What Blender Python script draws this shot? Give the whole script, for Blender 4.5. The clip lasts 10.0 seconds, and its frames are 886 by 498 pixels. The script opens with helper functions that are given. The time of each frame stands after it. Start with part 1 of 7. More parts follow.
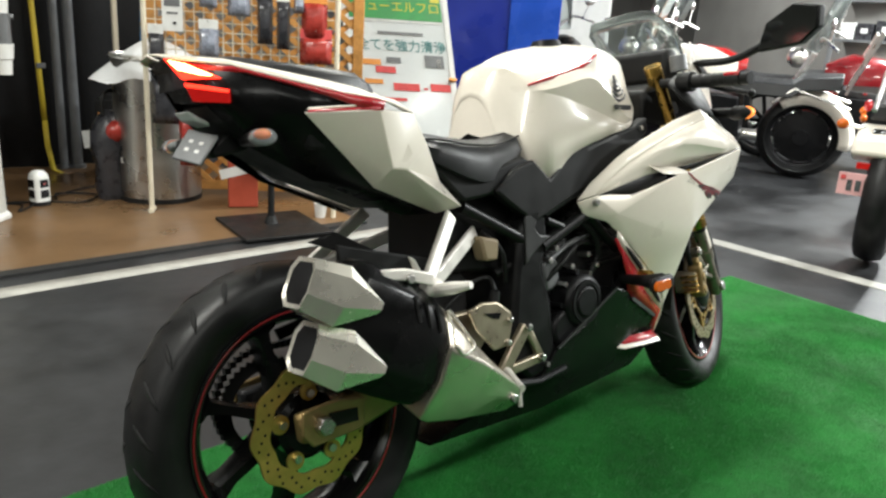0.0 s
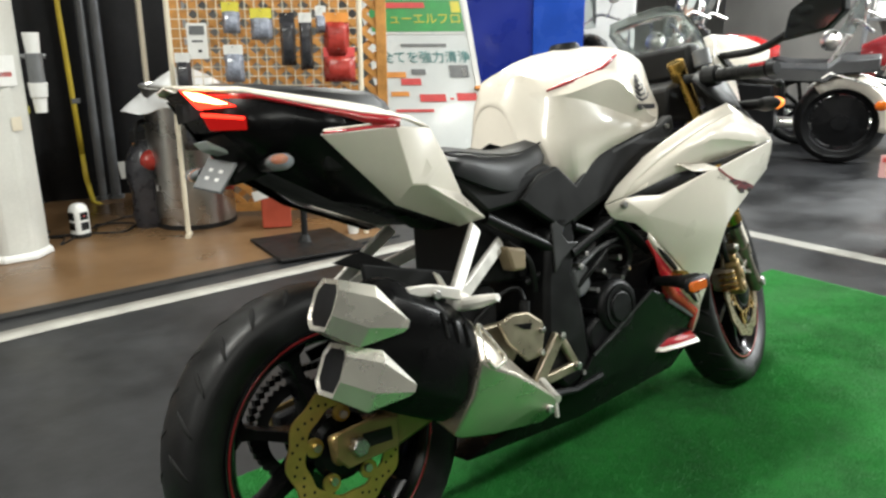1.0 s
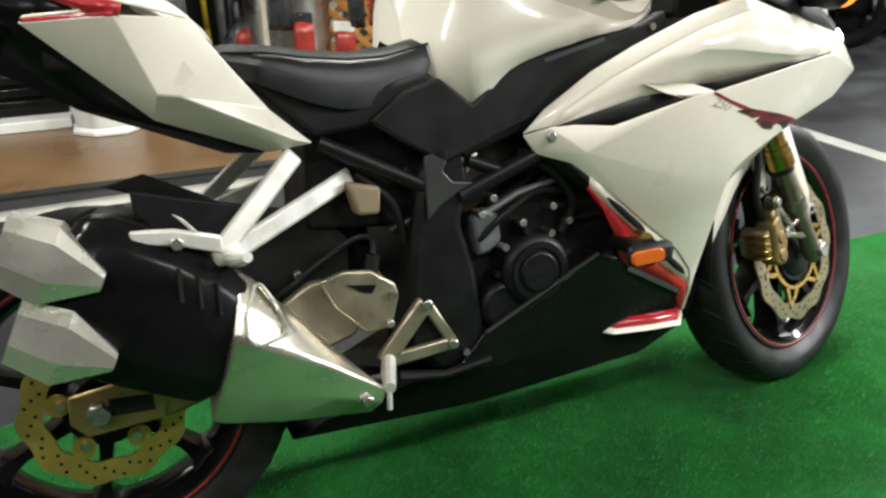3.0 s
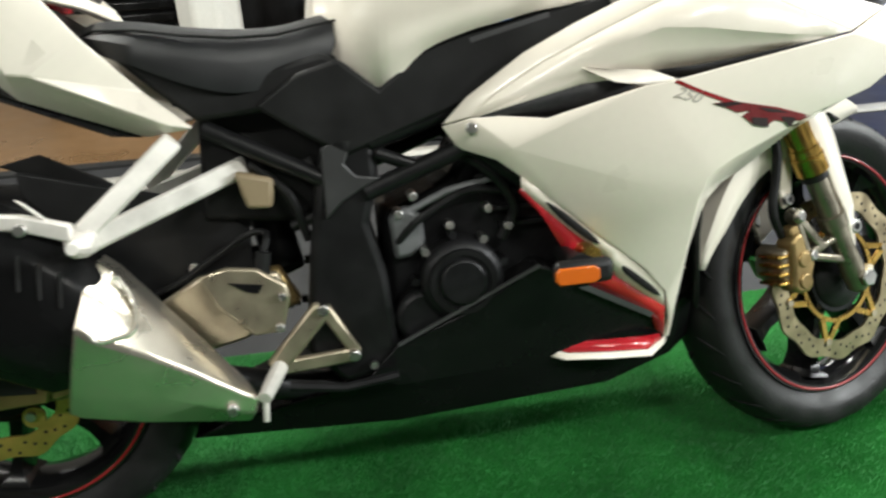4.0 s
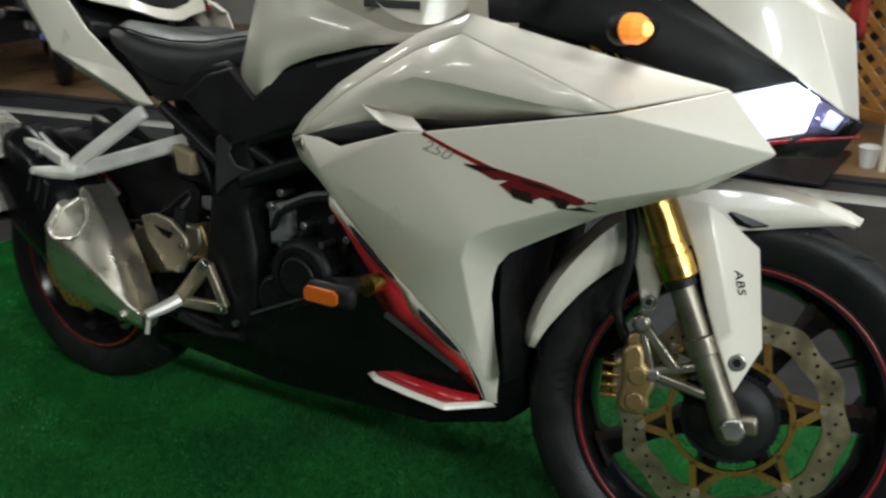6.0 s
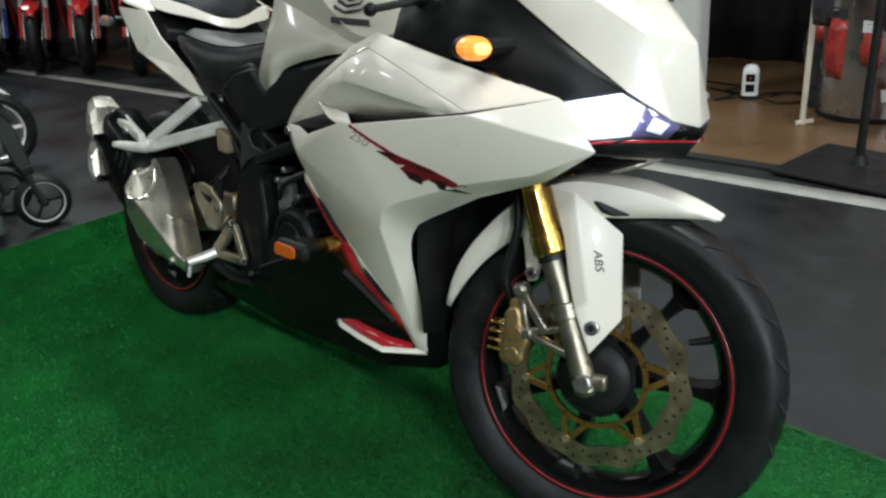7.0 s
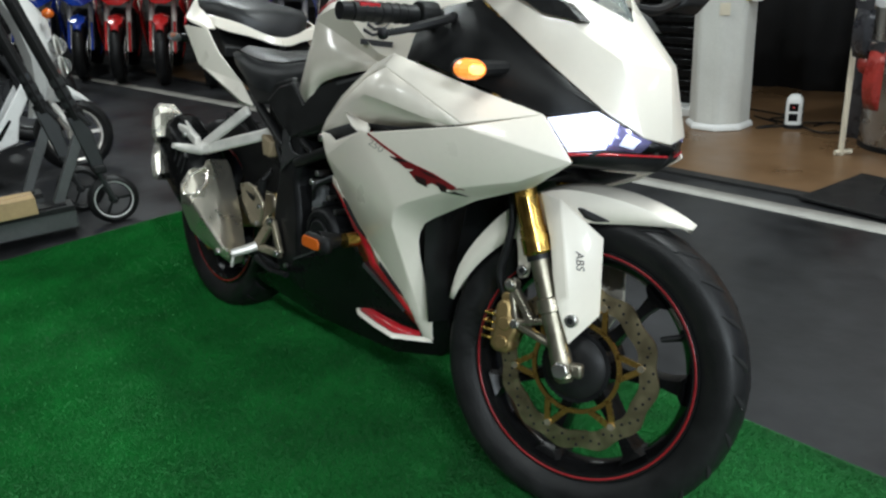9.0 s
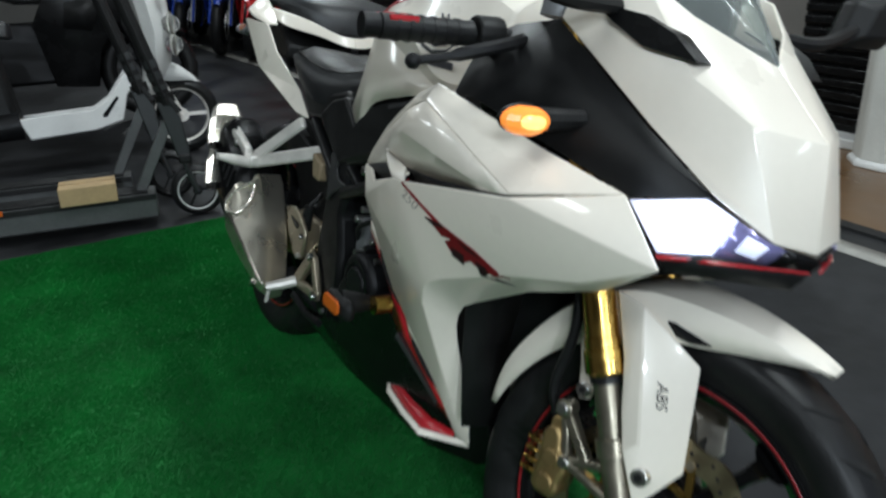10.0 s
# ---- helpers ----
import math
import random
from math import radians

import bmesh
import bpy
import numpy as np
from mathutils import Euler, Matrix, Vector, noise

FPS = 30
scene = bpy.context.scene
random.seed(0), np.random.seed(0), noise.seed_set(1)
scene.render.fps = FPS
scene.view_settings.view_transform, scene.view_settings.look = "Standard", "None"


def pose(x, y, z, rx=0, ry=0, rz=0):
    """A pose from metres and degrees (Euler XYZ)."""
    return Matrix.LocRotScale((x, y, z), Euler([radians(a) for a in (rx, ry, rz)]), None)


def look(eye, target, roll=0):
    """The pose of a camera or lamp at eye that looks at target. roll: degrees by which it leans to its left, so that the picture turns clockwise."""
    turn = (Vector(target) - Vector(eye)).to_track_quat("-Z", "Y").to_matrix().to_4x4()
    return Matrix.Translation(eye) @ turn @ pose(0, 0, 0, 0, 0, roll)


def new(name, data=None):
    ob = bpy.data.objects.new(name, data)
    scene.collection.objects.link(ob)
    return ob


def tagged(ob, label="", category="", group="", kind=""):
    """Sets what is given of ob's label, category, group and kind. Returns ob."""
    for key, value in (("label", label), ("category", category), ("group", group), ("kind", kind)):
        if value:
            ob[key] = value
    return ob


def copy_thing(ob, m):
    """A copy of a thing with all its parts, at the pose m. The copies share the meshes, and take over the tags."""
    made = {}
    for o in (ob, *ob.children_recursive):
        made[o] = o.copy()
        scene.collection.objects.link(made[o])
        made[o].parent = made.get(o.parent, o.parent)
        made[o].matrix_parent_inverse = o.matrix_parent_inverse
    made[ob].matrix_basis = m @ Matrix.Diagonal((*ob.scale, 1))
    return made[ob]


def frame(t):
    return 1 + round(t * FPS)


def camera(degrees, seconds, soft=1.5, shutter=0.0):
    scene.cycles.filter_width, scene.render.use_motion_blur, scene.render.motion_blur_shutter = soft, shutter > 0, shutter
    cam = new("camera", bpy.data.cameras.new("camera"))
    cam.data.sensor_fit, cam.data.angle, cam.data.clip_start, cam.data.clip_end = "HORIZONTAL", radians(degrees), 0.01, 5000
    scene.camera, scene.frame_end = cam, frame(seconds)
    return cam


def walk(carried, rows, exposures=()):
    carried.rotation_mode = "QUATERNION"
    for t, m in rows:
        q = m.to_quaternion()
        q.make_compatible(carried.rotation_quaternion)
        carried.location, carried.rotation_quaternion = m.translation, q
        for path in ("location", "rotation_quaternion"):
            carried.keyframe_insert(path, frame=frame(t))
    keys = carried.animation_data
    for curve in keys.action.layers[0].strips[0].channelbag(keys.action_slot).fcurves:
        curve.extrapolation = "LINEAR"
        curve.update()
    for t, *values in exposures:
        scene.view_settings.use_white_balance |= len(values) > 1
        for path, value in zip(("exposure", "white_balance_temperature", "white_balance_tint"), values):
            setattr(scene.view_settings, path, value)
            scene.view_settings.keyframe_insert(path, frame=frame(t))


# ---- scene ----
cam = camera(59.9, 10.0, soft=2.4, shutter=0.4)
PATH = [
    (0, (-0.675, -1.135, 1.022), (0.628, 0.272, 0.453), 3.8),
    (0.5, (-0.67, -1.134, 1.023), (0.638, 0.273, 0.467), 1.3),
    (1, (-0.645, -1.14, 1.03), (0.584, 0.338, 0.477), -0.3),
    (1.5, (-0.513, -1.133, 1.011), (0.628, 0.397, 0.413), 1.2),
    (2, (-0.347, -1.13, 1.009), (0.707, 0.432, 0.337), 2.2),
    (2.5, (-0.139, -1.146, 0.998), (0.737, 0.503, 0.281), 0.9),
    (2.7, (-0.036, -1.161, 0.999), (0.795, 0.487, 0.228), 0.4),
    (3.8, (0.447, -1.145, 0.968), (0.734, 0.632, 0.095), -2.6),
    (4, (0.54, -1.138, 0.962), (0.793, 0.65, 0.101), -3.0),
    (4.5, (0.805, -1.128, 0.958), (0.752, 0.678, 0.1), -5.3),
    (5, (1.022, -1.084, 0.97), (0.618, 0.677, 0.113), -5.0),
    (5.5, (1.256, -1.01, 0.982), (0.624, 0.664, 0.089), -4.2),
    (6, (1.529, -0.999, 0.974), (0.571, 0.557, 0.163), -3.5),
    (6.2, (1.631, -0.992, 0.984), (0.565, 0.493, 0.173), -3.7),
    (7.3, (2.078, -0.961, 1.021), (0.731, 0.292, 0.235), -4.9),
    (7.5, (2.116, -0.975, 1.025), (0.741, 0.25, 0.246), -4.6),
    (8, (2.15, -0.994, 1.032), (0.719, 0.191, 0.292), -4.0),
    (8.5, (2.175, -1.007, 1.028), (0.751, 0.186, 0.288), -4.2),
    (9, (2.18, -1.005, 1.031), (0.759, 0.194, 0.293), -4.1),
    (9.5, (2.147, -0.881, 1.023), (0.617, 0.165, 0.271), -3.6),
    (10, (1.959, -0.663, 1.034), (0.353, 0.264, 0.284), -1.72),
]
walk(cam, [(t, look(eye, target, roll)) for t, eye, target, roll in PATH],
     exposures=[(0, -0.1, 6150, 9), (2, -0.1, 6150, 9), (4, 0.12, 6150, 9), (4.5, -0.06, 6150, 9), (5, -0.4, 6150, 8), (5.5, -0.74, 6000, 7), (6, -1.17, 5900, 6), (7.5, -0.87, 5650, 6), (9, -0.88, 5650, 6), (9.5, -0.8, 5600, 6), (10, -1.2, 5500, 7)])

# ---- light and exposure ----
world = bpy.data.worlds.new("hall_air")
scene.world = world
world.use_nodes = True
world.node_tree.nodes["Background"].inputs[0].default_value = (0.9, 0.95, 1.0, 1)
world.node_tree.nodes["Background"].inputs[1].default_value = 0.045


# ---- materials ----
def mat(name, colour, rough=0.5, metal=0.0, vary=0.12, scale=12.0, bump=0.0, bump_scale=60.0, coat=0.0, rough_vary=0.1, fine=90.0, spec=0.5):
    m = bpy.data.materials.new(name)
    m.use_nodes = True
    t = m.node_tree
    b = t.nodes["Principled BSDF"]
    co = t.nodes.new("ShaderNodeTexCoord")
    n1 = t.nodes.new("ShaderNodeTexNoise")
    n1.inputs["Scale"].default_value, n1.inputs["Detail"].default_value = scale, 5
    n2 = t.nodes.new("ShaderNodeTexNoise")
    n2.inputs["Scale"].default_value, n2.inputs["Detail"].default_value = fine, 3
    add = t.nodes.new("ShaderNodeMath")
    add.operation = "MULTIPLY_ADD"
    add.inputs[1].default_value = 0.45
    for n in (n1, n2):
        t.links.new(co.outputs["Object"], n.inputs["Vector"])
    t.links.new(n2.outputs["Fac"], add.inputs[0])
    t.links.new(n1.outputs["Fac"], add.inputs[2])
    ramp = t.nodes.new("ShaderNodeMapRange")
    ramp.inputs[1].default_value, ramp.inputs[2].default_value = 0.45, 1.0
    ramp.inputs[3].default_value, ramp.inputs[4].default_value = 1 - vary, 1 + vary
    t.links.new(add.outputs[0], ramp.inputs[0])
    mix = t.nodes.new("ShaderNodeVectorMath")
    mix.operation = "SCALE"
    mix.inputs[0].default_value = colour
    t.links.new(ramp.outputs[0], mix.inputs["Scale"])
    t.links.new(mix.outputs[0], b.inputs["Base Color"])
    rr = t.nodes.new("ShaderNodeMapRange")
    rr.inputs[1].default_value, rr.inputs[2].default_value = 0.3, 0.7
    rr.inputs[3].default_value, rr.inputs[4].default_value = max(0.02, rough - rough_vary), min(1, rough + rough_vary)
    t.links.new(n1.outputs["Fac"], rr.inputs[0])
    t.links.new(rr.outputs[0], b.inputs["Roughness"])
    b.inputs["Metallic"].default_value = metal
    b.inputs["Coat Weight"].default_value = coat
    b.inputs["Specular IOR Level"].default_value = spec
    b.inputs["Coat Roughness"].default_value = 0.06
    if bump:
        n3 = t.nodes.new("ShaderNodeTexNoise")
        n3.inputs["Scale"].default_value, n3.inputs["Detail"].default_value = bump_scale, 4
        t.links.new(co.outputs["Object"], n3.inputs["Vector"])
        bp = t.nodes.new("ShaderNodeBump")
        bp.inputs["Strength"].default_value, bp.inputs["Distance"].default_value = bump, 0.01
        t.links.new(n3.outputs["Fac"], bp.inputs["Height"])
        t.links.new(bp.outputs[0], b.inputs["Normal"])
    return m


def glow(name, colour, power, base=(0.8, 0.8, 0.8)):
    m = bpy.data.materials.new(name)
    m.use_nodes = True
    b = m.node_tree.nodes["Principled BSDF"]
    b.inputs["Base Color"].default_value = (*base, 1)
    b.inputs["Roughness"].default_value = 0.15
    b.inputs["Emission Color"].default_value = (*colour, 1)
    b.inputs["Emission Strength"].default_value = power
    return m


def glass(name, colour, rough=0.02, clear=0.9):
    m = bpy.data.materials.new(name)
    m.use_nodes = True
    b = m.node_tree.nodes["Principled BSDF"]
    b.inputs["Base Color"].default_value = (*colour, 1)
    b.inputs["Roughness"].default_value = rough
    b.inputs["Transmission Weight"].default_value = clear
    b.inputs["IOR"].default_value = 1.2
    return m


WHITE = mat("pearl_white_paint", (0.87, 0.805, 0.70), 0.32, 0.0, 0.028, 5, coat=0.5, rough_vary=0.07)
STRIPE = mat("dark_red_pinstripe", (0.24, 0.010, 0.014), 0.3, 0, 0.06, 8)
RED = mat("red_paint", (0.44, 0.015, 0.023), 0.25, 0, 0.06, 8, coat=0.6)
BLACK = mat("gloss_black_plastic", (0.006, 0.006, 0.0063), 0.26, 0, 0.2, 10, spec=0.16)
SATIN = mat("satin_black_plastic", (0.011, 0.011, 0.0112), 0.5, 0, 0.25, 14, bump=0.05, bump_scale=400, spec=0.24)
DARK = mat("black_engine_metal", (0.011, 0.011, 0.012), 0.42, 0.3, 0.3, 25, bump=0.08, bump_scale=300, spec=0.28)
FRAME = mat("black_frame_paint", (0.010, 0.010, 0.0105), 0.4, 0.2, 0.2, 20, spec=0.28)
VINYL = mat("black_seat_vinyl", (0.014, 0.0145, 0.016), 0.44, 0, 0.2, 20, bump=0.10, bump_scale=700, spec=0.55)
RUBBER = mat("tyre_rubber", (0.011, 0.011, 0.0113), 0.42, 0, 0.3, 18, bump=0.10, bump_scale=250, spec=0.26)
GROOVE = mat("tyre_groove_shade", (0.003, 0.003, 0.003), 0.9, 0, 0.1)
SILVER = mat("cast_silver_metal", (0.76, 0.73, 0.68), 0.38, 0.25, 0.12, 30, bump=0.03, bump_scale=500)
SHIELD = mat("satin_silver_shield", (0.74, 0.69, 0.59), 0.31, 0.92, 0.03, 14, bump=0.008, bump_scale=240)
TIPS = mat("satin_silver_tip", (0.86, 0.82, 0.73), 0.25, 0.78, 0.03, 14, bump=0.006, bump_scale=300)
CASTING = mat("cast_fork_metal", (0.27, 0.245, 0.19), 0.33, 0.85, 0.12, 30, bump=0.03, bump_scale=500)
PALEGOLD = mat("pale_gold_casting", (0.33, 0.235, 0.10), 0.36, 0.75, 0.12, 30)
STEEL = mat("brushed_steel", (0.80, 0.79, 0.75), 0.33, 1.0, 0.12, 14, bump=0.02, bump_scale=300)
BINSTEEL = mat("dull_steel_sheet", (0.46, 0.45, 0.43), 0.3, 1.0, 0.12, 9, bump=0.02, bump_scale=120)
CHAMP = mat("champagne_metal", (0.42, 0.365, 0.27), 0.36, 0.8, 0.12, 30)
GOLD = mat("gold_anodised_metal", (0.62, 0.40, 0.10), 0.25, 1.0, 0.12, 30)
REARDISC = mat("pale_gold_disc", (0.56, 0.39, 0.10), 0.40, 0.8, 0.12, 40)
DISC = mat("brake_disc_bronze", (0.42, 0.35, 0.22), 0.36, 1.0, 0.15, 40)
MAROON = mat("maroon_decal_ink", (0.135, 0.008, 0.010), 0.4, 0, 0.2, 60)
BLACKINK = mat("black_decal_ink", (0.016, 0.007, 0.007), 0.4)
GREYINK = mat("grey_decal_ink", (0.46, 0.43, 0.38), 0.4)
LITEDGE = mat("lit_edge_grey", (0.06, 0.06, 0.062), 0.4, 0.2, 0.1)
RIM = mat("gloss_black_rim", (0.006, 0.006, 0.0063), 0.16, 0, 0.1, 10, spec=0.6)
GRILLE = mat("dark_mesh_insert", (0.025, 0.025, 0.027), 0.5, 0, 0.5, 160)
BOLT = mat("bolt_metal", (0.55, 0.54, 0.52), 0.3, 1.0, 0.1)
# Unlit amber lenses and reflectors get a faint glow of their own.
AMBER = glow("amber_plastic_faint_glow", (1.0, 0.3, 0.03), 0.015, (0.58, 0.12, 0.01))
AMBERHOT = glow("amber_lamp_core", (1.0, 0.50, 0.12), 4.5, (0.8, 0.4, 0.1))
AMBERLIT = glow("amber_lamp_lit", (1.0, 0.26, 0.03), 1.9, (0.8, 0.3, 0.05))
TAILHOT = glow("tail_lamp_core", (1.0, 0.46, 0.14), 20.0, (0.8, 0.4, 0.1))
TAILLIT = glow("tail_lamp_lit", (1.0, 0.030, 0.012), 4.5, (0.5, 0.01, 0.01))
TAILRED = glow("tail_lamp_lower", (1.0, 0.012, 0.008), 0.35, (0.16, 0.008, 0.008))
HEADLIT = glow("headlamp_lit", (0.92, 0.96, 1.0), 14.0, (0.9, 0.9, 0.9))
LAMPSHELL = glow("lamp_housing_lit", (0.80, 0.80, 1.0), 1.7, (0.8, 0.8, 0.9))
LENS = mat("violet_headlamp_lens", (0.28, 0.26, 0.5), 0.12, 0.5, 0.4, 30, coat=0.8)
CLEAR = glass("clear_lens", (0.95, 0.95, 0.95))
SCREEN = glass("smoked_windscreen", (0.75, 0.8, 0.78), 0.03, 0.92)
MIRROR = mat("mirror_glass", (0.55, 0.6, 0.58), 0.04, 1.0, 0.02, rough_vary=0.01)
GREYLOGO = mat("grey_emblem", (0.13, 0.13, 0.14), 0.3, 0.4, 0.1)
TURF = mat("turf_blade_plastic", (0.028, 0.235, 0.040), 0.6, 0, 0.34, 4.0, fine=26)
CARPET = mat("turf_backing", (0.014, 0.13, 0.022), 0.95, 0, 0.35, 4.0, bump=0.5, bump_scale=260, fine=26)
FLOOR = mat("grey_coated_floor", (0.0235, 0.024, 0.0255), 0.42, 0, 0.62, 2.1, bump=0.05, bump_scale=30, rough_vary=0.14, fine=14, spec=0.28)
TAPE = mat("worn_white_line", (0.33, 0.32, 0.29), 0.6, 0, 0.22, 9, bump=0.05)
BROWN = mat("brown_vinyl_floor", (0.155, 0.090, 0.042), 0.34, 0, 0.22, 2.2, bump=0.03, bump_scale=20, rough_vary=0.12, fine=14)
EDGE = mat("black_edge_strip", (0.012, 0.012, 0.012), 0.6, 0, 0.2)
WALL = mat("dull_wall_paint", (0.30, 0.29, 0.27), 0.7, 0, 0.2, 1.5, bump=0.05)
CEIL = mat("ceiling_paint", (0.5, 0.5, 0.48), 0.8, 0, 0.12, 2)
COLUMN = mat("off_white_column_sheet", (0.60, 0.60, 0.56), 0.45, 0, 0.1, 4, bump=0.12, bump_scale=7)
WHITEP = mat("white_plastic", (0.72, 0.72, 0.70), 0.35, 0, 0.06, 10)
CREAM = mat("cream_painted_steel", (0.66, 0.60, 0.47), 0.4, 0, 0.08, 10)
GREYP = mat("grey_plastic", (0.16, 0.165, 0.17), 0.4, 0.2, 0.15, 12)
CARD = mat("brown_cardboard", (0.46, 0.33, 0.17), 0.8, 0, 0.12, 12)
BLUEP = mat("blue_paint", (0.012, 0.03, 0.32), 0.3, 0, 0.12, 4, coat=0.3)
ORANGEW = mat("orange_stained_wood", (0.50, 0.24, 0.06), 0.55, 0, 0.3, 14, bump=0.1)
BOARD = mat("whiteboard_enamel", (0.66, 0.69, 0.69), 0.18, 0, 0.05, 4)
GREENINK = mat("green_print", (0.05, 0.30, 0.08), 0.5, 0, 0.2, 10)
YELLOWINK = mat("yellow_print", (0.65, 0.58, 0.06), 0.5, 0, 0.1)
TEALINK = mat("teal_ink", (0.08, 0.24, 0.24), 0.6, 0, 0.2)
REDINK = mat("red_ink", (0.65, 0.08, 0.08), 0.6, 0, 0.2)
ORANGEINK = mat("orange_print", (0.75, 0.30, 0.06), 0.5, 0, 0.1)
PINKPLATE = mat("pink_plate", (0.75, 0.42, 0.42), 0.4, 0, 0.06)
BAG = mat("white_bin_liner", (0.78, 0.79, 0.80), 0.35, 0, 0.05, 10, bump=0.25, bump_scale=18)
BLUEST = mat("blue_strap", (0.05, 0.20, 0.42), 0.6)
YELLOW = mat("yellow_strap", (0.6, 0.45, 0.03), 0.6)
CLOTH = mat("black_backdrop_cloth", (0.010, 0.010, 0.011), 0.9, 0, 0.3, 6, bump=0.2, bump_scale=30)
POUCH = mat("clear_wrapped_pack", (0.25, 0.27, 0.33), 0.2, 0, 0.5, 25)


# ---- mesh helpers ----
class Geo:
    """Vertices and faces that several shapes are gathered into."""

    def __init__(self):
        self.v, self.f, self.m = [], [], []

    def add(self, verts, faces, slot=0):
        n = len(self.v)
        self.v += [tuple(p) for p in verts]
        self.f += [tuple(i + n for i in f) for f in faces]
        self.m += [slot] * len(faces)
        return self

    def plus(self, other, slot=None):
        n = len(self.v)
        self.v += other.v
        self.f += [tuple(i + n for i in f) for f in other.f]
        self.m += other.m if slot is None else [slot] * len(other.f)
        return self

    def moved(self, m):
        g = Geo()
        g.v, g.f, g.m = [tuple(m @ Vector(p)) for p in self.v], list(self.f), list(self.m)
        return g


def part(name, g, material, parent=None, label="", angle=32, bevel=0.0, solid=0.0, segments=2, place=None):
    """Links one mesh object, under a thing or a part where one is given."""
    me = bpy.data.meshes.new(name)
    me.from_pydata(g.v, [], g.f)
    bm = bmesh.new()
    bm.from_mesh(me)
    bmesh.ops.recalc_face_normals(bm, faces=bm.faces)
    bm.to_mesh(me)
    bm.free()
    for mm in material if isinstance(material, (list, tuple)) else [material]:
        me.materials.append(mm)
    me.polygons.foreach_set("material_index", g.m)
    me.polygons.foreach_set("use_smooth", [True] * len(me.polygons))
    me.set_sharp_from_angle(angle=radians(angle))
    me.update()
    ob = new(name, me)
    if place is not None:
        ob.matrix_world = place
    if solid:
        md = ob.modifiers.new("thickness", "SOLIDIFY")
        md.thickness, md.offset = solid, 0.0
    if bevel:
        md = ob.modifiers.new("rounding", "BEVEL")
        md.width, md.segments, md.limit_method, md.angle_limit = bevel, segments, "ANGLE", radians(28)
        md.harden_normals = False
    if parent is not None:
        ob.parent = parent
    return tagged(ob, label)


def thing(name, label, category, group="", kind="", m=None):
    ob = new(name)
    ob.empty_display_size = 0.05
    if m is not None:
        ob.matrix_world = m
    return tagged(ob, label, category, group, kind)


def prism(poly, y0, y1, top=None):
    """A polygon in x and z drawn out along y; top: another outline for the far end."""
    n, far = len(poly), top or poly
    v = [(x, y0, z) for x, z in poly] + [(x, y1, z) for x, z in far]
    f = [tuple(range(n)), tuple(range(2 * n - 1, n - 1, -1))] + [(i, i + n, (i + 1) % n + n, (i + 1) % n) for i in range(n)]
    return Geo().add(v, f)


def box(cx, cy, cz, sx, sy, sz):
    g = prism([(-sx / 2, -sz / 2), (sx / 2, -sz / 2), (sx / 2, sz / 2), (-sx / 2, sz / 2)], -sy / 2, sy / 2)
    return g.moved(Matrix.Translation((cx, cy, cz)))


def shell(verts, faces):
    return Geo().add(verts, faces)


def loft(rows, closed=False, caps=True):
    """A skin over rows of equally many points; closed: each row is a ring."""
    k, v, f = len(rows[0]), [p for r in rows for p in r], []
    for i in range(len(rows) - 1):
        for j in range(k if closed else k - 1):
            f.append((i * k + j, i * k + (j + 1) % k, (i + 1) * k + (j + 1) % k, (i + 1) * k + j))
    if closed and caps:
        f += [tuple(range(k - 1, -1, -1)), tuple((len(rows) - 1) * k + j for j in range(k))]
    return Geo().add(v, f)


def tube(points, r, n=10):
    pts = [Vector(p) for p in points]
    rows, side = [], None
    for i, p in enumerate(pts):
        d = (pts[min(i + 1, len(pts) - 1)] - pts[max(i - 1, 0)]).normalized()
        ref = Vector((0, 0, 1)) if abs(d.z) < 0.9 else Vector((0, 1, 0))
        a = d.cross(ref).normalized() if side is None else (side - d * side.dot(d)).normalized()
        side, b = a, d.cross(a)
        rad = r[i] if isinstance(r, (list, tuple)) else r
        rows.append([p + rad * (math.cos(q) * a + math.sin(q) * b) for q in [2 * math.pi * j / n for j in range(n)]])
    return loft(rows, True)


def curve(points, steps=6):
    """Points of a smooth line through those given."""
    p = [Vector(q) for q in points]
    p, out = [2 * p[0] - p[1]] + p + [2 * p[-1] - p[-2]], []
    for i in range(1, len(p) - 2):
        for s in range(steps):
            t = s / steps
            out.append(0.5 * (2 * p[i] + (p[i + 1] - p[i - 1]) * t + (2 * p[i - 1] - 5 * p[i] + 4 * p[i + 1] - p[i + 2]) * t**2 + (3 * p[i] - p[i - 1] - 3 * p[i + 1] + p[i + 2]) * t**3))
    return out + [p[-2]]


def lathe(profile, n=48, closed=False):
    """Rows of (radius, y) turned about the y axis."""
    rows = []
    for i in range(n):
        a = 2 * math.pi * i / n
        rows.append([(r * math.cos(a), y, r * math.sin(a)) for r, y in profile])
    rows.append(rows[0])
    k, v, f = len(profile), [p for r in rows[:-1] for p in r], []
    for i in range(n):
        for j in range(k if closed else k - 1):
            f.append((i * k + j, i * k + (j + 1) % k, (i + 1) % n * k + (j + 1) % k, (i + 1) % n * k + j))
    return Geo().add(v, f)


def disc(cx, y0, y1, cz, r, n=20):
    poly = [(cx + r * math.cos(2 * math.pi * i / n), cz + r * math.sin(2 * math.pi * i / n)) for i in range(n)]
    return prism(poly, y0, y1)


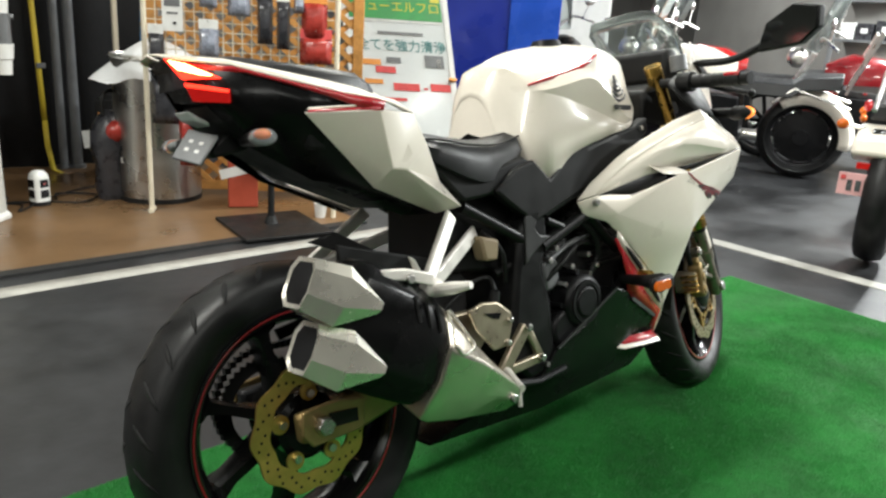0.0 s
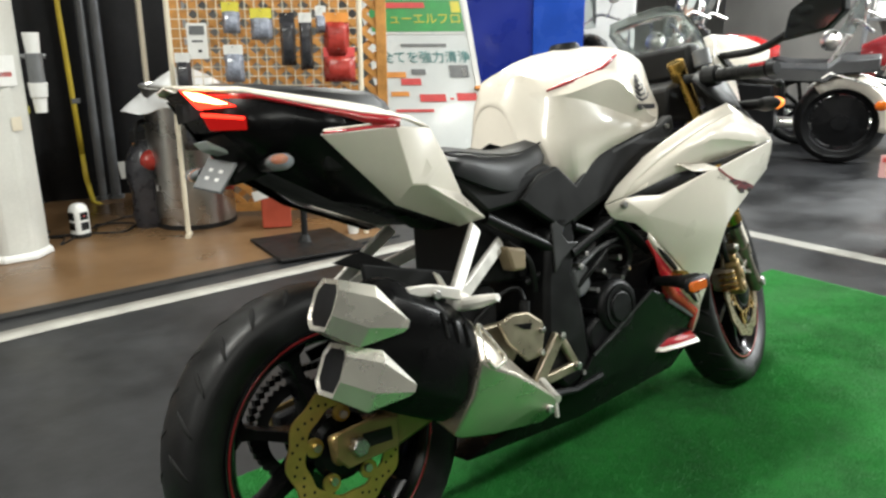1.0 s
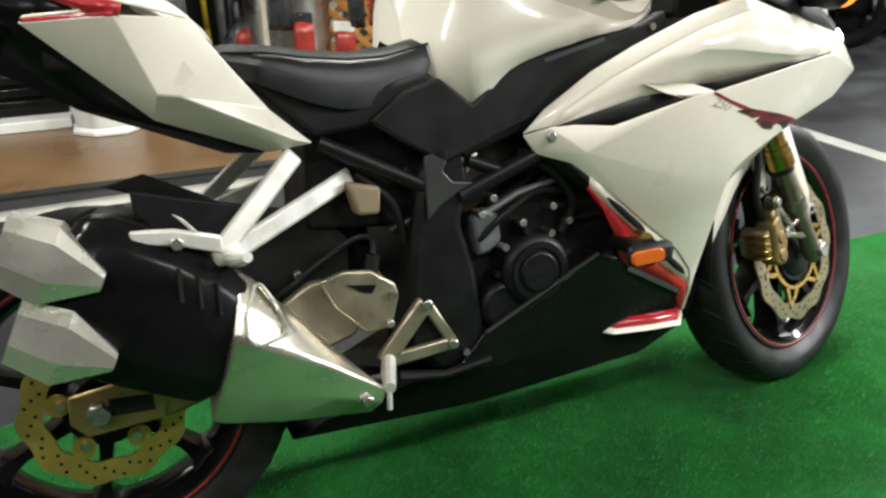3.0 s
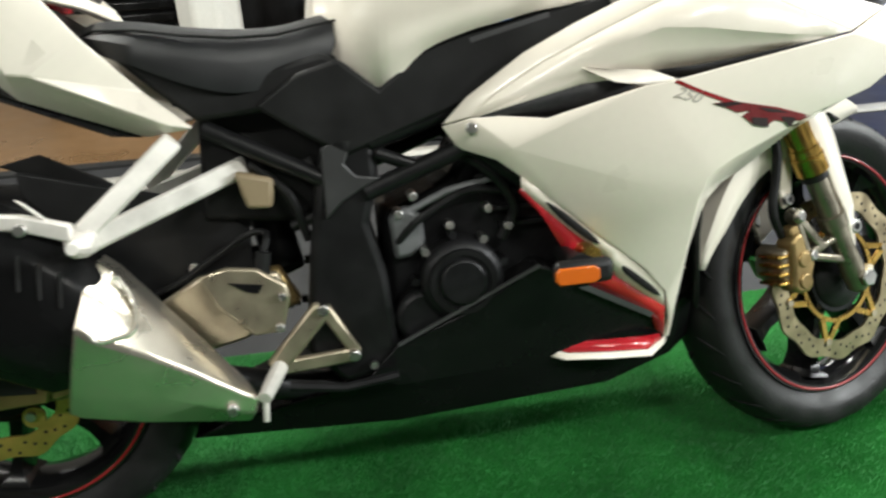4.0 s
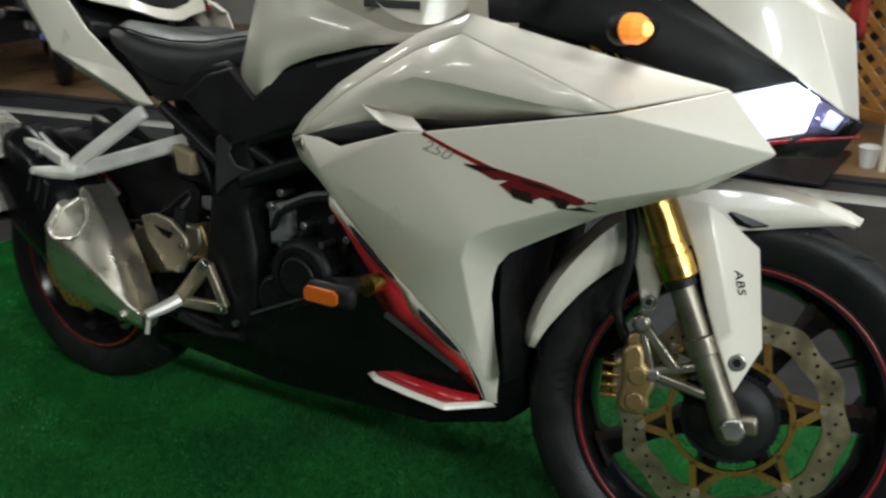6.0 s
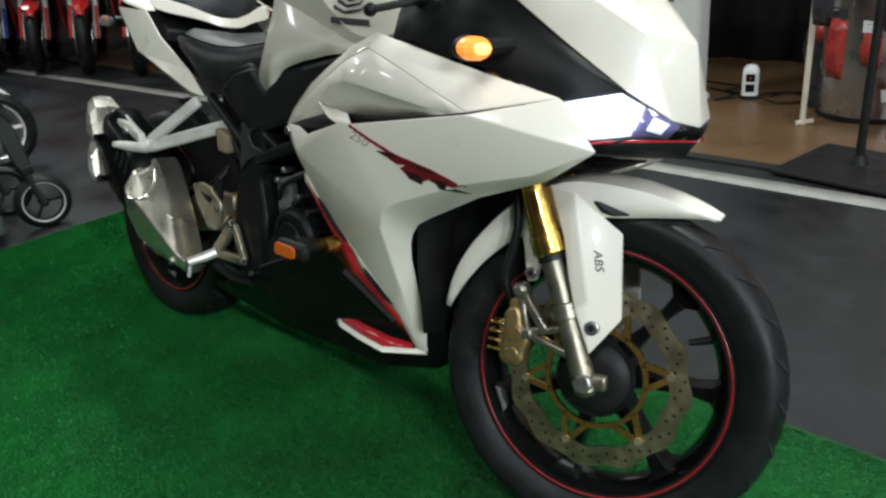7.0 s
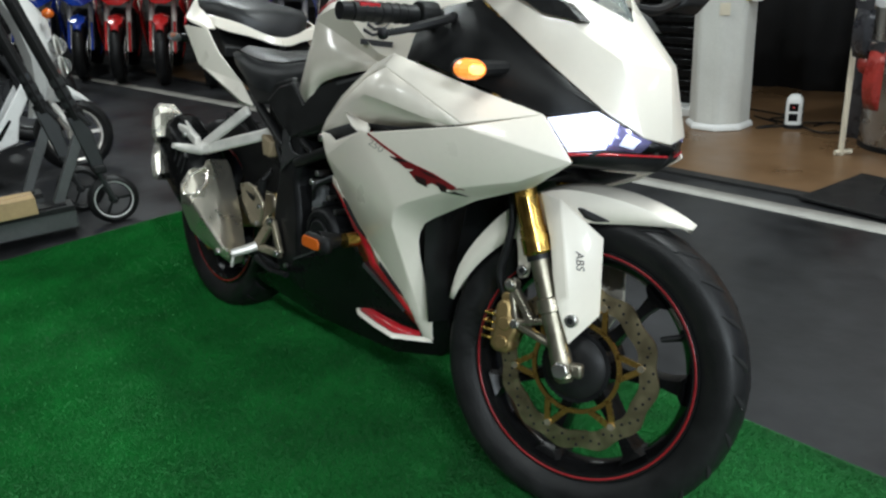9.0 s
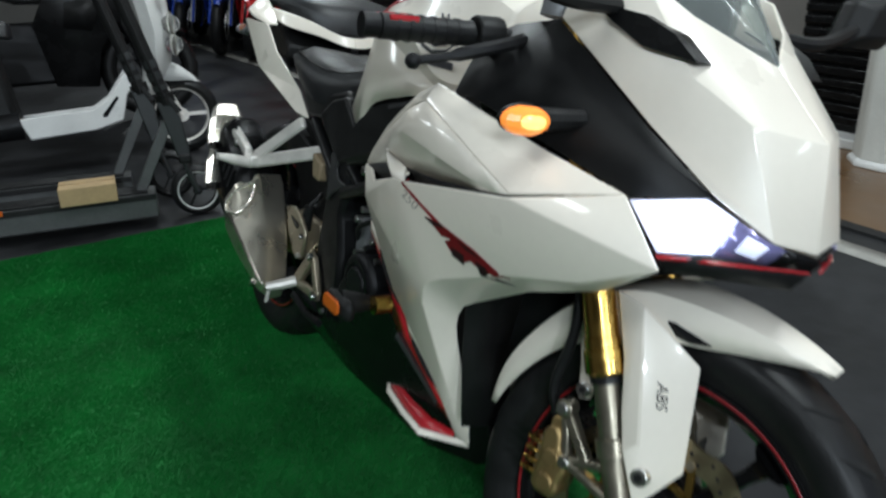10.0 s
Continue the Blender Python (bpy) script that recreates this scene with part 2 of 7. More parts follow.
def ball(cx, cy, cz, rx, ry, rz, n=16, k=9):
    rows = []
    for i in range(1, k):
        a = math.pi * i / k
        rows.append([(cx + rx * math.cos(b) * math.sin(a), cy + ry * math.sin(b) * math.sin(a), cz + rz * math.cos(a)) for b in [2 * math.pi * j / n for j in range(n)]])
    return loft(rows, True)


def bar(a, b, w, t):
    """A flat bar in the x-z plane from a to b (x, y, z), w wide and t thick along y."""
    a, b = Vector(a), Vector(b)
    d = (b - a).normalized()
    s = Vector((-d.z, 0, d.x)).normalized() * w / 2
    y = Vector((0, t / 2, 0))
    rows = [[p - s - y, p + s - y, p + s + y, p - s + y] for p in (a, b)]
    return loft(rows, True)


def lerp(table, x):
    xs, ys = zip(*table)
    return float(np.interp(x, xs, ys))


def wave(r, amp, lobes, n=108):
    return [(r + amp * math.cos(lobes * 2 * math.pi * i / n), 2 * math.pi * i / n) for i in range(n)]


def ring_plate(outer, inner, y0, y1):
    """A flat ring between two outlines of (radius, angle), about the y axis."""
    n = len(outer)
    pts = lambda o, y: [(r * math.cos(a), y, r * math.sin(a)) for r, a in o]
    v = pts(outer, y0) + pts(inner, y0) + pts(outer, y1) + pts(inner, y1)
    f = []
    for i in range(n):
        j = (i + 1) % n
        f += [(i, j, n + j, n + i), (2 * n + i, 3 * n + i, 3 * n + j, 2 * n + j), (i, 2 * n + i, 2 * n + j, j), (n + i, n + j, 3 * n + j, 3 * n + i)]
    return Geo().add(v, f)

# ---- the hall ----
def slab(name, x0, x1, y0, y1, z0, z1, material, label, kind="structure", bevel=0.0):
    ob = part(name, box((x0 + x1) / 2, (y0 + y1) / 2, (z0 + z1) / 2, x1 - x0, y1 - y0, z1 - z0), material, bevel=bevel)
    return tagged(ob, label, name.split("_")[0], kind=kind)


slab("floor", -12, 14, -8, 9, -0.2, 0.0, FLOOR, "grey coated concrete floor with worn patches")
slab("wall_north", -12, 14, 9, 9.2, 0, 3.0, WALL, "dull painted wall closing the hall")
slab("wall_south", -12, 14, -8.2, -8, 0, 3.0, WALL, "dull painted wall behind the aisle")
slab("wall_east", 14, 14.2, -8, 9, 0, 3.0, WALL, "dull painted end wall")
slab("wall_west", -12.2, -12, -8, 9, 0, 3.0, WALL, "dull painted end wall")
slab("ceiling", -12.2, 14.2, -8.2, 9.2, 3.0, 3.2, CEIL, "pale painted ceiling over the hall")
slab("trim_vinyl", -6.0, 1.62, 1.99, 6.0, 0.0, 0.008, BROWN, "brown vinyl sheet floor of the shop corner")
slab("trim_edge", -6.0, 1.62, 1.93, 1.99, 0.0, 0.012, EDGE, "black edging strip along the vinyl floor")
line = Geo().add([(3.05, 1.72, 0.003), (0.0, 1.72, 0.003), (-11.0, 1.19, 0.003), (-11.0, 1.29, 0.003), (0.0, 1.82, 0.003), (3.05, 1.82, 0.003)], [(0, 1, 4, 5), (1, 2, 3, 4)])
tagged(part("trim_line", line, TAPE, solid=0.003), "worn white parking line on grey floor", "line", kind="structure")
slab("trim_bay_line", 2.97, 3.07, -4.0, 1.72, 0.0, 0.003, TAPE, "worn white parking line across the bay")

# The carpet: a thin mat with slightly wavy edges.
N = 60
carpet = Geo()
rows = []
for i in range(N + 1):
    u = i / N
    row = []
    for j in range(31):
        w = j / 30
        x = -1.06 + u * 3.58 + 0.045 * (1 - w) * (1 - u)
        y = -1.45 + w * (1.85 + 0.03 * (1 - u) - 0.02 + 0.03 * u)
        wob = 0.006 * noise.noise((x * 2.0, y * 2.0, 3.0))
        row.append((x + wob, y + 0.5 * wob, 0.0035 + 0.0008 * noise.noise((x * 3, y * 3, 0))))
    rows.append(row)
carpet.plus(loft(rows))
mat_ob = part("carpet", carpet, CARPET, solid=0.005)
tagged(mat_ob, "bright green artificial turf mat, slightly scuffed, on the floor", "mat")
# The pile: short blades that all lean towards the bike's front, brushed unevenly.
rng = np.random.default_rng(5)
NB = 900000
bx, by = -1.045 + rng.random(NB) * 3.545, -1.435 + rng.random(NB) * 1.84
patch = np.sin(bx * 2.3 + 1.7 * np.sin(by * 3.1)) * np.sin(by * 2.9 + 1.3 * np.sin(bx * 1.9) + 0.6) + 0.8 * np.sin(bx * 7.1 + by * 5.3 + 2.0 * np.sin(by * 4.3)) * np.sin(by * 8.7 - bx * 3.1 + 1.6 * np.sin(bx * 5.7)) + 0.5 * np.sin(bx * 19.0 + 3.0 * np.sin(by * 9.0)) * np.sin(by * 23.0 + 2.0 * np.sin(bx * 11.0))
lean = np.radians(56 + 9 * patch + 9 * rng.standard_normal(NB))
turn = np.radians(14 * patch + 15 * rng.standard_normal(NB))
long_ = 0.0065 + 0.0025 * rng.random(NB)
dx, dy, dz = np.cos(lean) * np.cos(turn), np.cos(lean) * np.sin(turn), np.sin(lean)
half_w = 0.0013
z0 = np.full(NB, 0.0055)
base = np.stack([bx, by, z0], 1)
side_v = np.stack([-np.sin(turn), np.cos(turn), np.zeros(NB)], 1) * half_w
tip_v = base + np.stack([dx, dy, dz], 1) * long_[:, None]
co = np.stack([base - side_v, base + side_v, tip_v], 1).reshape(-1, 3).astype(np.float32)
me = bpy.data.meshes.new("turf")
me.vertices.add(NB * 3)
me.vertices.foreach_set("co", co.ravel())
me.loops.add(NB * 3)
me.loops.foreach_set("vertex_index", np.arange(NB * 3, dtype=np.int32))
me.polygons.add(NB)
me.polygons.foreach_set("loop_start", np.arange(0, NB * 3, 3, dtype=np.int32))
me.update()
me.materials.append(TURF)
turf = new("turf", me)
turf.parent = mat_ob
tagged(turf, "short green blades of the turf", kind="stuff")

# Assumed unseen fittings; powers set per spot, highest to brighten the bike's front.
LAMPS = [(-1.2, -2.2, 46), (1.8, -2.2, 54), (4.8, -2.2, 230), (-4.2, -2.2, 35), (7.8, -2.2, 820), (-1.2, 0.9, 106), (1.8, 0.9, 95), (4.8, 0.9, 55), (-4.2, 0.9, 45), (-7.2, 0.9, 60), (0.3, 4.2, 27), (3.8, 4.2, 55), (7.8, 0.9, 400), (7.8, 4.2, 90), (-4.0, 4.2, 20)]
TUBE = glow("fluorescent_tube", (1.0, 0.97, 0.9), 6.0)
lamp_body = None
for lx, ly, power in LAMPS:
    if lamp_body is None:
        lamp_body = thing("ceiling_light", "assumed white twin fluorescent tube fitting, out of view under the ceiling", "ceiling light", "ceiling lights", m=pose(lx, ly, 2.94))
        part("frame", box(0, 0, 0.02, 1.26, 0.22, 0.05), WHITEP, lamp_body, bevel=0.006)
        for s in (-0.06, 0.06):
            part("tube", tube([(-0.6, s, -0.025), (0.6, s, -0.025)], 0.014, 10), TUBE, lamp_body, "lit fluorescent tube")
    else:
        copy_thing(lamp_body, pose(lx, ly, 2.94))
    ld = bpy.data.lights.new("unseen_fill", "AREA")
    ld.shape, ld.size, ld.size_y, ld.energy, ld.color = "RECTANGLE", 1.2, 0.2, power, (1.0, 1.0, 0.94) if lx > 4 else (1.0, 0.965, 0.85)
    lo = new("unseen_fill", ld)
    lo.matrix_world = pose(lx, ly, 2.87)

# ---- the white motorcycle on the carpet ----
LEAN_DEG, STEER_DEG, RAKE = 11.5, 17.0, 24.5
bike = thing("motorcycle", "pearl white faired sports motorcycle with lit lamps on green turf", "motorcycle",
             m=pose(0, -0.06, 0.0) @ pose(0, 0, 0, -LEAN_DEG, 0, 0))
AXIS = Vector((-math.sin(radians(RAKE)), 0, math.cos(radians(RAKE))))
FOOT = Matrix.Translation((1.482, 0, 0))
STEER = FOOT @ Matrix.Rotation(radians(STEER_DEG), 4, AXIS) @ FOOT.inverted()


def bpart(name, g, material, label="", steer=False, parent=None, **kw):
    return part(name, g.moved(STEER) if steer else g, material, parent or bike, label, **kw)


def drape(g, ob, out, lift):
    """Lays the points of a print on the face of a part, seen from the side that out points to."""
    ev = ob.evaluated_get(bpy.context.evaluated_depsgraph_get())
    out = Vector(out).normalized()
    laid = []
    for p in g.v:
        met, at, _, _ = ev.ray_cast(Vector(p) + out * 0.06, -out, distance=0.12)
        laid.append(tuple((at if met else Vector(p)) + out * lift))
    done = Geo()
    done.v, done.f, done.m = laid, list(g.f), list(g.m)
    return done


def cut_fine(g, step):
    """Cuts flat polygons in the x-z plane along upright lines, so that they can bend."""
    bm = bmesh.new()
    vs = [bm.verts.new(p) for p in g.v]
    for f in g.f:
        bm.faces.new([vs[i] for i in f])
    for axis, no in ((0, (1, 0, 0)), (2, (0, 0, 1))):
        lo, hi = min(p[axis] for p in g.v), max(p[axis] for p in g.v)
        k = math.ceil(lo / step) * step
        while k < hi:
            co = [0.0, 0.0, 0.0]
            co[axis] = k
            bmesh.ops.bisect_plane(bm, geom=bm.verts[:] + bm.edges[:] + bm.faces[:], plane_co=co, plane_no=no)
            k += step
    bmesh.ops.triangulate(bm, faces=bm.faces)
    bm.verts.index_update()
    done = Geo().add([v.co for v in bm.verts], [tuple(v.index for v in f.verts) for f in bm.faces])
    bm.free()
    return done


# wheels
def wheel(cx, cz, radius, half, rim_half, steer):
    at = Matrix.Translation((cx, 0, cz))
    bead = 0.212
    prof = [(bead, -rim_half), (bead + 0.012, -rim_half - 0.006), (bead + 0.35 * (radius - bead), -half * 0.97), (bead + 0.58 * (radius - bead), -half)]
    for i in range(1, 12):
        a = math.pi * i / 12
        prof.append((bead + (radius - bead) * (0.6 + 0.4 * math.sin(a) ** 0.8), -half * math.cos(a)))
    prof += [(bead + 0.58 * (radius - bead), half), (bead + 0.35 * (radius - bead), half * 0.97), (bead + 0.012, rim_half + 0.006), (bead, rim_half)]
    root = bpart("wheel", lathe([(0.058, -0.045), (0.058, 0.045), (0.03, 0.055), (0.03, -0.055)], 32, True).moved(at), BLACK, "black cast alloy wheel with red pinstripe", steer=steer)
    bpart("tyre", lathe(prof, 96).moved(at), RUBBER, "black road tyre", steer=steer, parent=root, angle=50)
    rim = [(0.214, -rim_half), (0.218, -rim_half - 0.004), (0.216, -rim_half - 0.008), (0.204, -rim_half - 0.007), (0.196, -rim_half + 0.004), (0.188, -rim_half + 0.016), (0.183, 0), (0.188, rim_half - 0.016), (0.196, rim_half - 0.004), (0.204, rim_half + 0.007), (0.216, rim_half + 0.008), (0.218, rim_half + 0.004), (0.214, rim_half), (0.196, rim_half - 0.01), (0.196, -rim_half + 0.01)]
    bpart("rim", lathe(rim, 96, True).moved(at), RIM, "gloss black rim", steer=steer, parent=root)
    for s in (-1, 1):
        bpart("pinstripe", lathe([(0.2080, s * (rim_half + 0.0082)), (0.2120, s * (rim_half + 0.0090))], 96).moved(at), STRIPE, "red rim stripe", steer=steer, parent=root, solid=0.0008)
    for i in range(7):
        a = 2 * math.pi * i / 7 + 0.05
        turn = Matrix.Rotation(-a, 4, "Y")
        rows = []
        for r, w, t in ((0.045, 0.030, 0.036), (0.09, 0.019, 0.030), (0.15, 0.016, 0.027), (0.178, 0.024, 0.032), (0.190, 0.048, 0.044)):
            rows.append([(r, -t, -w / 2), (r, -t * 0.5, -w * 0.62), (r, t * 0.5, -w * 0.62), (r, t, -w / 2), (r, t, w / 2), (r, t * 0.5, w * 0.62), (r, -t * 0.5, w * 0.62), (r, -t, w / 2)])
        bpart("spoke", loft(rows, True).moved(at @ turn), BLACK, steer=steer, parent=root, angle=40)
    gr = Geo()
    for i in range(26):
        a0 = 2 * math.pi * i / 26
        for s in (-1, 1):
            rows = []
            for k in range(7):
                u = k / 6
                th = math.pi / 2 + s * (0.22 + 0.95 * u)
                yy = -half * math.cos(th)
                rr = bead + (radius - bead) * (0.6 + 0.4 * math.sin(th) ** 0.8) + 0.0006
                aa = a0 + 0.12 * u + (0.12 if s > 0 else 0)
                wd = 0.0062 * math.sin(math.pi * min(1, 0.15 + u * 0.85)) / rr + 0.001
                rows.append([(rr * math.cos(aa - wd), yy, rr * math.sin(aa - wd)), (rr * math.cos(aa + wd), yy, rr * math.sin(aa + wd))])
            gr.plus(loft(rows))
    tagged(bpart("tread_groove", gr.moved(at), GROOVE, "tread grooves", steer=steer, parent=root, solid=0.0006), kind="stuff")
    return root, at


front_wheel, FW = wheel(1.382, 0.290, 0.288, 0.055, 0.037, True)
rear_wheel, RW = wheel(0.006, 0.296, 0.295, 0.068, 0.050, False)


def brake_disc(at, y, r, inner, lobes, material, carrier_mat, steer, parent, hub):
    d = bpart("brake_disc", ring_plate(wave(r - 0.002, 0.0038, lobes), wave(inner, 0.002, lobes), y - 0.0025, y + 0.0025).moved(at), material, "petal edged brake disc", steer=steer, parent=parent)
    arms = 6
    if not hub:
        for i in range(5):
            a = 2 * math.pi * i / 5 + 0.3
            bpart("disc_tab", disc(0.066 * math.cos(a), y - 0.003, y + 0.003, 0.066 * math.sin(a), 0.017, 16).moved(at), material, steer=steer, parent=parent)
            bpart("disc_bolt", disc(0.062 * math.cos(a), y - 0.009, y, 0.062 * math.sin(a), 0.0075, 10).moved(at), BOLT, steer=steer, parent=parent)
        bpart("hub_face", lathe([(0.0, y + 0.004), (0.05, y + 0.004), (0.062, y + 0.012), (0.062, y + 0.04)], 32).moved(at), BLACK, steer=steer, parent=parent)
    else:
        bpart("carrier", ring_plate(wave(hub, 0, 1, 48), wave(hub - 0.008, 0, 1, 48), y - 0.003, y + 0.003).moved(at), carrier_mat, "gold disc carrier", steer=steer, parent=parent)
    for i in range(arms if hub else 0):
        a = 2 * math.pi * i / arms + 0.26
        for off in (-0.13, 0.13):
            p0 = ((hub - 0.004) * math.cos(a + 2 * off), y, (hub - 0.004) * math.sin(a + 2 * off))
            p1 = ((inner + 0.004) * math.cos(a + off * 0.15), y, (inner + 0.004) * math.sin(a + off * 0.15))
            bpart("carrier_arm", bar(p0, p1, 0.010, 0.006).moved(at), carrier_mat, steer=steer, parent=parent)
    dots = Geo()
    n = lobes * 5
    for i in range(n):
        a = 2 * math.pi * i / n
        rr = inner + (r - inner) * (0.3 + 0.2 * (i % 3))
        for s in (-1, 1):
            dots.plus(disc(rr * math.cos(a), y + s * 0.0024, y + s * 0.0029, rr * math.sin(a), 0.0028, 8))
    tagged(bpart("drill_hole", dots.moved(at), GROOVE, steer=steer, parent=parent), kind="stuff")
    for i in range(arms if hub else 0):
        a = 2 * math.pi * i / arms + 0.26
        bpart("rivet", disc(inner * 1.03 * math.cos(a), y - 0.006, y + 0.005, inner * 1.03 * math.sin(a), 0.0065, 12).moved(at), CHAMP, steer=steer, parent=parent)


brake_disc(FW, -0.060, 0.153, 0.118, 12, DISC, GOLD, True, front_wheel, 0.086)
brake_disc(RW, -0.083, 0.120, 0.083, 10, REARDISC, REARDISC, False, rear_wheel, 0.0)
bpart("hub_shroud", lathe([(0.0, -0.078), (0.030, -0.078), (0.052, -0.072), (0.058, -0.066), (0.058, -0.045), (0.0, -0.045)], 40).moved(FW), SATIN, "black hub cover", steer=True, parent=front_wheel)
bpart("sensor_ring", ring_plate(wave(0.066, 0.0012, 44, 176), wave(0.056, 0, 1, 176), -0.064, -0.061).moved(FW), DARK, "toothed wheel speed ring", steer=True, parent=front_wheel)
bpart("valve_stem", tube([(1.382 + 0.186 * math.cos(0.52), -0.006, 0.290 + 0.186 * math.sin(0.52)), (1.382 + 0.150 * math.cos(0.56), -0.010, 0.290 + 0.150 * math.sin(0.56))], [0.007, 0.005], 10), RUBBER, "black tyre valve", steer=True, parent=front_wheel)
# the drive sprocket and chain on the far side
teeth = [(0.098 + (0.005 if i % 2 else -0.001), 2 * math.pi * i / 84) for i in range(84)]
bpart("sprocket", ring_plate(teeth, wave(0.075, 0, 1, 84), 0.078, 0.084).moved(RW), SATIN, "dark rear sprocket", parent=rear_wheel)
chain = Geo()
for z0, z1 in ((0.415, 0.40), (0.216, 0.34)):
    for i in range(40):
        u = i / 39
        chain.plus(box(u * 0.50, 0.081, z0 + (z1 - z0) * u, 0.010, 0.014, 0.013))
for i in range(22):
    a = math.pi / 2 + math.pi * i / 21
    chain.plus(box(0.1 * math.cos(a), 0.081, 0.315 + 0.1 * math.sin(a), 0.012, 0.014, 0.012))
tagged(bpart("chain", chain, SATIN, "oily drive chain"), kind="stuff")

# forks, axle and front brake: drawn with the steering straight, then turned
UX, UZ = -math.sin(radians(24.5)), math.cos(radians(24.5))


def on_fork(d, side, off=0.0):
    """A point d metres up the fork leg from the axle."""
    return (1.374 + UX * d + off * UZ, side * 0.104, 0.293 + UZ * d - off * UX)


for s in (-1, 1):
    leg = bpart("fork_leg", tube([on_fork(0.10, s), on_fork(0.23, s)], 0.0175, 18), CASTING, "polished steel fork leg", steer=True)
    bpart("outer_tube", tube([on_fork(0.205, s), on_fork(0.21, s), on_fork(0.24, s), on_fork(0.241, s), on_fork(0.255, s), on_fork(0.256, s), on_fork(0.70, s)], [0.021, 0.0265, 0.0265, 0.0245, 0.0245, 0.0225, 0.0225], 20), GOLD, "gold anodised fork tube", steer=True, parent=leg)
    bpart("dust_seal", tube([on_fork(0.196, s), on_fork(0.206, s)], 0.0215, 18), RUBBER, steer=True, parent=leg)
    bpart("axle_holder", tube([on_fork(-0.026, s), on_fork(-0.018, s), on_fork(0.02, s), on_fork(0.05, s), on_fork(0.10, s), on_fork(0.102, s), on_fork(0.125, s), on_fork(0.127, s)], [0.012, 0.019, 0.020, 0.0175, 0.0185, 0.0225, 0.0225, 0.018], 18), CASTING, "cast silver axle holder", steer=True, parent=leg)
    bpart("holder_lug", bar(on_fork(0.0, s, 0.0), on_fork(-0.012, s, 0.036), 0.026, 0.02), CASTING, steer=True, parent=leg, bevel=0.005)
axle = bpart("front_axle", tube([(1.378, -0.122, 0.293), (1.378, 0.122, 0.293)], 0.010, 14), BOLT, "front axle", steer=True)
bpart("axle_nut", disc(1.378, -0.131, -0.118, 0.293, 0.0165, 6), BOLT, steer=True, parent=axle, bevel=0.002)
cal = bpart("brake_caliper", prism([(1.226, 0.372), (1.236, 0.386), (1.248, 0.388), (1.256, 0.374), (1.258, 0.358), (1.272, 0.352), (1.275, 0.330), (1.268, 0.312), (1.272, 0.300), (1.262, 0.286), (1.238, 0.286), (1.226, 0.296), (1.230, 0.330)], -0.112, -0.074), PALEGOLD, "gold front brake caliper", steer=True, bevel=0.007, segments=3)
bpart("caliper_bridge", prism([(1.216, 0.356), (1.238, 0.368), (1.236, 0.300), (1.218, 0.308)], -0.100, -0.036), CHAMP, steer=True, parent=cal, bevel=0.006)
bpart("caliper_ear", disc(1.243, -0.106, -0.084, 0.388, 0.012, 18), PALEGOLD, steer=True, parent=cal, bevel=0.003)
for k in range(4):
    bpart("caliper_fin", box(1.214, -0.082, 0.306 + 0.015 * k, 0.024, 0.045, 0.005), GOLD, steer=True, parent=cal, bevel=0.0015)
for x, z in ((1.250, 0.342), (1.250, 0.306)):
    bpart("caliper_piston_cap", disc(x, -0.1155, -0.110, z, 0.013, 20), PALEGOLD, steer=True, parent=cal, bevel=0.002)
for a, b, w in (((1.247, -0.098, 0.414), (1.302, -0.102, 0.352), 0.016), ((1.247, -0.098, 0.412), (1.268, -0.100, 0.345), 0.013), ((1.270, -0.100, 0.349), (1.348, -0.104, 0.372), 0.013), ((1.268, -0.100, 0.345), (1.352, -0.104, 0.326), 0.014)):
    bpart("caliper_bracket", bar(a, b, w, 0.018), CASTING, "cast caliper bracket arm", steer=True, bevel=0.004)
for x, z in ((1.247, 0.414), (1.270, 0.346)):
    bpart("bracket_bolt", disc(x, -0.116, -0.104, z, 0.009, 12), BOLT, steer=True, bevel=0.002)
bpart("bracket_eye", disc(1.247, -0.112, -0.088, 0.414, 0.013, 18), CASTING, steer=True, bevel=0.003)
bpart("brake_hose", tube(curve([(1.232, -0.085, 0.382), (1.212, -0.088, 0.43), (1.222, -0.094, 0.52), (1.20, -0.09, 0.62), (1.16, -0.08, 0.78)]), 0.0075, 10), RUBBER, "black brake hose", steer=True)
for z in (0.60, 0.79):
    bpart("fork_clamp", box(1.386 - 0.4 * (z - 0.293) - 0.02, 0, z + 0.03, 0.09, 0.25, 0.035), FRAME, "black fork clamp", steer=True, bevel=0.008)

# front mudguard
W = [(64, 0.003), (70, 0.026), (80, 0.050), (90, 0.068), (100, 0.084), (108, 0.092), (118, 0.080), (135, 0.070), (155, 0.062), (170, 0.045)]
DROP = [(64, 0.0), (70, 0.016), (76, 0.030), (88, 0.050), (95, 0.056), (108, 0.075), (118, 0.07), (135, 0.05), (155, 0.035), (170, 0.015)]
RAD = [(64, 0.3095), (80, 0.311), (92, 0.315), (106, 0.325), (118, 0.322), (140, 0.312), (170, 0.306)]
rows = []
for k in range(25):
    a = 64 + 106 * k / 24
    w, dr, r = lerp(W, a), lerp(DROP, a), lerp(RAD, a)
    ca, sa = math.cos(radians(a)), math.sin(radians(a))
    rows.append([(1.386 + (r + q) * ca, y, 0.293 + (r + q) * sa) for y, q in ((-w * 1.02, -dr), (-w * 1.04, -dr * 0.45), (-w, -0.006), (-w * 0.55, 0.004), (0, 0.009), (w * 0.55, 0.004), (w, -0.006), (w * 1.04, -dr * 0.45), (w * 1.02, -dr))])
guard = bpart("front_mudguard", loft(rows), WHITE, "pearl white front mudguard", steer=True, solid=0.004, angle=38)
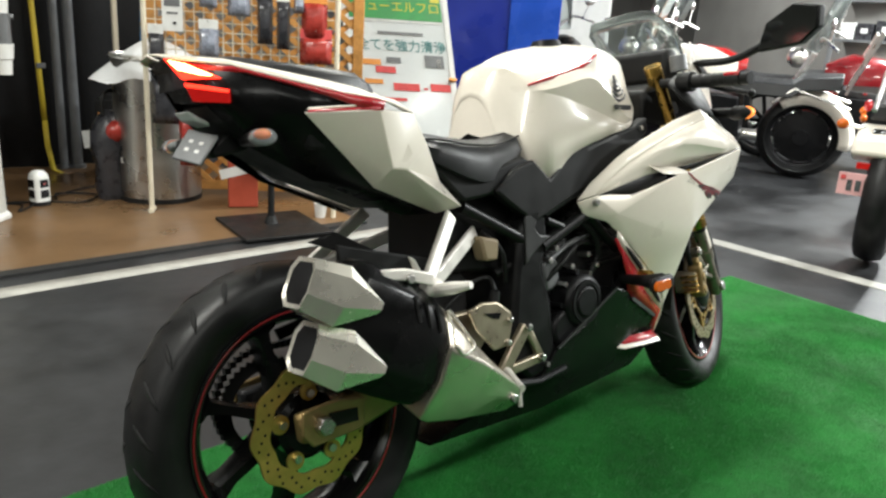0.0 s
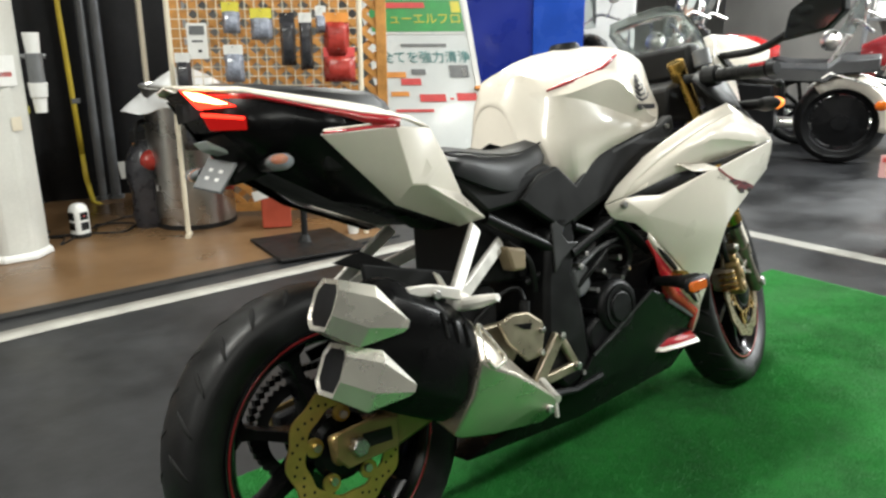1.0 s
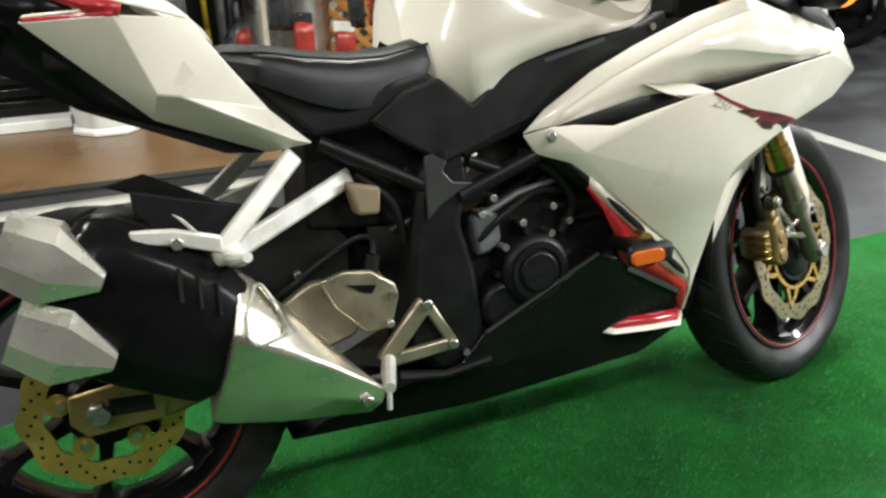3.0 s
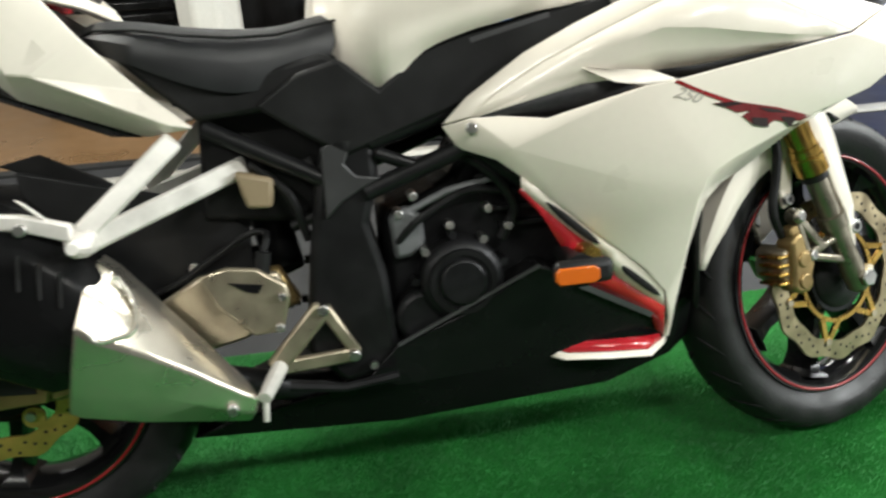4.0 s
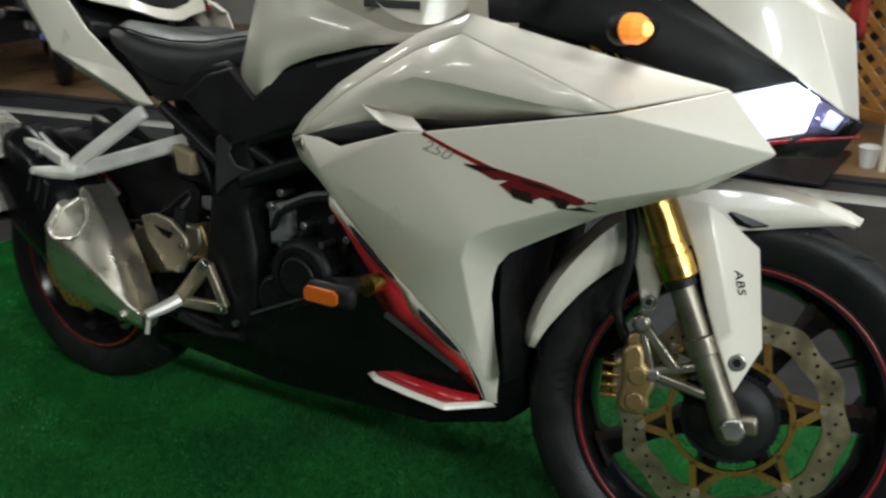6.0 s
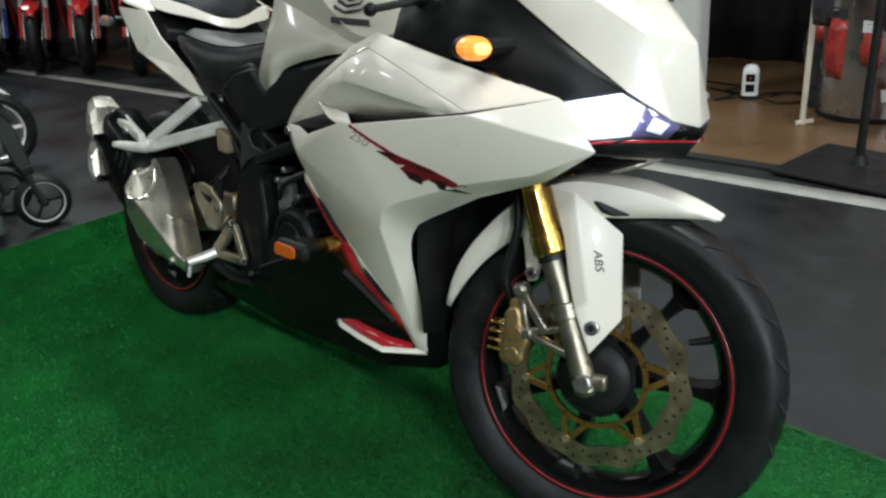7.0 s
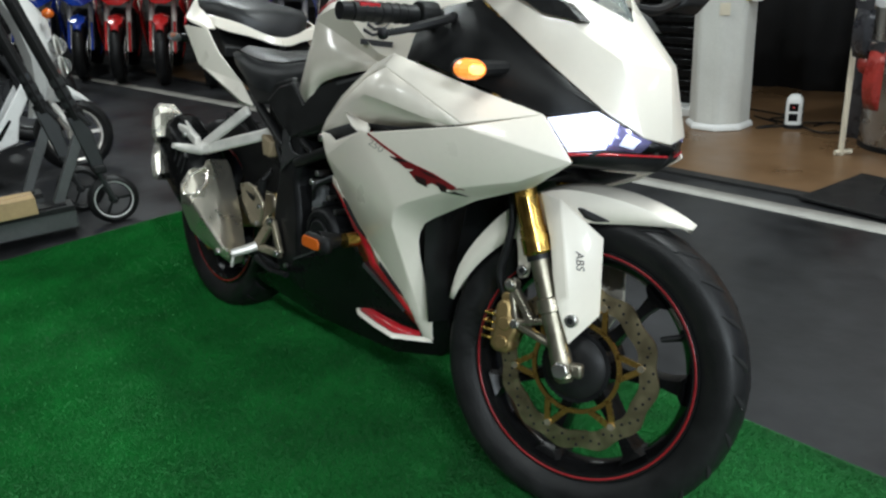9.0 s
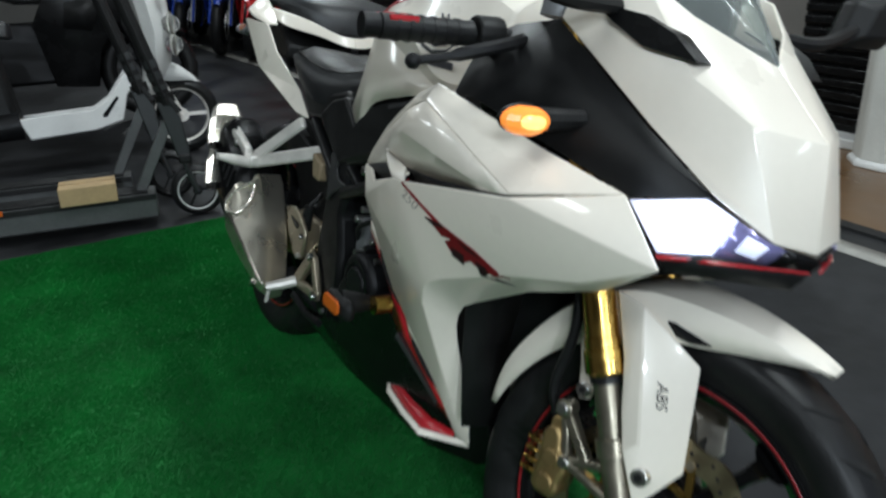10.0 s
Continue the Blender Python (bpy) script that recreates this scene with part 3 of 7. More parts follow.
# each leg: a narrow strip along the fork, a wide face folded in towards the front, a pointed foot
LEG = dict(rt=(1.268, 0.098, 0.592), ft=(1.312, 0.104, 0.585), ct=(1.340, 0.092, 0.566), cm=(1.388, 0.064, 0.530), cb=(1.409, 0.066, 0.394), tip=(1.375, 0.104, 0.336), rl=(1.344, 0.116, 0.404), fb=(1.362, 0.114, 0.420), rm=(1.326, 0.110, 0.450), rn=(1.306, 0.104, 0.512))
LEG_FACES = ["rt ft fb rl rm rn", "ft ct cm cb fb", "fb cb tip rl"]
order = list(LEG)
for s in (-1, 1):
    lf = bpart("fender_leg", shell([(LEG[k][0], s * LEG[k][1], LEG[k][2]) for k in order], [tuple(order.index(k) for k in f.split()) for f in LEG_FACES]), WHITE, "white mudguard leg", steer=True, parent=guard, solid=0.006, bevel=0.003, angle=12)
    bpart("leg_bolt", disc(1.374, s * 0.100, s * 0.113, 0.380, 0.012, 18), BOLT, steer=True, parent=guard, bevel=0.002)
    bpart("bolt_socket", disc(1.374, s * 0.1125, s * 0.1142, 0.380, 0.006, 6), GROOVE, steer=True, parent=guard)
    slot_face = [Vector((x, s * y, z)) for x, y, z in ((1.3399, 0.0885, 0.5738), (1.3480, 0.0862, 0.5735), (1.3930, 0.0690, 0.5600), (1.3713, 0.0775, 0.5565), (1.3560, 0.0860, 0.5630))]
    inward = Vector((-0.5, -0.5 * s, -0.7)).normalized()
    bpart("leg_slot", loft([[q + inward * d for q in slot_face] for d in (-0.004, 0.012)], True), BLACK, "black slot", steer=True, parent=guard)
    if s < 0:
        fc = bpy.data.curves.new("leg_lettering", "FONT")
        fc.body, fc.size, fc.extrude, fc.align_x, fc.align_y = "ABS", 0.020, 0.0004, "CENTER", "CENTER"
        fc.shear = 0.25
        tmp = new("leg_lettering", fc)
        dg = bpy.context.evaluated_depsgraph_get()
        tm = bpy.data.meshes.new_from_object(tmp.evaluated_get(dg))
        lg = Geo().add([(v.co.x, v.co.y, v.co.z) for v in tm.vertices], [tuple(p.vertices) for p in tm.polygons])
        bpy.data.objects.remove(tmp)
        fa, fb_, fc_ = (Vector((LEG[k][0], -LEG[k][1], LEG[k][2])) for k in ("ft", "fb", "cb"))
        down = (fb_ - fa).normalized()
        face_n = down.cross(fc_ - fb_).normalized()
        face_n = face_n if face_n.y < 0 else -face_n
        across = face_n.cross(down)
        at = Matrix((down, across, face_n)).transposed().to_4x4()
        at.translation = fa.lerp(fb_, 0.56) + (fc_ - fb_) * 0.36
        bpart("lettering", drape(lg.moved(STEER @ at), lf, STEER.to_3x3() @ face_n, 0.0012), BLACK, "black letters ABS", parent=guard)
    bpart("mudguard_stay", prism([(1.200, 0.572), (1.264, 0.585), (1.272, 0.500), (1.264, 0.430), (1.246, 0.424), (1.234, 0.476)], s * 0.070, s * 0.080), WHITE, "white mudguard stay", steer=True, parent=guard, bevel=0.004)
    bpart("stay_bolt", disc(1.253, s * 0.078, s * 0.087, 0.441, 0.0105, 14), BOLT, steer=True, parent=guard, bevel=0.002)
    bpart("bolt_socket", disc(1.253, s * 0.0865, s * 0.0882, 0.441, 0.005, 6), GROOVE, steer=True, parent=guard)

# rear end: swing arm, axle plates, hugger
arm_poly = [(-0.038, 0.335), (0.06, 0.340), (0.25, 0.395), (0.44, 0.445), (0.47, 0.385), (0.30, 0.322), (0.10, 0.276), (-0.035, 0.281)]
for s in (-1, 1):
    sw = bpart("swing_arm", prism(arm_poly, s * 0.093, s * 0.122), PALEGOLD if s < 0 else DARK, "box section swing arm", bevel=0.008)
    bpart("axle_plate", prism([(-0.036, 0.342), (0.03, 0.348), (0.096, 0.336), (0.088, 0.280), (-0.02, 0.276), (-0.040, 0.30)], s * 0.122, s * 0.131), PALEGOLD, "gold axle adjuster plate", parent=sw, bevel=0.003)
    bpart("adjuster_slot", prism([(0.015, 0.328), (0.075, 0.322), (0.075, 0.298), (0.015, 0.302)], s * 0.1308, s * 0.1335), SATIN, parent=sw)
    bpart("axle_nut", disc(0.0, s * 0.128, s * 0.150, 0.312, 0.017, 6), BOLT, parent=sw, bevel=0.002)
bpart("rear_axle", tube([(0, -0.14, 0.312), (0, 0.14, 0.312)], 0.009, 12), BOLT, "rear axle")
bpart("rear_caliper", prism([(0.03, 0.42), (0.09, 0.43), (0.10, 0.37), (0.06, 0.345), (0.02, 0.36)], -0.112, -0.066), SATIN, "black rear brake caliper", bevel=0.006)
hug = bpart("rear_hugger", prism([(0.055, 0.622), (0.115, 0.634), (0.20, 0.588), (0.26, 0.548), (0.17, 0.572), (0.10, 0.604)], -0.052, -0.043), SATIN, "black rear wheel hugger", bevel=0.002)
bpart("hugger_panel", prism([(0.092, 0.616), (0.172, 0.593), (0.357, 0.545), (0.404, 0.499), (0.400, 0.418), (0.235, 0.390), (0.190, 0.470), (0.093, 0.580)], -0.088, -0.078), SATIN, "black inner guard panel", parent=hug, bevel=0.004)
bpart("hugger_bolt", disc(0.315, -0.096, -0.086, 0.449, 0.008, 12), BOLT, parent=hug, bevel=0.002)
bpart("arm_cover", prism([(0.235, 0.392), (0.326, 0.443), (0.441, 0.438), (0.447, 0.402), (0.385, 0.340), (0.329, 0.328)], -0.128, -0.110), CHAMP, "champagne swing arm cover", bevel=0.006)
bpart("chain_guard", prism([(0.05, 0.44), (0.40, 0.50), (0.42, 0.47), (0.06, 0.415)], 0.10, 0.108), SATIN, "black chain guard", bevel=0.003)

# exhaust: black sleeve, two faceted tips, silver front shield
EX0, EX1 = Vector((-0.012, -0.190, 0.530)), Vector((0.400, -0.195, 0.286))
EXD = (EX1 - EX0).normalized()
EXN = Vector((-EXD.z, 0, EXD.x)) if EXD.x > 0 else Vector((EXD.z, 0, -EXD.x))


def ex_ring(s, up, low, w):
    """A section of the silencer: how far it reaches above and below its axis, and its half width."""
    c0 = EX0.lerp(EX1, s)
    shape = ((-1, 0.30), (-0.80, 0.72), (-0.35, 1), (0.45, 1), (0.9, 0.6), (1, 0), (0.9, -0.6), (0.45, -1), (-0.40, -1), (-0.88, -0.55))
    return [c0 + Vector((0, a * w, 0)) + EXN * b * (up if b > 0 else low) for a, b in shape]


muffler = bpart("silencer", loft([ex_ring(q, u, l, w) for q, u, l, w in ((-0.010, 0.072, 0.094, 0.040), (0.015, 0.088, 0.108, 0.054), (0.07, 0.100, 0.110, 0.062), (0.25, 0.104, 0.110, 0.068), (0.38, 0.096, 0.106, 0.069), (0.47, 0.080, 0.102, 0.066), (0.52, 0.060, 0.085, 0.058))], True), BLACK, "black twin outlet silencer with silver tips", bevel=0.006, angle=40)
for k in range(3):
    c0 = EX0.lerp(EX1, 0.29 + 0.055 * k) + Vector((0, -0.0625, 0)) + EXN * 0.054
    d0 = Vector((0, 0.0132, 0)) + EXN * 0.0437 - EXD * 0.022
    bpart("pressed_slot", tube([c0 - d0 * 0.45, c0 + d0 * 0.45], 0.0028, 8), GROOVE, "dark pressed slot", parent=muffler)


def tip(dx, dz):
    """A faceted silver end cap with a square mouth that points back."""
    rear, mid, fore = [], [], []
    c0, c1, c2 = Vector((-0.064 + dx, -0.205, 0.584 + dz)), Vector((-0.012 + dx, -0.214, 0.556 + dz)), Vector((0.046 + dx, -0.240, 0.529 + dz))
    ax = (c2 - c0).normalized()
    up = Vector((-ax.z, 0, ax.x)).normalized()
    for c, w, h, row in ((c0, 0.036, 0.042, rear), (c1, 0.048, 0.050, mid), (c2, 0.034, 0.012, fore)):
        for a, b in ((-1, 0.62), (-0.72, 1), (0.55, 1), (1, 0.55), (1, -0.55), (0.55, -1), (-0.72, -1), (-1, -0.35)):
            row.append(c + Vector((0, a * w, 0)) + up * b * h)
    g = loft([rear, mid, fore], True, caps=False)
    inner = [c0 + (p - c0) * 0.82 + ax * 0.002 for p in rear]
    deep = [p + ax * 0.05 for p in inner]
    g.plus(loft([rear, inner], True, caps=False))
    bpart("silencer_tip", g, TIPS, "brushed silver faceted outlet", parent=muffler, angle=18)
    bpart("outlet_bore", loft([inner, deep], True), DARK, parent=muffler)


tip(0.0, 0.0)
tip(-0.004, -0.105)
# front shield: sections of inner top, ridge, upper crease, lower crease, keel, inner keel
SH = [
    [(0.206, -0.140, 0.498), (0.214, -0.200, 0.500), (0.202, -0.262, 0.420), (0.172, -0.258, 0.366), (0.146, -0.222, 0.296), (0.150, -0.150, 0.318)],
    [(0.226, -0.138, 0.478), (0.233, -0.202, 0.486), (0.220, -0.264, 0.405), (0.190, -0.260, 0.354), (0.162, -0.222, 0.287), (0.168, -0.148, 0.310)],
    [(0.262, -0.142, 0.434), (0.268, -0.202, 0.440), (0.279, -0.259, 0.375), (0.262, -0.254, 0.320), (0.240, -0.220, 0.268), (0.240, -0.150, 0.284)],
    [(0.312, -0.150, 0.372), (0.318, -0.201, 0.378), (0.330, -0.252, 0.342), (0.322, -0.247, 0.296), (0.304, -0.214, 0.257), (0.304, -0.156, 0.268)],
    [(0.370, -0.166, 0.302), (0.376, -0.204, 0.309), (0.384, -0.242, 0.303), (0.376, -0.240, 0.272), (0.364, -0.208, 0.246), (0.364, -0.172, 0.252)],
    [(0.388, -0.176, 0.280), (0.393, -0.206, 0.287), (0.402, -0.232, 0.288), (0.394, -0.230, 0.265), (0.382, -0.206, 0.243), (0.382, -0.180, 0.248)],
]
for k, row in enumerate(SH):
    q = 1 - k / 5
    row.insert(2, tuple(Vector(row[1]).lerp(Vector(row[2]), 0.5) + Vector((-0.006, -0.019, 0.012)) * q))
    row[3] = tuple(Vector(row[3]) + Vector((-0.012, -0.008, 0.010)) * q)
bpart("silencer_shield", loft(SH, True), SHIELD, "brushed silver front shield", parent=muffler, angle=24, bevel=0.005, segments=3)
WINDOW = [Vector(q) for q in ((0.236, -0.214, 0.484), (0.212, -0.252, 0.454), (0.206, -0.270, 0.424), (0.218, -0.2705, 0.407), (0.262, -0.256, 0.412), (0.258, -0.224, 0.446))]
rim = [WINDOW[k].lerp(WINDOW[(k + 1) % 6], q) for k in range(6) for q in (0.18, 0.5, 0.82)]
bpart("window_rim", tube(curve(rim + [rim[0]], 3), 0.0034, 8), TIPS, "rounded rim pressed into the shield", parent=muffler)
bpart("shield_bolt", disc(0.366, -0.250, -0.238, 0.280, 0.009, 14), BOLT, parent=muffler, bevel=0.002)
bpart("exhaust_pipe", tube(curve([(0.34, -0.15, 0.29), (0.48, -0.10, 0.24), (0.70, -0.05, 0.235), (0.90, -0.03, 0.27), (0.98, -0.04, 0.36), (0.93, -0.05, 0.46)]), 0.022, 14), DARK, "dark exhaust pipe")

# pillion stays and rider footrests
for s in (-1, 1):
    stay = bpart("pillion_stay", bar((0.326, s * 0.142, 0.645), (0.200, s * 0.205, 0.535), 0.030, 0.013), SILVER, "cast silver pillion stay", bevel=0.005)
    bpart("stay_arm", bar((0.415, s * 0.112, 0.598), (0.205, s * 0.205, 0.525), 0.030, 0.013), SILVER, parent=stay, bevel=0.005)
    bpart("stay_knuckle", box(0.203, s * 0.212, 0.528, 0.040, 0.030, 0.030).moved(Matrix.Translation((0, 0, 0))), SILVER, parent=stay, bevel=0.008)
    if s > 0:
        continue
    bpart("pillion_peg", tube([(0.206, s * 0.215, 0.522), (0.212, s * 0.262, 0.530), (0.219, s * 0.300, 0.538)], [0.013, 0.012, 0.007], 10), SILVER, "folded silver peg", parent=stay)
    bpart("peg_horn", loft([[(0.195 + q, s * (0.205 + y), 0.530 + z) for q, y, z in ((-0.012, -0.006, 0.010), (0.012, -0.006, -0.012), (0.012, 0.006, -0.012), (-0.012, 0.006, 0.010))], [(0.146 + q, s * (0.232 + y), 0.592 + z) for q, y, z in ((-0.006, -0.004, 0.004), (0.006, -0.004, -0.004), (0.006, 0.004, -0.004), (-0.006, 0.004, 0.004))]], True), SILVER, "pointed lug", parent=stay, bevel=0.002)
    bpart("peg_plate", prism([(0.198, 0.532), (0.14, 0.552), (0.085, 0.562), (0.085, 0.580), (0.14, 0.574), (0.198, 0.556)], s * 0.212, s * 0.230), SILVER, parent=stay, bevel=0.003)
    bpart("lug_bolt", disc(0.140, s * 0.230, s * 0.238, 0.556, 0.009, 12), BOLT, parent=stay, bevel=0.002)
heel = bpart("heel_guard", prism([(0.332, 0.452), (0.372, 0.462), (0.414, 0.456), (0.452, 0.428), (0.456, 0.408), (0.440, 0.358), (0.398, 0.356), (0.352, 0.405)], -0.168, -0.158), CHAMP, "champagne metal heel guard", bevel=0.004)
bpart("heel_slot", prism([(0.372, 0.440), (0.420, 0.432), (0.412, 0.420), (0.395, 0.425)], -0.1705, -0.166), BLACK, parent=heel)
bracket = bpart("footrest_bracket", bar((0.500, -0.160, 0.386), (0.420, -0.160, 0.300), 0.030, 0.016), CHAMP, "champagne metal footrest bracket", bevel=0.005)
bpart("bracket_bar", bar((0.500, -0.160, 0.386), (0.542, -0.160, 0.308), 0.018, 0.014), CHAMP, parent=bracket, bevel=0.004)
bpart("bracket_foot", bar((0.542, -0.160, 0.308), (0.420, -0.160, 0.300), 0.022, 0.014), CHAMP, parent=bracket, bevel=0.004)
for x, z in ((0.500, 0.384), (0.538, 0.309), (0.445, 0.412), (0.436, 0.366)):
    bpart("bracket_bolt", disc(x, -0.176, -0.164, z, 0.009 if x > 0.46 else 0.0065, 12), BOLT, parent=bracket, bevel=0.002)
bpart("footrest", tube([(0.428, -0.165, 0.304), (0.418, -0.19, 0.294), (0.407, -0.226, 0.284)], [0.012, 0.012, 0.010], 10), SILVER, "ribbed silver footrest", parent=bracket)
bpart("feeler_pin", tube([(0.408, -0.220, 0.280), (0.405, -0.223, 0.248)], 0.0045, 8), SILVER, parent=bracket)
bpart("brake_pedal", tube([(0.44, -0.172, 0.275), (0.52, -0.175, 0.262), (0.60, -0.178, 0.272)], [0.010, 0.007, 0.008], 8), DARK, "black brake pedal")
bpart("master_cylinder", tube([(0.412, -0.150, 0.42), (0.425, -0.150, 0.475)], [0.013, 0.011], 12), SATIN, "rear brake master cylinder")
bpart("brake_line", tube(curve([(0.425, -0.15, 0.475), (0.430, -0.13, 0.498), (0.40, -0.115, 0.495), (0.34, -0.105, 0.46), (0.26, -0.105, 0.42), (0.10, -0.115, 0.40)]), 0.005, 8), RUBBER, "black brake hose")
bpart("reservoir", prism([(0.398, 0.592), (0.452, 0.578), (0.446, 0.536), (0.410, 0.538)], -0.146, -0.110), mat("yellowed_reservoir", (0.26, 0.20, 0.12), 0.5), "yellowed fluid reservoir", bevel=0.006)

# frame and engine
bpart("frame_plate", prism([(0.515, 0.600), (0.560, 0.625), (0.600, 0.628), (0.600, 0.560), (0.580, 0.500), (0.600, 0.420), (0.610, 0.270), (0.520, 0.255), (0.468, 0.314), (0.480, 0.40), (0.492, 0.48)], -0.150, 0.150), FRAME, "black frame pivot plate", bevel=0.012)
for s in (-1, 1):
    for a, b, r in (((0.365, 0.130, 0.655), (0.530, 0.142, 0.565), 0.0125), ((0.58, 0.145, 0.545), (0.735, 0.150, 0.600), 0.014), ((0.590, 0.140, 0.618), (0.95, 0.120, 0.72), 0.016), ((0.60, 0.145, 0.60), (0.66, 0.147, 0.575), 0.010), ((0.735, 0.15, 0.60), (0.86, 0.14, 0.50), 0.012), ((0.735, 0.15, 0.60), (0.80, 0.135, 0.68), 0.012), ((0.33, 0.13, 0.70), (0.52, 0.135, 0.70), 0.012)):
        bpart("frame_tube", tube([(a[0], s * a[1], a[2]), (b[0], s * b[1], b[2])], r, 12), FRAME, "black steel frame tube")
for s in (-1, 1):
    bpart("frame_cover", prism([(0.522, 0.616), (0.548, 0.626), (0.570, 0.624), (0.553, 0.590), (0.568, 0.572), (0.604, 0.566), (0.582, 0.556), (0.545, 0.536), (0.519, 0.512)], s * 0.150, s * 0.156), mat("graphite_panel", (0.045, 0.045, 0.046), 0.4, 0.3, 0.15), "graphite frame cover", bevel=0.004)
engine = bpart("engine", prism([(0.60, 0.28), (0.60, 0.50), (0.70, 0.54), (0.78, 0.66), (0.95, 0.62), (0.98, 0.50), (0.90, 0.42), (0.92, 0.28)], -0.105, 0.105), DARK, "black twin cylinder engine", bevel=0.015)
bpart("clutch_cover", disc(0.710, -0.160, -0.10, 0.398, 0.064, 40), DARK, parent=engine, bevel=0.012)
bpart("cover_ring", ring_plate(wave(0.050, 0, 1, 40), wave(0.042, 0, 1, 40), -0.1635, -0.158).moved(Matrix.Translation((0.710, 0, 0.398))), FRAME, parent=engine)
bpart("cover_boss", disc(0.710, -0.166, -0.157, 0.398, 0.036, 32), DARK, parent=engine, bevel=0.006)
bpart("generator_boss", disc(0.650, -0.150, -0.10, 0.345, 0.045, 28), DARK, parent=engine, bevel=0.010)
bpart("pump_cover", disc(0.815, -0.148, -0.10, 0.345, 0.042, 28), DARK, parent=engine, bevel=0.008)
for k in range(9):
    a = 2 * math.pi * k / 9 + 0.3
    bpart("cover_bolt", disc(0.710 + 0.070 * math.cos(a), -0.146, -0.11, 0.398 + 0.070 * math.sin(a), 0.0065, 8), BOLT if k % 2 else DARK, parent=engine)
for k in range(6):
    bpart("cooling_rib", box(0.855 - 0.012 * k, -0.112, 0.47 + 0.026 * k, 0.15, 0.02, 0.008), DARK, parent=engine, bevel=0.002)
bpart("throttle_body", prism([(0.610, 0.500), (0.640, 0.514), (0.660, 0.500), (0.663, 0.453), (0.640, 0.436), (0.615, 0.432)], -0.125, -0.06), GREYP, "dull grey throttle body", parent=engine, bevel=0.008)
bpart("injector_rail", tube([(0.64, -0.118, 0.505), (0.70, -0.118, 0.53), (0.78, -0.118, 0.545)], 0.006, 10), GREYP, parent=engine)
for pts, r in ((((0.62, -0.12, 0.46), (0.66, -0.14, 0.50), (0.73, -0.13, 0.53), (0.80, -0.12, 0.52)), 0.006), (((0.70, -0.13, 0.60), (0.76, -0.14, 0.56), (0.80, -0.13, 0.50), (0.78, -0.12, 0.45)), 0.008), (((0.84, -0.13, 0.36), (0.90, -0.13, 0.42), (0.96, -0.12, 0.46)), 0.014), (((0.47, -0.11, 0.50), (0.52, -0.13, 0.53), (0.50, -0.12, 0.60)), 0.009), (((0.42, -0.12, 0.60), (0.47, -0.13, 0.55), (0.49, -0.12, 0.48)), 0.007)):
    bpart("engine_hose", tube(curve(pts), r, 10), RUBBER, "black rubber hose", parent=engine)
for k, (x, z) in enumerate(((0.625, 0.505), (0.648, 0.53), (0.70, 0.48), (0.76, 0.50), (0.635, 0.36), (0.62, 0.30), (0.69, 0.318), (0.79, 0.47))):
    bpart("engine_bolt", disc(x, -0.135, -0.10, z, 0.0075, 8), BOLT, parent=engine, bevel=0.0015)
bpart("cam_cover", prism([(0.80, 0.62), (0.90, 0.66), (0.97, 0.60), (0.93, 0.54), (0.84, 0.56)], -0.13, 0.13), DARK, parent=engine, bevel=0.01)
bpart("radiator", box(1.035, 0, 0.47, 0.035, 0.27, 0.26), SATIN, "black radiator", bevel=0.006)
bpart("shock_absorber", tube([(0.44, 0, 0.42), (0.40, 0, 0.66)], 0.032, 14), DARK, "rear shock absorber")
bpart("battery_box", prism([(0.34, 0.52), (0.50, 0.50), (0.56, 0.66), (0.52, 0.74), (0.36, 0.74)], -0.10, 0.10), SATIN, "black under seat tray", bevel=0.01)
bpart("side_stand", tube([(0.56, 0.13, 0.25), (0.60, 0.24, 0.055)], [0.014, 0.011], 10), SATIN, "black side stand")

# bodywork
# tank rows: x, top, shoulder line, outer crease, step under it, waist, lower edge (y, z)
T = [
    (0.532, 0.880, (0.03, 0.870), (0.042, 0.858), (0.050, 0.848), (0.068, 0.805), (0.088, 0.772)),
    (0.555, 0.925, (0.045, 0.915), (0.066, 0.890), (0.074, 0.872), (0.094, 0.800), (0.120, 0.742)),
    (0.580, 0.950, (0.065, 0.935), (0.094, 0.888), (0.097, 0.880), (0.126, 0.795), (0.146, 0.712)),
    (0.622, 0.968, (0.118, 0.900), (0.134, 0.881), (0.133, 0.877), (0.144, 0.790), (0.149, 0.690)),
    (0.680, 0.982, (0.133, 0.920), (0.153, 0.891), (0.143, 0.865), (0.156, 0.800), (0.158, 0.736)),
    (0.745, 0.992, (0.138, 0.935), (0.163, 0.904), (0.146, 0.845), (0.161, 0.804), (0.162, 0.758)),
    (0.785, 0.998, (0.137, 0.948), (0.166, 0.893), (0.147, 0.832), (0.161, 0.800), (0.162, 0.766)),
    (0.830, 1.001, (0.130, 0.962), (0.164, 0.862), (0.148, 0.817), (0.160, 0.796), (0.160, 0.776)),
    (0.890, 1.001, (0.118, 0.961), (0.156, 0.819), (0.147, 0.799), (0.150, 0.791), (0.150, 0.783)),
    (0.945, 0.994, (0.105, 0.947), (0.138, 0.812), (0.132, 0.804), (0.134, 0.797), (0.134, 0.792)),
    (0.985, 0.966, (0.086, 0.926), (0.114, 0.836), (0.112, 0.826), (0.112, 0.820), (0.112, 0.815)),
]
rows = []
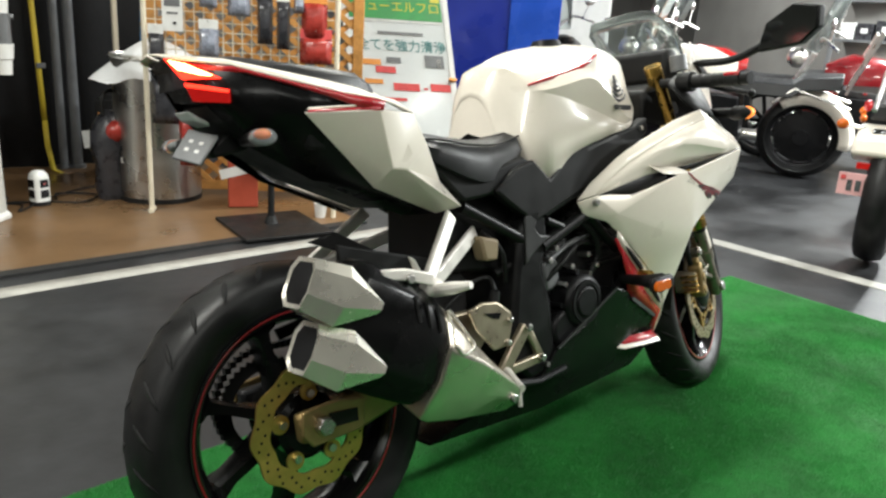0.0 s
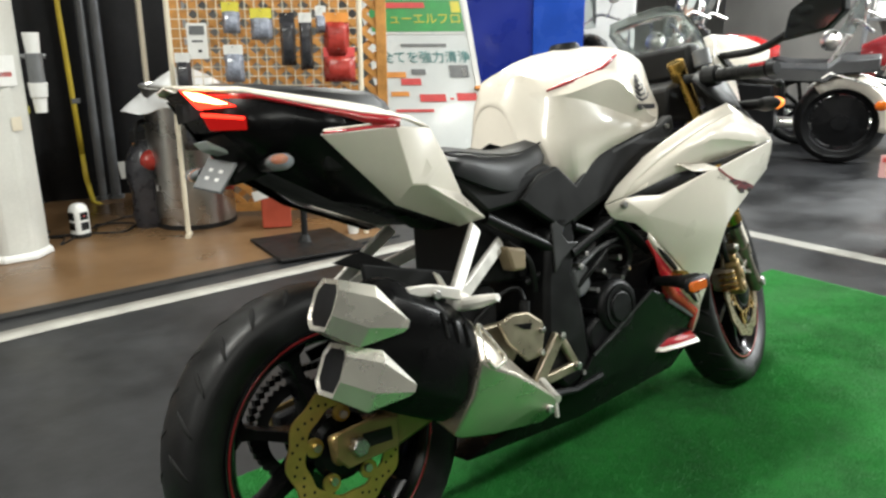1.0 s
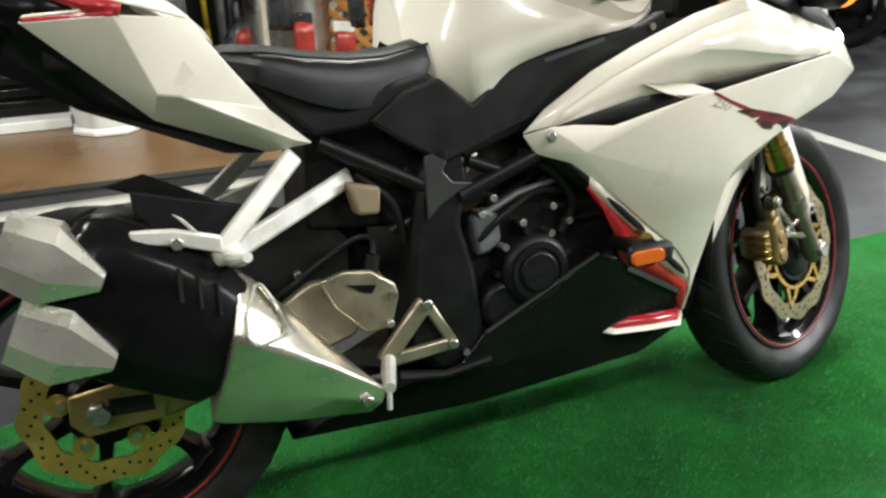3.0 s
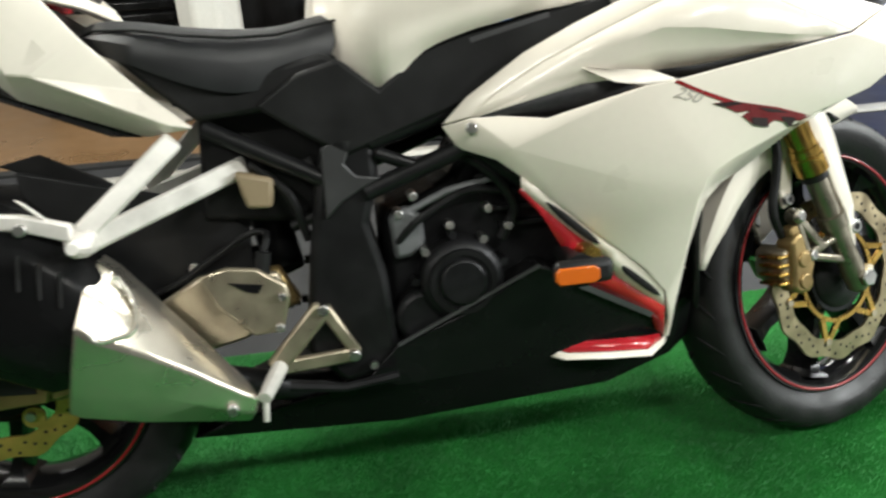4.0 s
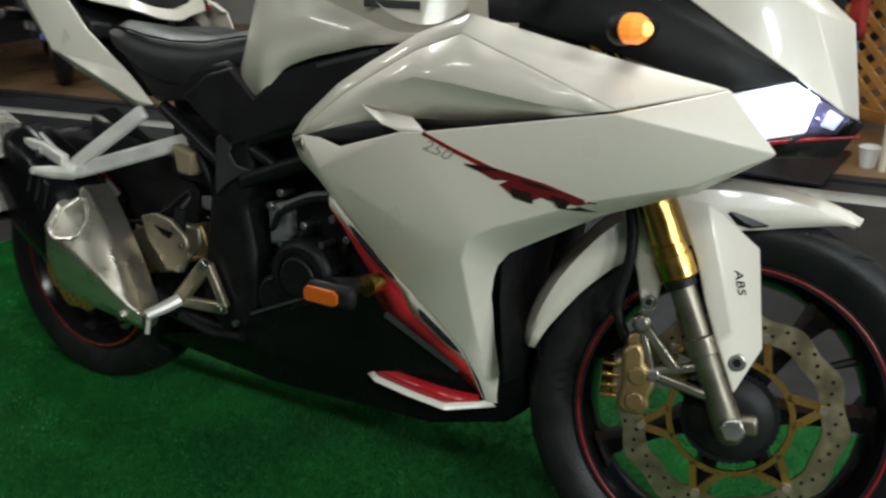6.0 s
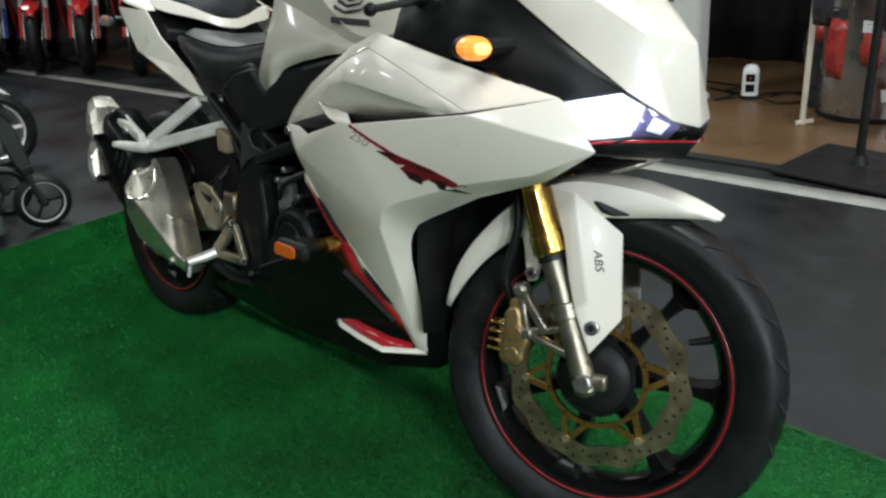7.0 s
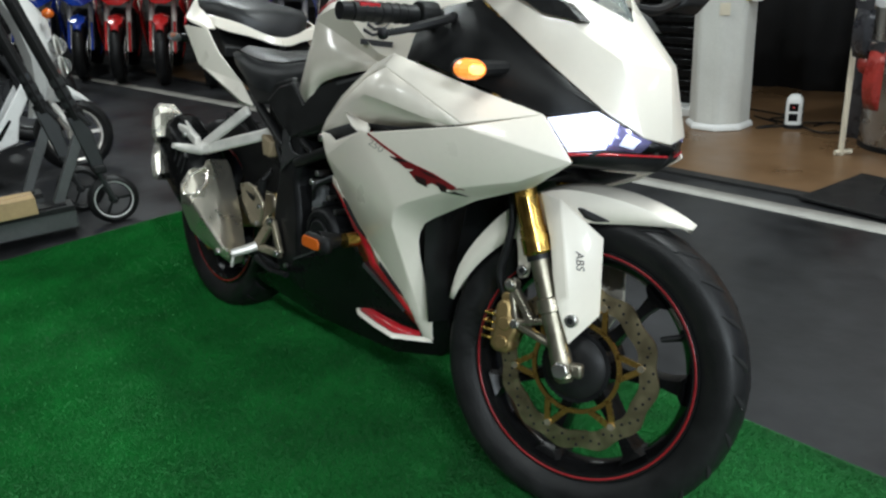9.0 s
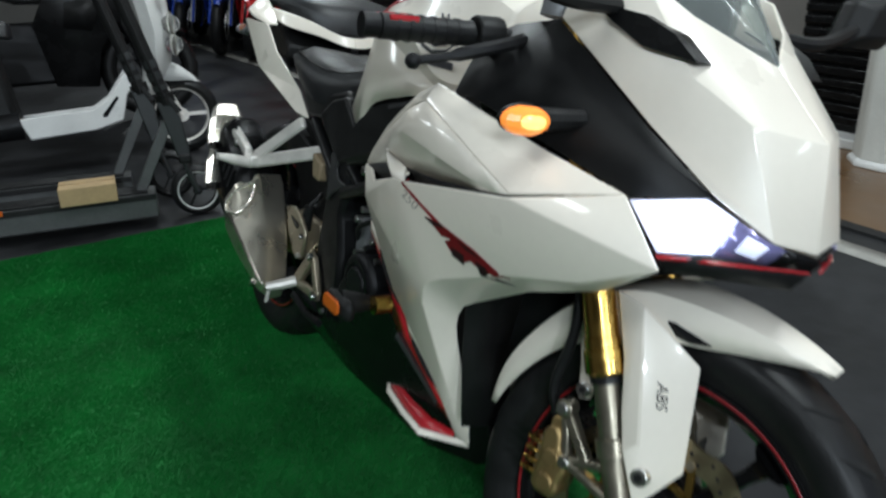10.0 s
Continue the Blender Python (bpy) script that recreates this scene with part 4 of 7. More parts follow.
for x, top, a, b, u, c, d in T:
    dip = min(1.0, max(0.0, (x - 0.60) / 0.16))
    half = [(a[0] * 0.5, top - 0.3 * (top - a[1])), (a[0] * 0.86, top - 0.72 * (top - a[1])), a, ((a[0] + b[0]) / 2 - 0.003 * dip, (a[1] + b[1]) / 2), b, u, ((u[0] + c[0]) / 2 + 0.001, (u[1] + c[1]) / 2), c, d]
    rows.append([(x, -y, z) for y, z in reversed(half)] + [(x, 0, top)] + [(x, y, z) for y, z in half])
fine = []
for col in zip(*rows):
    fine.append(curve(col, 4))
rows = [[tuple(c[i]) for c in fine] for i in range(len(fine[0]))]
tank = bpart("fuel_tank", loft(rows), WHITE, "pearl white fuel tank cover with red stripe", solid=0.005, angle=22)
bpart("tank_rear", shell(rows[0] + [(0.520, 0, 0.800)], [(i, i + 1, len(rows[0])) for i in range(len(rows[0]) - 1)]), WHITE, parent=tank)
bpart("tank_nose", shell(rows[-1] + [(1.0, 0, 0.80)], [(i, i + 1, len(rows[0])) for i in range(len(rows[0]) - 1)]), WHITE, parent=tank)
for s in (-1, 1):
    line = [(x, y + 0.0016, z, h) for (x, y, z), h in zip(curve([(0.598, 0.110, 0.894), (0.634, 0.122, 0.904), (0.689, 0.1335, 0.917), (0.746, 0.1375, 0.931), (0.774, 0.137, 0.942), (0.798, 0.1345, 0.953), (0.820, 0.131, 0.961)], 4), np.interp(range(25), (0, 6, 18, 24), (0.001, 0.0055, 0.0055, 0.0015)))]
    g = loft([[(x, s * (y + 0.0045 + 0.3 * h), z - h), (x, s * (y + 0.003 - 0.3 * h), z + h)] for x, y, z, h in line])
    bpart("tank_stripe", g, RED, "red tank stripe", parent=tank, solid=0.003)
    for k in range(5):
        u0 = k / 4
        low = [(0.842 + 0.006 * k, 0.858 + 0.012 * k), (0.868 + 0.002 * k, 0.850 + 0.011 * k), (0.900 - 0.004 * k, 0.856 + 0.011 * k), (0.914 - 0.009 * k, 0.868 + 0.011 * k)]
        out_y = lambda x, z: 0.1705 - 0.24 * (z - 0.815) - 0.22 * max(0.0, x - 0.83)
        g = loft([[(x, s * (out_y(x, z) + 0.004), z + 0.0075 - 0.002 * i) for i, (x, z) in enumerate(low)], [(x, s * (out_y(x, z) + 0.004), z) for x, z in low]])
        bpart("wing_emblem", g, GREYLOGO, "grey emblem feather", parent=tank, solid=0.003)
    bpart("emblem_strip", bar((0.840, s * 0.166, 0.838), (0.925, s * 0.150, 0.836), 0.011, 0.002), GREYLOGO, "grey emblem strip", parent=tank)
bpart("filler_cap", lathe([(0.0, 0.012), (0.032, 0.010), (0.038, 0.0), (0.038, -0.01)], 28).moved(Matrix.Translation((0.80, 0, 1.0)) @ pose(0, 0, 0, 90, 0, 0)), SATIN, "black filler cap", parent=tank)
for s in (-1, 1):
    bpart("knee_cover", prism([(0.560, 0.735), (0.612, 0.690), (0.678, 0.738), (0.740, 0.757), (0.930, 0.790), (0.985, 0.812), (0.99, 0.775), (0.86, 0.71), (0.72, 0.655), (0.60, 0.615), (0.555, 0.60), (0.48, 0.65), (0.44, 0.68), (0.50, 0.72)], s * 0.125, s * 0.156), SATIN, "satin black side cover below the tank", bevel=0.006)
    bpart("cover_bolt", disc(0.955, s * 0.154, s * 0.161, 0.785, 0.006, 10), BOLT)
    bpart("printed_mark", bar((0.745, s * 0.1565, 0.745), (0.86, s * 0.1565, 0.772), 0.007, 0.0006), mat("faint_grey_print", (0.05, 0.05, 0.052), 0.5))

# rider seat
S = [(0.212, 0.10, 0.800, 0.780), (0.245, 0.142, 0.808, 0.765), (0.30, 0.155, 0.804, 0.742), (0.36, 0.158, 0.793, 0.715), (0.42, 0.152, 0.786, 0.700), (0.48, 0.138, 0.786, 0.706), (0.535, 0.124, 0.796, 0.716), (0.575, 0.112, 0.802, 0.728)]
rows = []
for x, w, top, low in S:
    rows.append([(x, -w * 1.0, low), (x, -w * 1.05, low + 0.45 * (top - low)), (x, -w * 0.95, top - 0.016), (x, -w * 0.72, top), (x, -w * 0.3, top - 0.004), (x, 0, top - 0.008), (x, w * 0.3, top - 0.004), (x, w * 0.72, top), (x, w * 0.95, top - 0.016), (x, w * 1.05, low + 0.45 * (top - low)), (x, w, low)])
rows = [[tuple(p) for p in r] for r in zip(*[curve(col, 3) for col in zip(*rows)])]
seat = bpart("rider_seat", loft(rows, True), VINYL, "black vinyl rider seat", angle=60)
bpart("seat_seam", tube([(x, -w * 0.97, top - 0.013) for x, w, top, low in S], 0.0022, 6), RUBBER, parent=seat)
bpart("seat_skirt", prism([(0.245, 0.775), (0.36, 0.665), (0.47, 0.672), (0.575, 0.722), (0.54, 0.745), (0.42, 0.72), (0.30, 0.755)], -0.146, 0.146), SATIN, "black panel under the seat", bevel=0.008)

# tail: white side panel, red hook stripe, black lower panel, pillion pad, tail lamp
TAIL = dict(
    corner=(0.002, 0.163, 0.850), hook=(0.112, 0.222, 0.847), front_top=(0.200, 0.198, 0.841), front_mid=(0.238, 0.186, 0.786), knee=(0.298, 0.146, 0.710), toe=(0.354, 0.142, 0.658),
    toe_back=(0.290, 0.136, 0.652), low=(0.142, 0.146, 0.714), crease=(0.148, 0.196, 0.748), ridge=(0.176, 0.201, 0.744), ridge_end=(0.326, 0.162, 0.667))
for s in (-1, 1):
    fl = lambda row: [(x, s * y, z) for x, y, z in row]
    order = list(TAIL)
    ix = {k: i for i, k in enumerate(order)}
    F = ["corner hook crease low".split(), "hook front_top front_mid ridge crease".split(), "front_mid knee ridge".split(), "ridge knee toe ridge_end".split(), "crease ridge low".split(), "ridge toe_back low".split(), "ridge ridge_end toe_back".split(), "ridge_end toe toe_back".split()]
    side = bpart("tail_side", shell(fl(TAIL[k] for k in order), [tuple(ix[k] for k in f) for f in F]), WHITE, "pearl white tail side panel", solid=0.005, bevel=0.003, angle=12)
    top_out = [(-0.178, 0.037, 0.953), (-0.09, 0.093, 0.937), (-0.018, 0.140, 0.910), (0.057, 0.187, 0.882), (0.108, 0.212, 0.869), (0.150, 0.214, 0.861), (0.200, 0.198, 0.841)]
    top_in = [(-0.178, 0.002, 0.957), (-0.09, 0.083, 0.942), (-0.015, 0.128, 0.919), (0.060, 0.158, 0.899), (0.110, 0.166, 0.886), (0.160, 0.172, 0.867), (0.204, 0.178, 0.842)]
    bpart("tail_rail", loft([fl(top_out), fl(top_in)]), WHITE, "white tail rail", solid=0.004, bevel=0.0015)
    white_low = [(-0.172, 0.042, 0.947), (-0.083, 0.098, 0.930), (-0.012, 0.145, 0.903), (0.065, 0.194, 0.876), (0.112, 0.219, 0.864), (0.145, 0.219, 0.854), (0.200, 0.200, 0.839)]
    bpart("rail_edge", loft([fl(top_out), fl(white_low)]), WHITE, "thin white edge", parent=side, solid=0.003)
    red_up = [(-0.135, 0.066, 0.936), (-0.080, 0.100, 0.929), (-0.010, 0.147, 0.902), (0.066, 0.1960, 0.875), (0.096, 0.2150, 0.867), (0.124, 0.2240, 0.860)]
    red_low = [(-0.120, 0.075, 0.927), (-0.066, 0.1085, 0.918), (-0.012, 0.1445, 0.897), (0.040, 0.178, 0.874), (0.082, 0.2045, 0.853), (0.118, 0.2240, 0.845)]
    bpart("tail_stripe", loft([fl(red_up), fl(red_low)]), RED, "red tail stripe", parent=side, solid=0.003)
    bpart("stripe_hook", loft([fl([(0.113, 0.2225, 0.852), (0.082, 0.2040, 0.8525), (0.010, 0.1668, 0.853)]), fl([(0.113, 0.2230, 0.845), (0.082, 0.2045, 0.8455), (0.006, 0.1655, 0.849)])]), RED, "red hook of the stripe", parent=side, solid=0.003)
    bpart("hook_edge", loft([fl([(0.080, 0.2035, 0.857), (0.010, 0.1660, 0.857)]), fl([(0.080, 0.2035, 0.8535), (0.006, 0.1650, 0.8535)])]), WHITE, "thin white edge", parent=side, solid=0.002)
    blk = [(-0.158, 0.050, 0.940), (-0.066, 0.1065, 0.917), (0.0, 0.150, 0.892), (0.080, 0.200, 0.854), (0.006, 0.162, 0.852), (0.140, 0.147, 0.717), (0.284, 0.136, 0.653), (0.235, 0.100, 0.655), (0.050, 0.095, 0.736), (-0.050, 0.070, 0.800), (-0.112, 0.060, 0.868), (-0.066, 0.098, 0.862)]
    bpart("tail_under", shell(fl(blk), [(0, 1, 11, 10), (1, 2, 4, 11), (2, 3, 4), (10, 11, 9), (11, 4, 9), (9, 4, 5, 8), (8, 5, 6, 7)]), BLACK, "gloss black lower tail panel", solid=0.004, angle=22)
    # arm of the white bridge that joins the rails behind the seat
    path = curve([(0.132, s * 0.176, 0.868), (0.166, s * 0.146, 0.858), (0.196, s * 0.092, 0.846), (0.224, s * 0.034, 0.828), (0.230, 0.0, 0.825)], 5)
    rows = []
    for i, p in enumerate(path):
        k = i / (len(path) - 1)
        h, t = 0.021 + 0.008 * math.sin(math.pi * min(1.0, k * 1.6)), 0.008
        rows.append([(p.x + t, p.y, p.z + h * 0.5), (p.x + 0.012 + t, p.y, p.z - h * 0.6), (p.x + 0.012 - t, p.y * 0.94, p.z - h * 0.6), (p.x - t, p.y * 0.94, p.z + h * 0.5)])
    bpart("tail_bridge", loft(rows, True), WHITE, "white bridge behind the seat", bevel=0.003, angle=50)
bpart("tail_tray", prism([(0.02, 0.875), (0.12, 0.848), (0.19, 0.80), (0.19, 0.77), (0.02, 0.79)], -0.145, 0.145), SATIN, "black tray under the pillion pad", bevel=0.006)
bpart("tail_floor", prism([(-0.105, 0.876), (0.0, 0.85), (0.25, 0.70), (0.24, 0.662), (0.055, 0.742), (-0.045, 0.806), (-0.095, 0.846)], -0.068, 0.068), SATIN, "black tail underside", bevel=0.006)
rows = []
for x, w, z in ((-0.152, 0.034, 0.944), (-0.113, 0.062, 0.952), (-0.05, 0.103, 0.947), (0.01, 0.136, 0.937), (0.070, 0.150, 0.928), (0.130, 0.142, 0.921), (0.185, 0.108, 0.904), (0.212, 0.070, 0.886)):
    rows.append([(x, -w, z - 0.045), (x, -w * 1.03, z - 0.020), (x, -w * 0.93, z - 0.005), (x, -w * 0.6, z + 0.002), (x, 0, z + 0.005), (x, w * 0.6, z + 0.002), (x, w * 0.93, z - 0.005), (x, w * 1.03, z - 0.020), (x, w, z - 0.045)])
bpart("pillion_pad", loft(rows, True), VINYL, "black vinyl pillion pad", angle=60)
bpart("tail_lock", disc(0.236, -0.010, 0.010, 0.808, 0.010, 12), SATIN)


bpart("tail_end", loft([[(-0.166, -0.038, 0.948), (-0.166, 0.038, 0.948), (-0.100, 0.060, 0.944), (-0.100, -0.060, 0.944)], [(-0.118, -0.056, 0.880), (-0.118, 0.056, 0.880), (-0.09, 0.060, 0.870), (-0.09, -0.060, 0.870)]], True), BLACK, "black tail end", bevel=0.004)


def tail_lens(name, face, material, label, parent):
    """A lens on the right face of the tail."""
    g = loft([[(x, -y, z) for x, y, z in face], [(x + 0.012, 0.016 - y, z) for x, y, z in face]], True)
    return bpart(name, g, material, label, parent=parent, bevel=0.002)


tl = tail_lens("tail_lamp", [(-0.172, 0.044, 0.947), (-0.142, 0.065, 0.938), (-0.100, 0.0915, 0.911), (-0.152, 0.0585, 0.913)], TAILLIT, "lit red tail lamp", None)
tail_lens("lamp_core", [(-0.168, 0.0485, 0.944), (-0.146, 0.0655, 0.9365), (-0.112, 0.0885, 0.916), (-0.128, 0.0775, 0.918), (-0.157, 0.0585, 0.928)], TAILHOT, "glowing yellow lamp core", tl)
tail_lens("lamp_lower", [(-0.150, 0.0590, 0.909), (-0.090, 0.0970, 0.894), (-0.092, 0.0960, 0.872), (-0.140, 0.0630, 0.878)], TAILRED, "dim red lower lamp", tl)
tail_lens("lamp_strip", [(-0.150, 0.0605, 0.907), (-0.092, 0.0980, 0.893), (-0.093, 0.0975, 0.888), (-0.148, 0.0610, 0.900)], TAILLIT, "bright red strip", tl)
arm = bpart("plate_bracket", prism([(-0.035, 0.838), (-0.062, 0.832), (-0.105, 0.800), (-0.100, 0.785), (-0.052, 0.792), (-0.02, 0.80)], -0.030, 0.022), SATIN, "black number plate bracket", bevel=0.006)
PLATE = Matrix.Translation((-0.124, -0.018, 0.806)) @ pose(0, 0, 0, 0, 38, 0) @ pose(0, 0, 0, 0, 0, 22)
bpart("plate_panel", box(0, 0, 0, 0.006, 0.070, 0.060).moved(PLATE), GREYP, "bare grey plate panel", parent=arm, bevel=0.003)
# White squares paint the bright reflection at the panel's holes.
for y in (-0.012, 0.012):
    for k in (-1, 1):
        bpart("hole_glint", box(0, y, 0.008 * k, 0.0075, 0.009, 0.006).moved(PLATE), WHITEP, parent=arm)
bpart("plate_lamp", loft([[(-0.135, -0.030, 0.866), (-0.135, 0.03, 0.866), (-0.10, 0.03, 0.846), (-0.10, -0.030, 0.846)], [(-0.125, -0.025, 0.850), (-0.125, 0.025, 0.850), (-0.095, 0.025, 0.838), (-0.095, -0.025, 0.838)]], True), BOARD, "small plate lamp", parent=arm, bevel=0.003)
for s in (-1, 1):
    ri = bpart("rear_indicator", ball(-0.080, s * 0.170, 0.813, 0.024, 0.016, 0.014), CLEAR, "clear rear indicator, unlit")
    bpart("indicator_stalk", tube([(-0.05, s * 0.05, 0.812), (-0.074, s * 0.15, 0.813)], [0.011, 0.014], 10), RUBBER, parent=ri)
    bpart("indicator_bulb", ball(-0.080, s * 0.168, 0.816, 0.014, 0.008, 0.007), AMBER, parent=ri)
    bpart("indicator_back", ball(-0.077, s * 0.162, 0.811, 0.021, 0.011, 0.012), GREYP, parent=ri)

# main side fairing, in three faces: rim band, scoop, lower panel
BAND_OUT = [(0.696, 0.156, 0.632), (0.732, 0.166, 0.668), (0.812, 0.186, 0.722), (0.880, 0.203, 0.755), (0.980, 0.230, 0.797), (1.064, 0.252, 0.820), (1.150, 0.232, 0.797), (1.250, 0.207, 0.771), (1.363, 0.176, 0.745)]
BAND_IN = [(0.735, 0.178, 0.641), (0.765, 0.186, 0.667), (0.835, 0.205, 0.708), (0.900, 0.224, 0.738), (0.985, 0.248, 0.774), (1.060, 0.267, 0.795), (1.125, 0.264, 0.770), (1.195, 0.259, 0.741), (1.256, 0.254, 0.717)]
SCOOP = [(0.745, 0.181, 0.641), (0.800, 0.196, 0.655), (0.885, 0.214, 0.675), (0.928, 0.222, 0.678), (0.972, 0.232, 0.686), (1.030, 0.234, 0.688), (1.085, 0.237, 0.693), (1.170, 0.246, 0.704), (1.232, 0.2525, 0.713)]
for s in (-1, 1):
    fl = lambda row: [(x, s * y, z) for x, y, z in row]
    band = bpart("fairing_band", loft([fl(BAND_OUT), fl(BAND_IN)]), WHITE, "pearl white upper fairing band", solid=0.005, bevel=0.003, angle=16)
    ARCH = [(0.742, 0.177, 0.641), (0.815, 0.192, 0.667), (0.885, 0.218, 0.698), (0.940, 0.240, 0.727), (0.984, 0.254, 0.741), (1.040, 0.260, 0.737), (1.100, 0.259, 0.728), (1.165, 0.257, 0.719), (1.228, 0.2545, 0.7135)]
    hollow = [(0.5 * a[0] + 0.5 * b[0], 0.30 * a[1] + 0.70 * b[1], 0.5 * a[2] + 0.5 * b[2]) for a, b in zip(ARCH, SCOOP)]
    bpart("fairing_face", loft([fl(BAND_IN), fl(ARCH), fl(hollow), fl(SCOOP)]), WHITE, "white face above the recessed scoop", parent=band, solid=0.003, angle=27)
    bpart("duct_insert", loft([fl(SCOOP[:4]), fl([(0.768, 0.172, 0.636), (0.832, 0.190, 0.630), (0.90, 0.21, 0.645), (0.96, 0.222, 0.665)])]), GRILLE, "dark duct insert", parent=band, solid=0.003)
    bpart("slit_insert", loft([fl(SCOOP[4:]), fl([(0.995, 0.222, 0.668), (1.05, 0.222, 0.676), (1.10, 0.225, 0.682), (1.18, 0.238, 0.696), (1.235, 0.247, 0.708)])]), GRILLE, "dark slit insert", parent=band, solid=0.003)
    bpart("scoop_step", shell(fl([(0.884, 0.224, 0.697), (0.975, 0.236, 0.686), (1.004, 0.253, 0.672), (0.965, 0.250, 0.668), (0.925, 0.236, 0.676), (0.925, 0.220, 0.680), (0.965, 0.222, 0.674)]), [(0, 1, 2, 3, 4), (0, 4, 5), (4, 3, 6, 5)]), WHITE, "white step between the ducts", parent=band, solid=0.004)
    L = dict(a=(0.696, 0.156, 0.630), b=(0.735, 0.180, 0.640), b2=(0.775, 0.186, 0.640), c1=(0.835, 0.211, 0.633), c2=(0.965, 0.250, 0.668), c3=(1.004, 0.253, 0.672), c4=(1.256, 0.255, 0.714), lamp=(1.363, 0.176, 0.745), nose=(1.420, 0.162, 0.676),
             e0=(0.716, 0.158, 0.598), e1=(0.767, 0.181, 0.579), i1=(0.788, 0.200, 0.595), e2=(0.833, 0.188, 0.525), e3=(0.901, 0.186, 0.464), e3b=(0.988, 0.172, 0.390), e4=(1.026, 0.158, 0.346), e4b=(1.045, 0.130, 0.287), e5=(1.048, 0.110, 0.248), f0=(1.051, 0.178, 0.407), f0b=(1.052, 0.138, 0.323), f1=(1.051, 0.220, 0.500), fa=(1.060, 0.227, 0.527), fb=(1.074, 0.229, 0.541), f2=(1.100, 0.228, 0.555), f3=(1.225, 0.214, 0.605), f4=(1.335, 0.190, 0.634),
             g2=(1.135, 0.185, 0.530), g3=(1.225, 0.170, 0.580), g4=(1.335, 0.150, 0.622), ga=(1.086, 0.177, 0.490), gb=(1.104, 0.182, 0.512), g1=(1.078, 0.172, 0.470), g0=(1.070, 0.160, 0.440), g0b=(1.067, 0.128, 0.352), g5=(1.066, 0.082, 0.236))
    order = list(L)
    ix = {k: i for i, k in enumerate(order)}
    F = ["a b i1 e0", "b b2 c1 i1", "i1 c1 c2", "i1 c2 fa f1", "c2 c3 fb fa", "c3 f2 fb", "c3 f3 f2", "c3 c4 f3", "c4 lamp nose", "c4 nose f4", "c4 f4 f3", "e0 i1 e1", "i1 e2 e1", "i1 f1 e3 e2", "f1 f0 e3b e3", "f0 f0b e4 e3b", "f0b e5 e4b e4", "f1 fa ga g1", "fa fb gb ga", "fb f2 g2 gb", "f2 f3 g3 g2", "f3 f4 g4 g3", "f4 nose g4", "f0 f1 g1 g0", "f0b f0 g0 g0b", "e5 f0b g0b g5"]
    main = bpart("fairing_side", shell([(L[k][0], s * L[k][1], L[k][2]) for k in order], [tuple(ix[k] for k in f.split()) for f in F]), WHITE, "pearl white side fairing", solid=0.005, bevel=0.006, angle=42)
    bpart("fairing_bolt", disc(0.734, s * 0.176, s * 0.187, 0.626, 0.0085, 14), BOLT, parent=main, bevel=0.002)
    EDGE_LINE = [(0.799, 0.190, 0.552), (0.833, 0.187, 0.525), (0.901, 0.184, 0.464), (0.950, 0.177, 0.422), (0.988, 0.170, 0.390), (1.026, 0.156, 0.346), (1.047, 0.112, 0.250)]
    TRIM_TOP = [(0.799, 0.188, 0.536), (0.817, 0.184, 0.516), (0.881, 0.175, 0.456), (0.920, 0.168, 0.422), (0.935, 0.162, 0.388), (1.032, 0.143, 0.314), (1.044, 0.112, 0.253)]
    TRIM_LOW = [(0.797, 0.184, 0.533), (0.829, 0.177, 0.495), (0.868, 0.168, 0.442), (0.886, 0.163, 0.405), (0.907, 0.158, 0.376), (1.020, 0.139, 0.302), (1.034, 0.112, 0.262)]
    TRIM_LOW = [tuple(Vector(a).lerp(Vector(b), 1.45)) for a, b in zip(TRIM_TOP, TRIM_LOW)]
    bpart("fairing_lip", loft([fl(EDGE_LINE), fl(TRIM_TOP)]), WHITE, "white recessed lip of the fairing", parent=main, solid=0.003, angle=30)
    for u0, u1 in ((1.15, 2.6), (3.75, 4.9)):
        mid_line = [Vector(a).lerp(Vector(b), 0.52) for a, b in zip(EDGE_LINE, TRIM_TOP)]
        at_u = lambda u: mid_line[int(u)].lerp(mid_line[int(u) + 1], u - int(u))
        slot_line = [at_u(u0 + (u1 - u0) * k / 8) for k in range(9)]
        bpart("lip_slot", tube([(q.x, s * (q.y + 0.001), q.z) for q in slot_line], [0.001, 0.0045, 0.006, 0.0065, 0.0065, 0.0065, 0.006, 0.0045, 0.001], 8), GROOVE, "dark slot in the lip", parent=main)
    bpart("fairing_trim", loft([fl(TRIM_TOP), fl(TRIM_LOW)]), RED, "red lower trim of the fairing", parent=main, solid=0.004, angle=40)
    # decal: thin line and ragged red and black flash
    on_side = lambda pts, lift: drape(cut_fine(Geo().add([(x, s * 0.24, z) for x, z in pts], [tuple(range(len(pts)))]), 0.012), main, (0, s, 0), lift)
    bpart("decal_line", on_side([(0.998, 0.6745), (1.0432, 0.6545), (1.0984, 0.6340), (1.1674, 0.6195), (1.2293, 0.6005), (1.2280, 0.5985), (1.166, 0.6140), (1.0948, 0.6285), (1.0425, 0.6492), (1.0005, 0.6680)], 0.0012), STRIPE, "dark red decal line", parent=main)
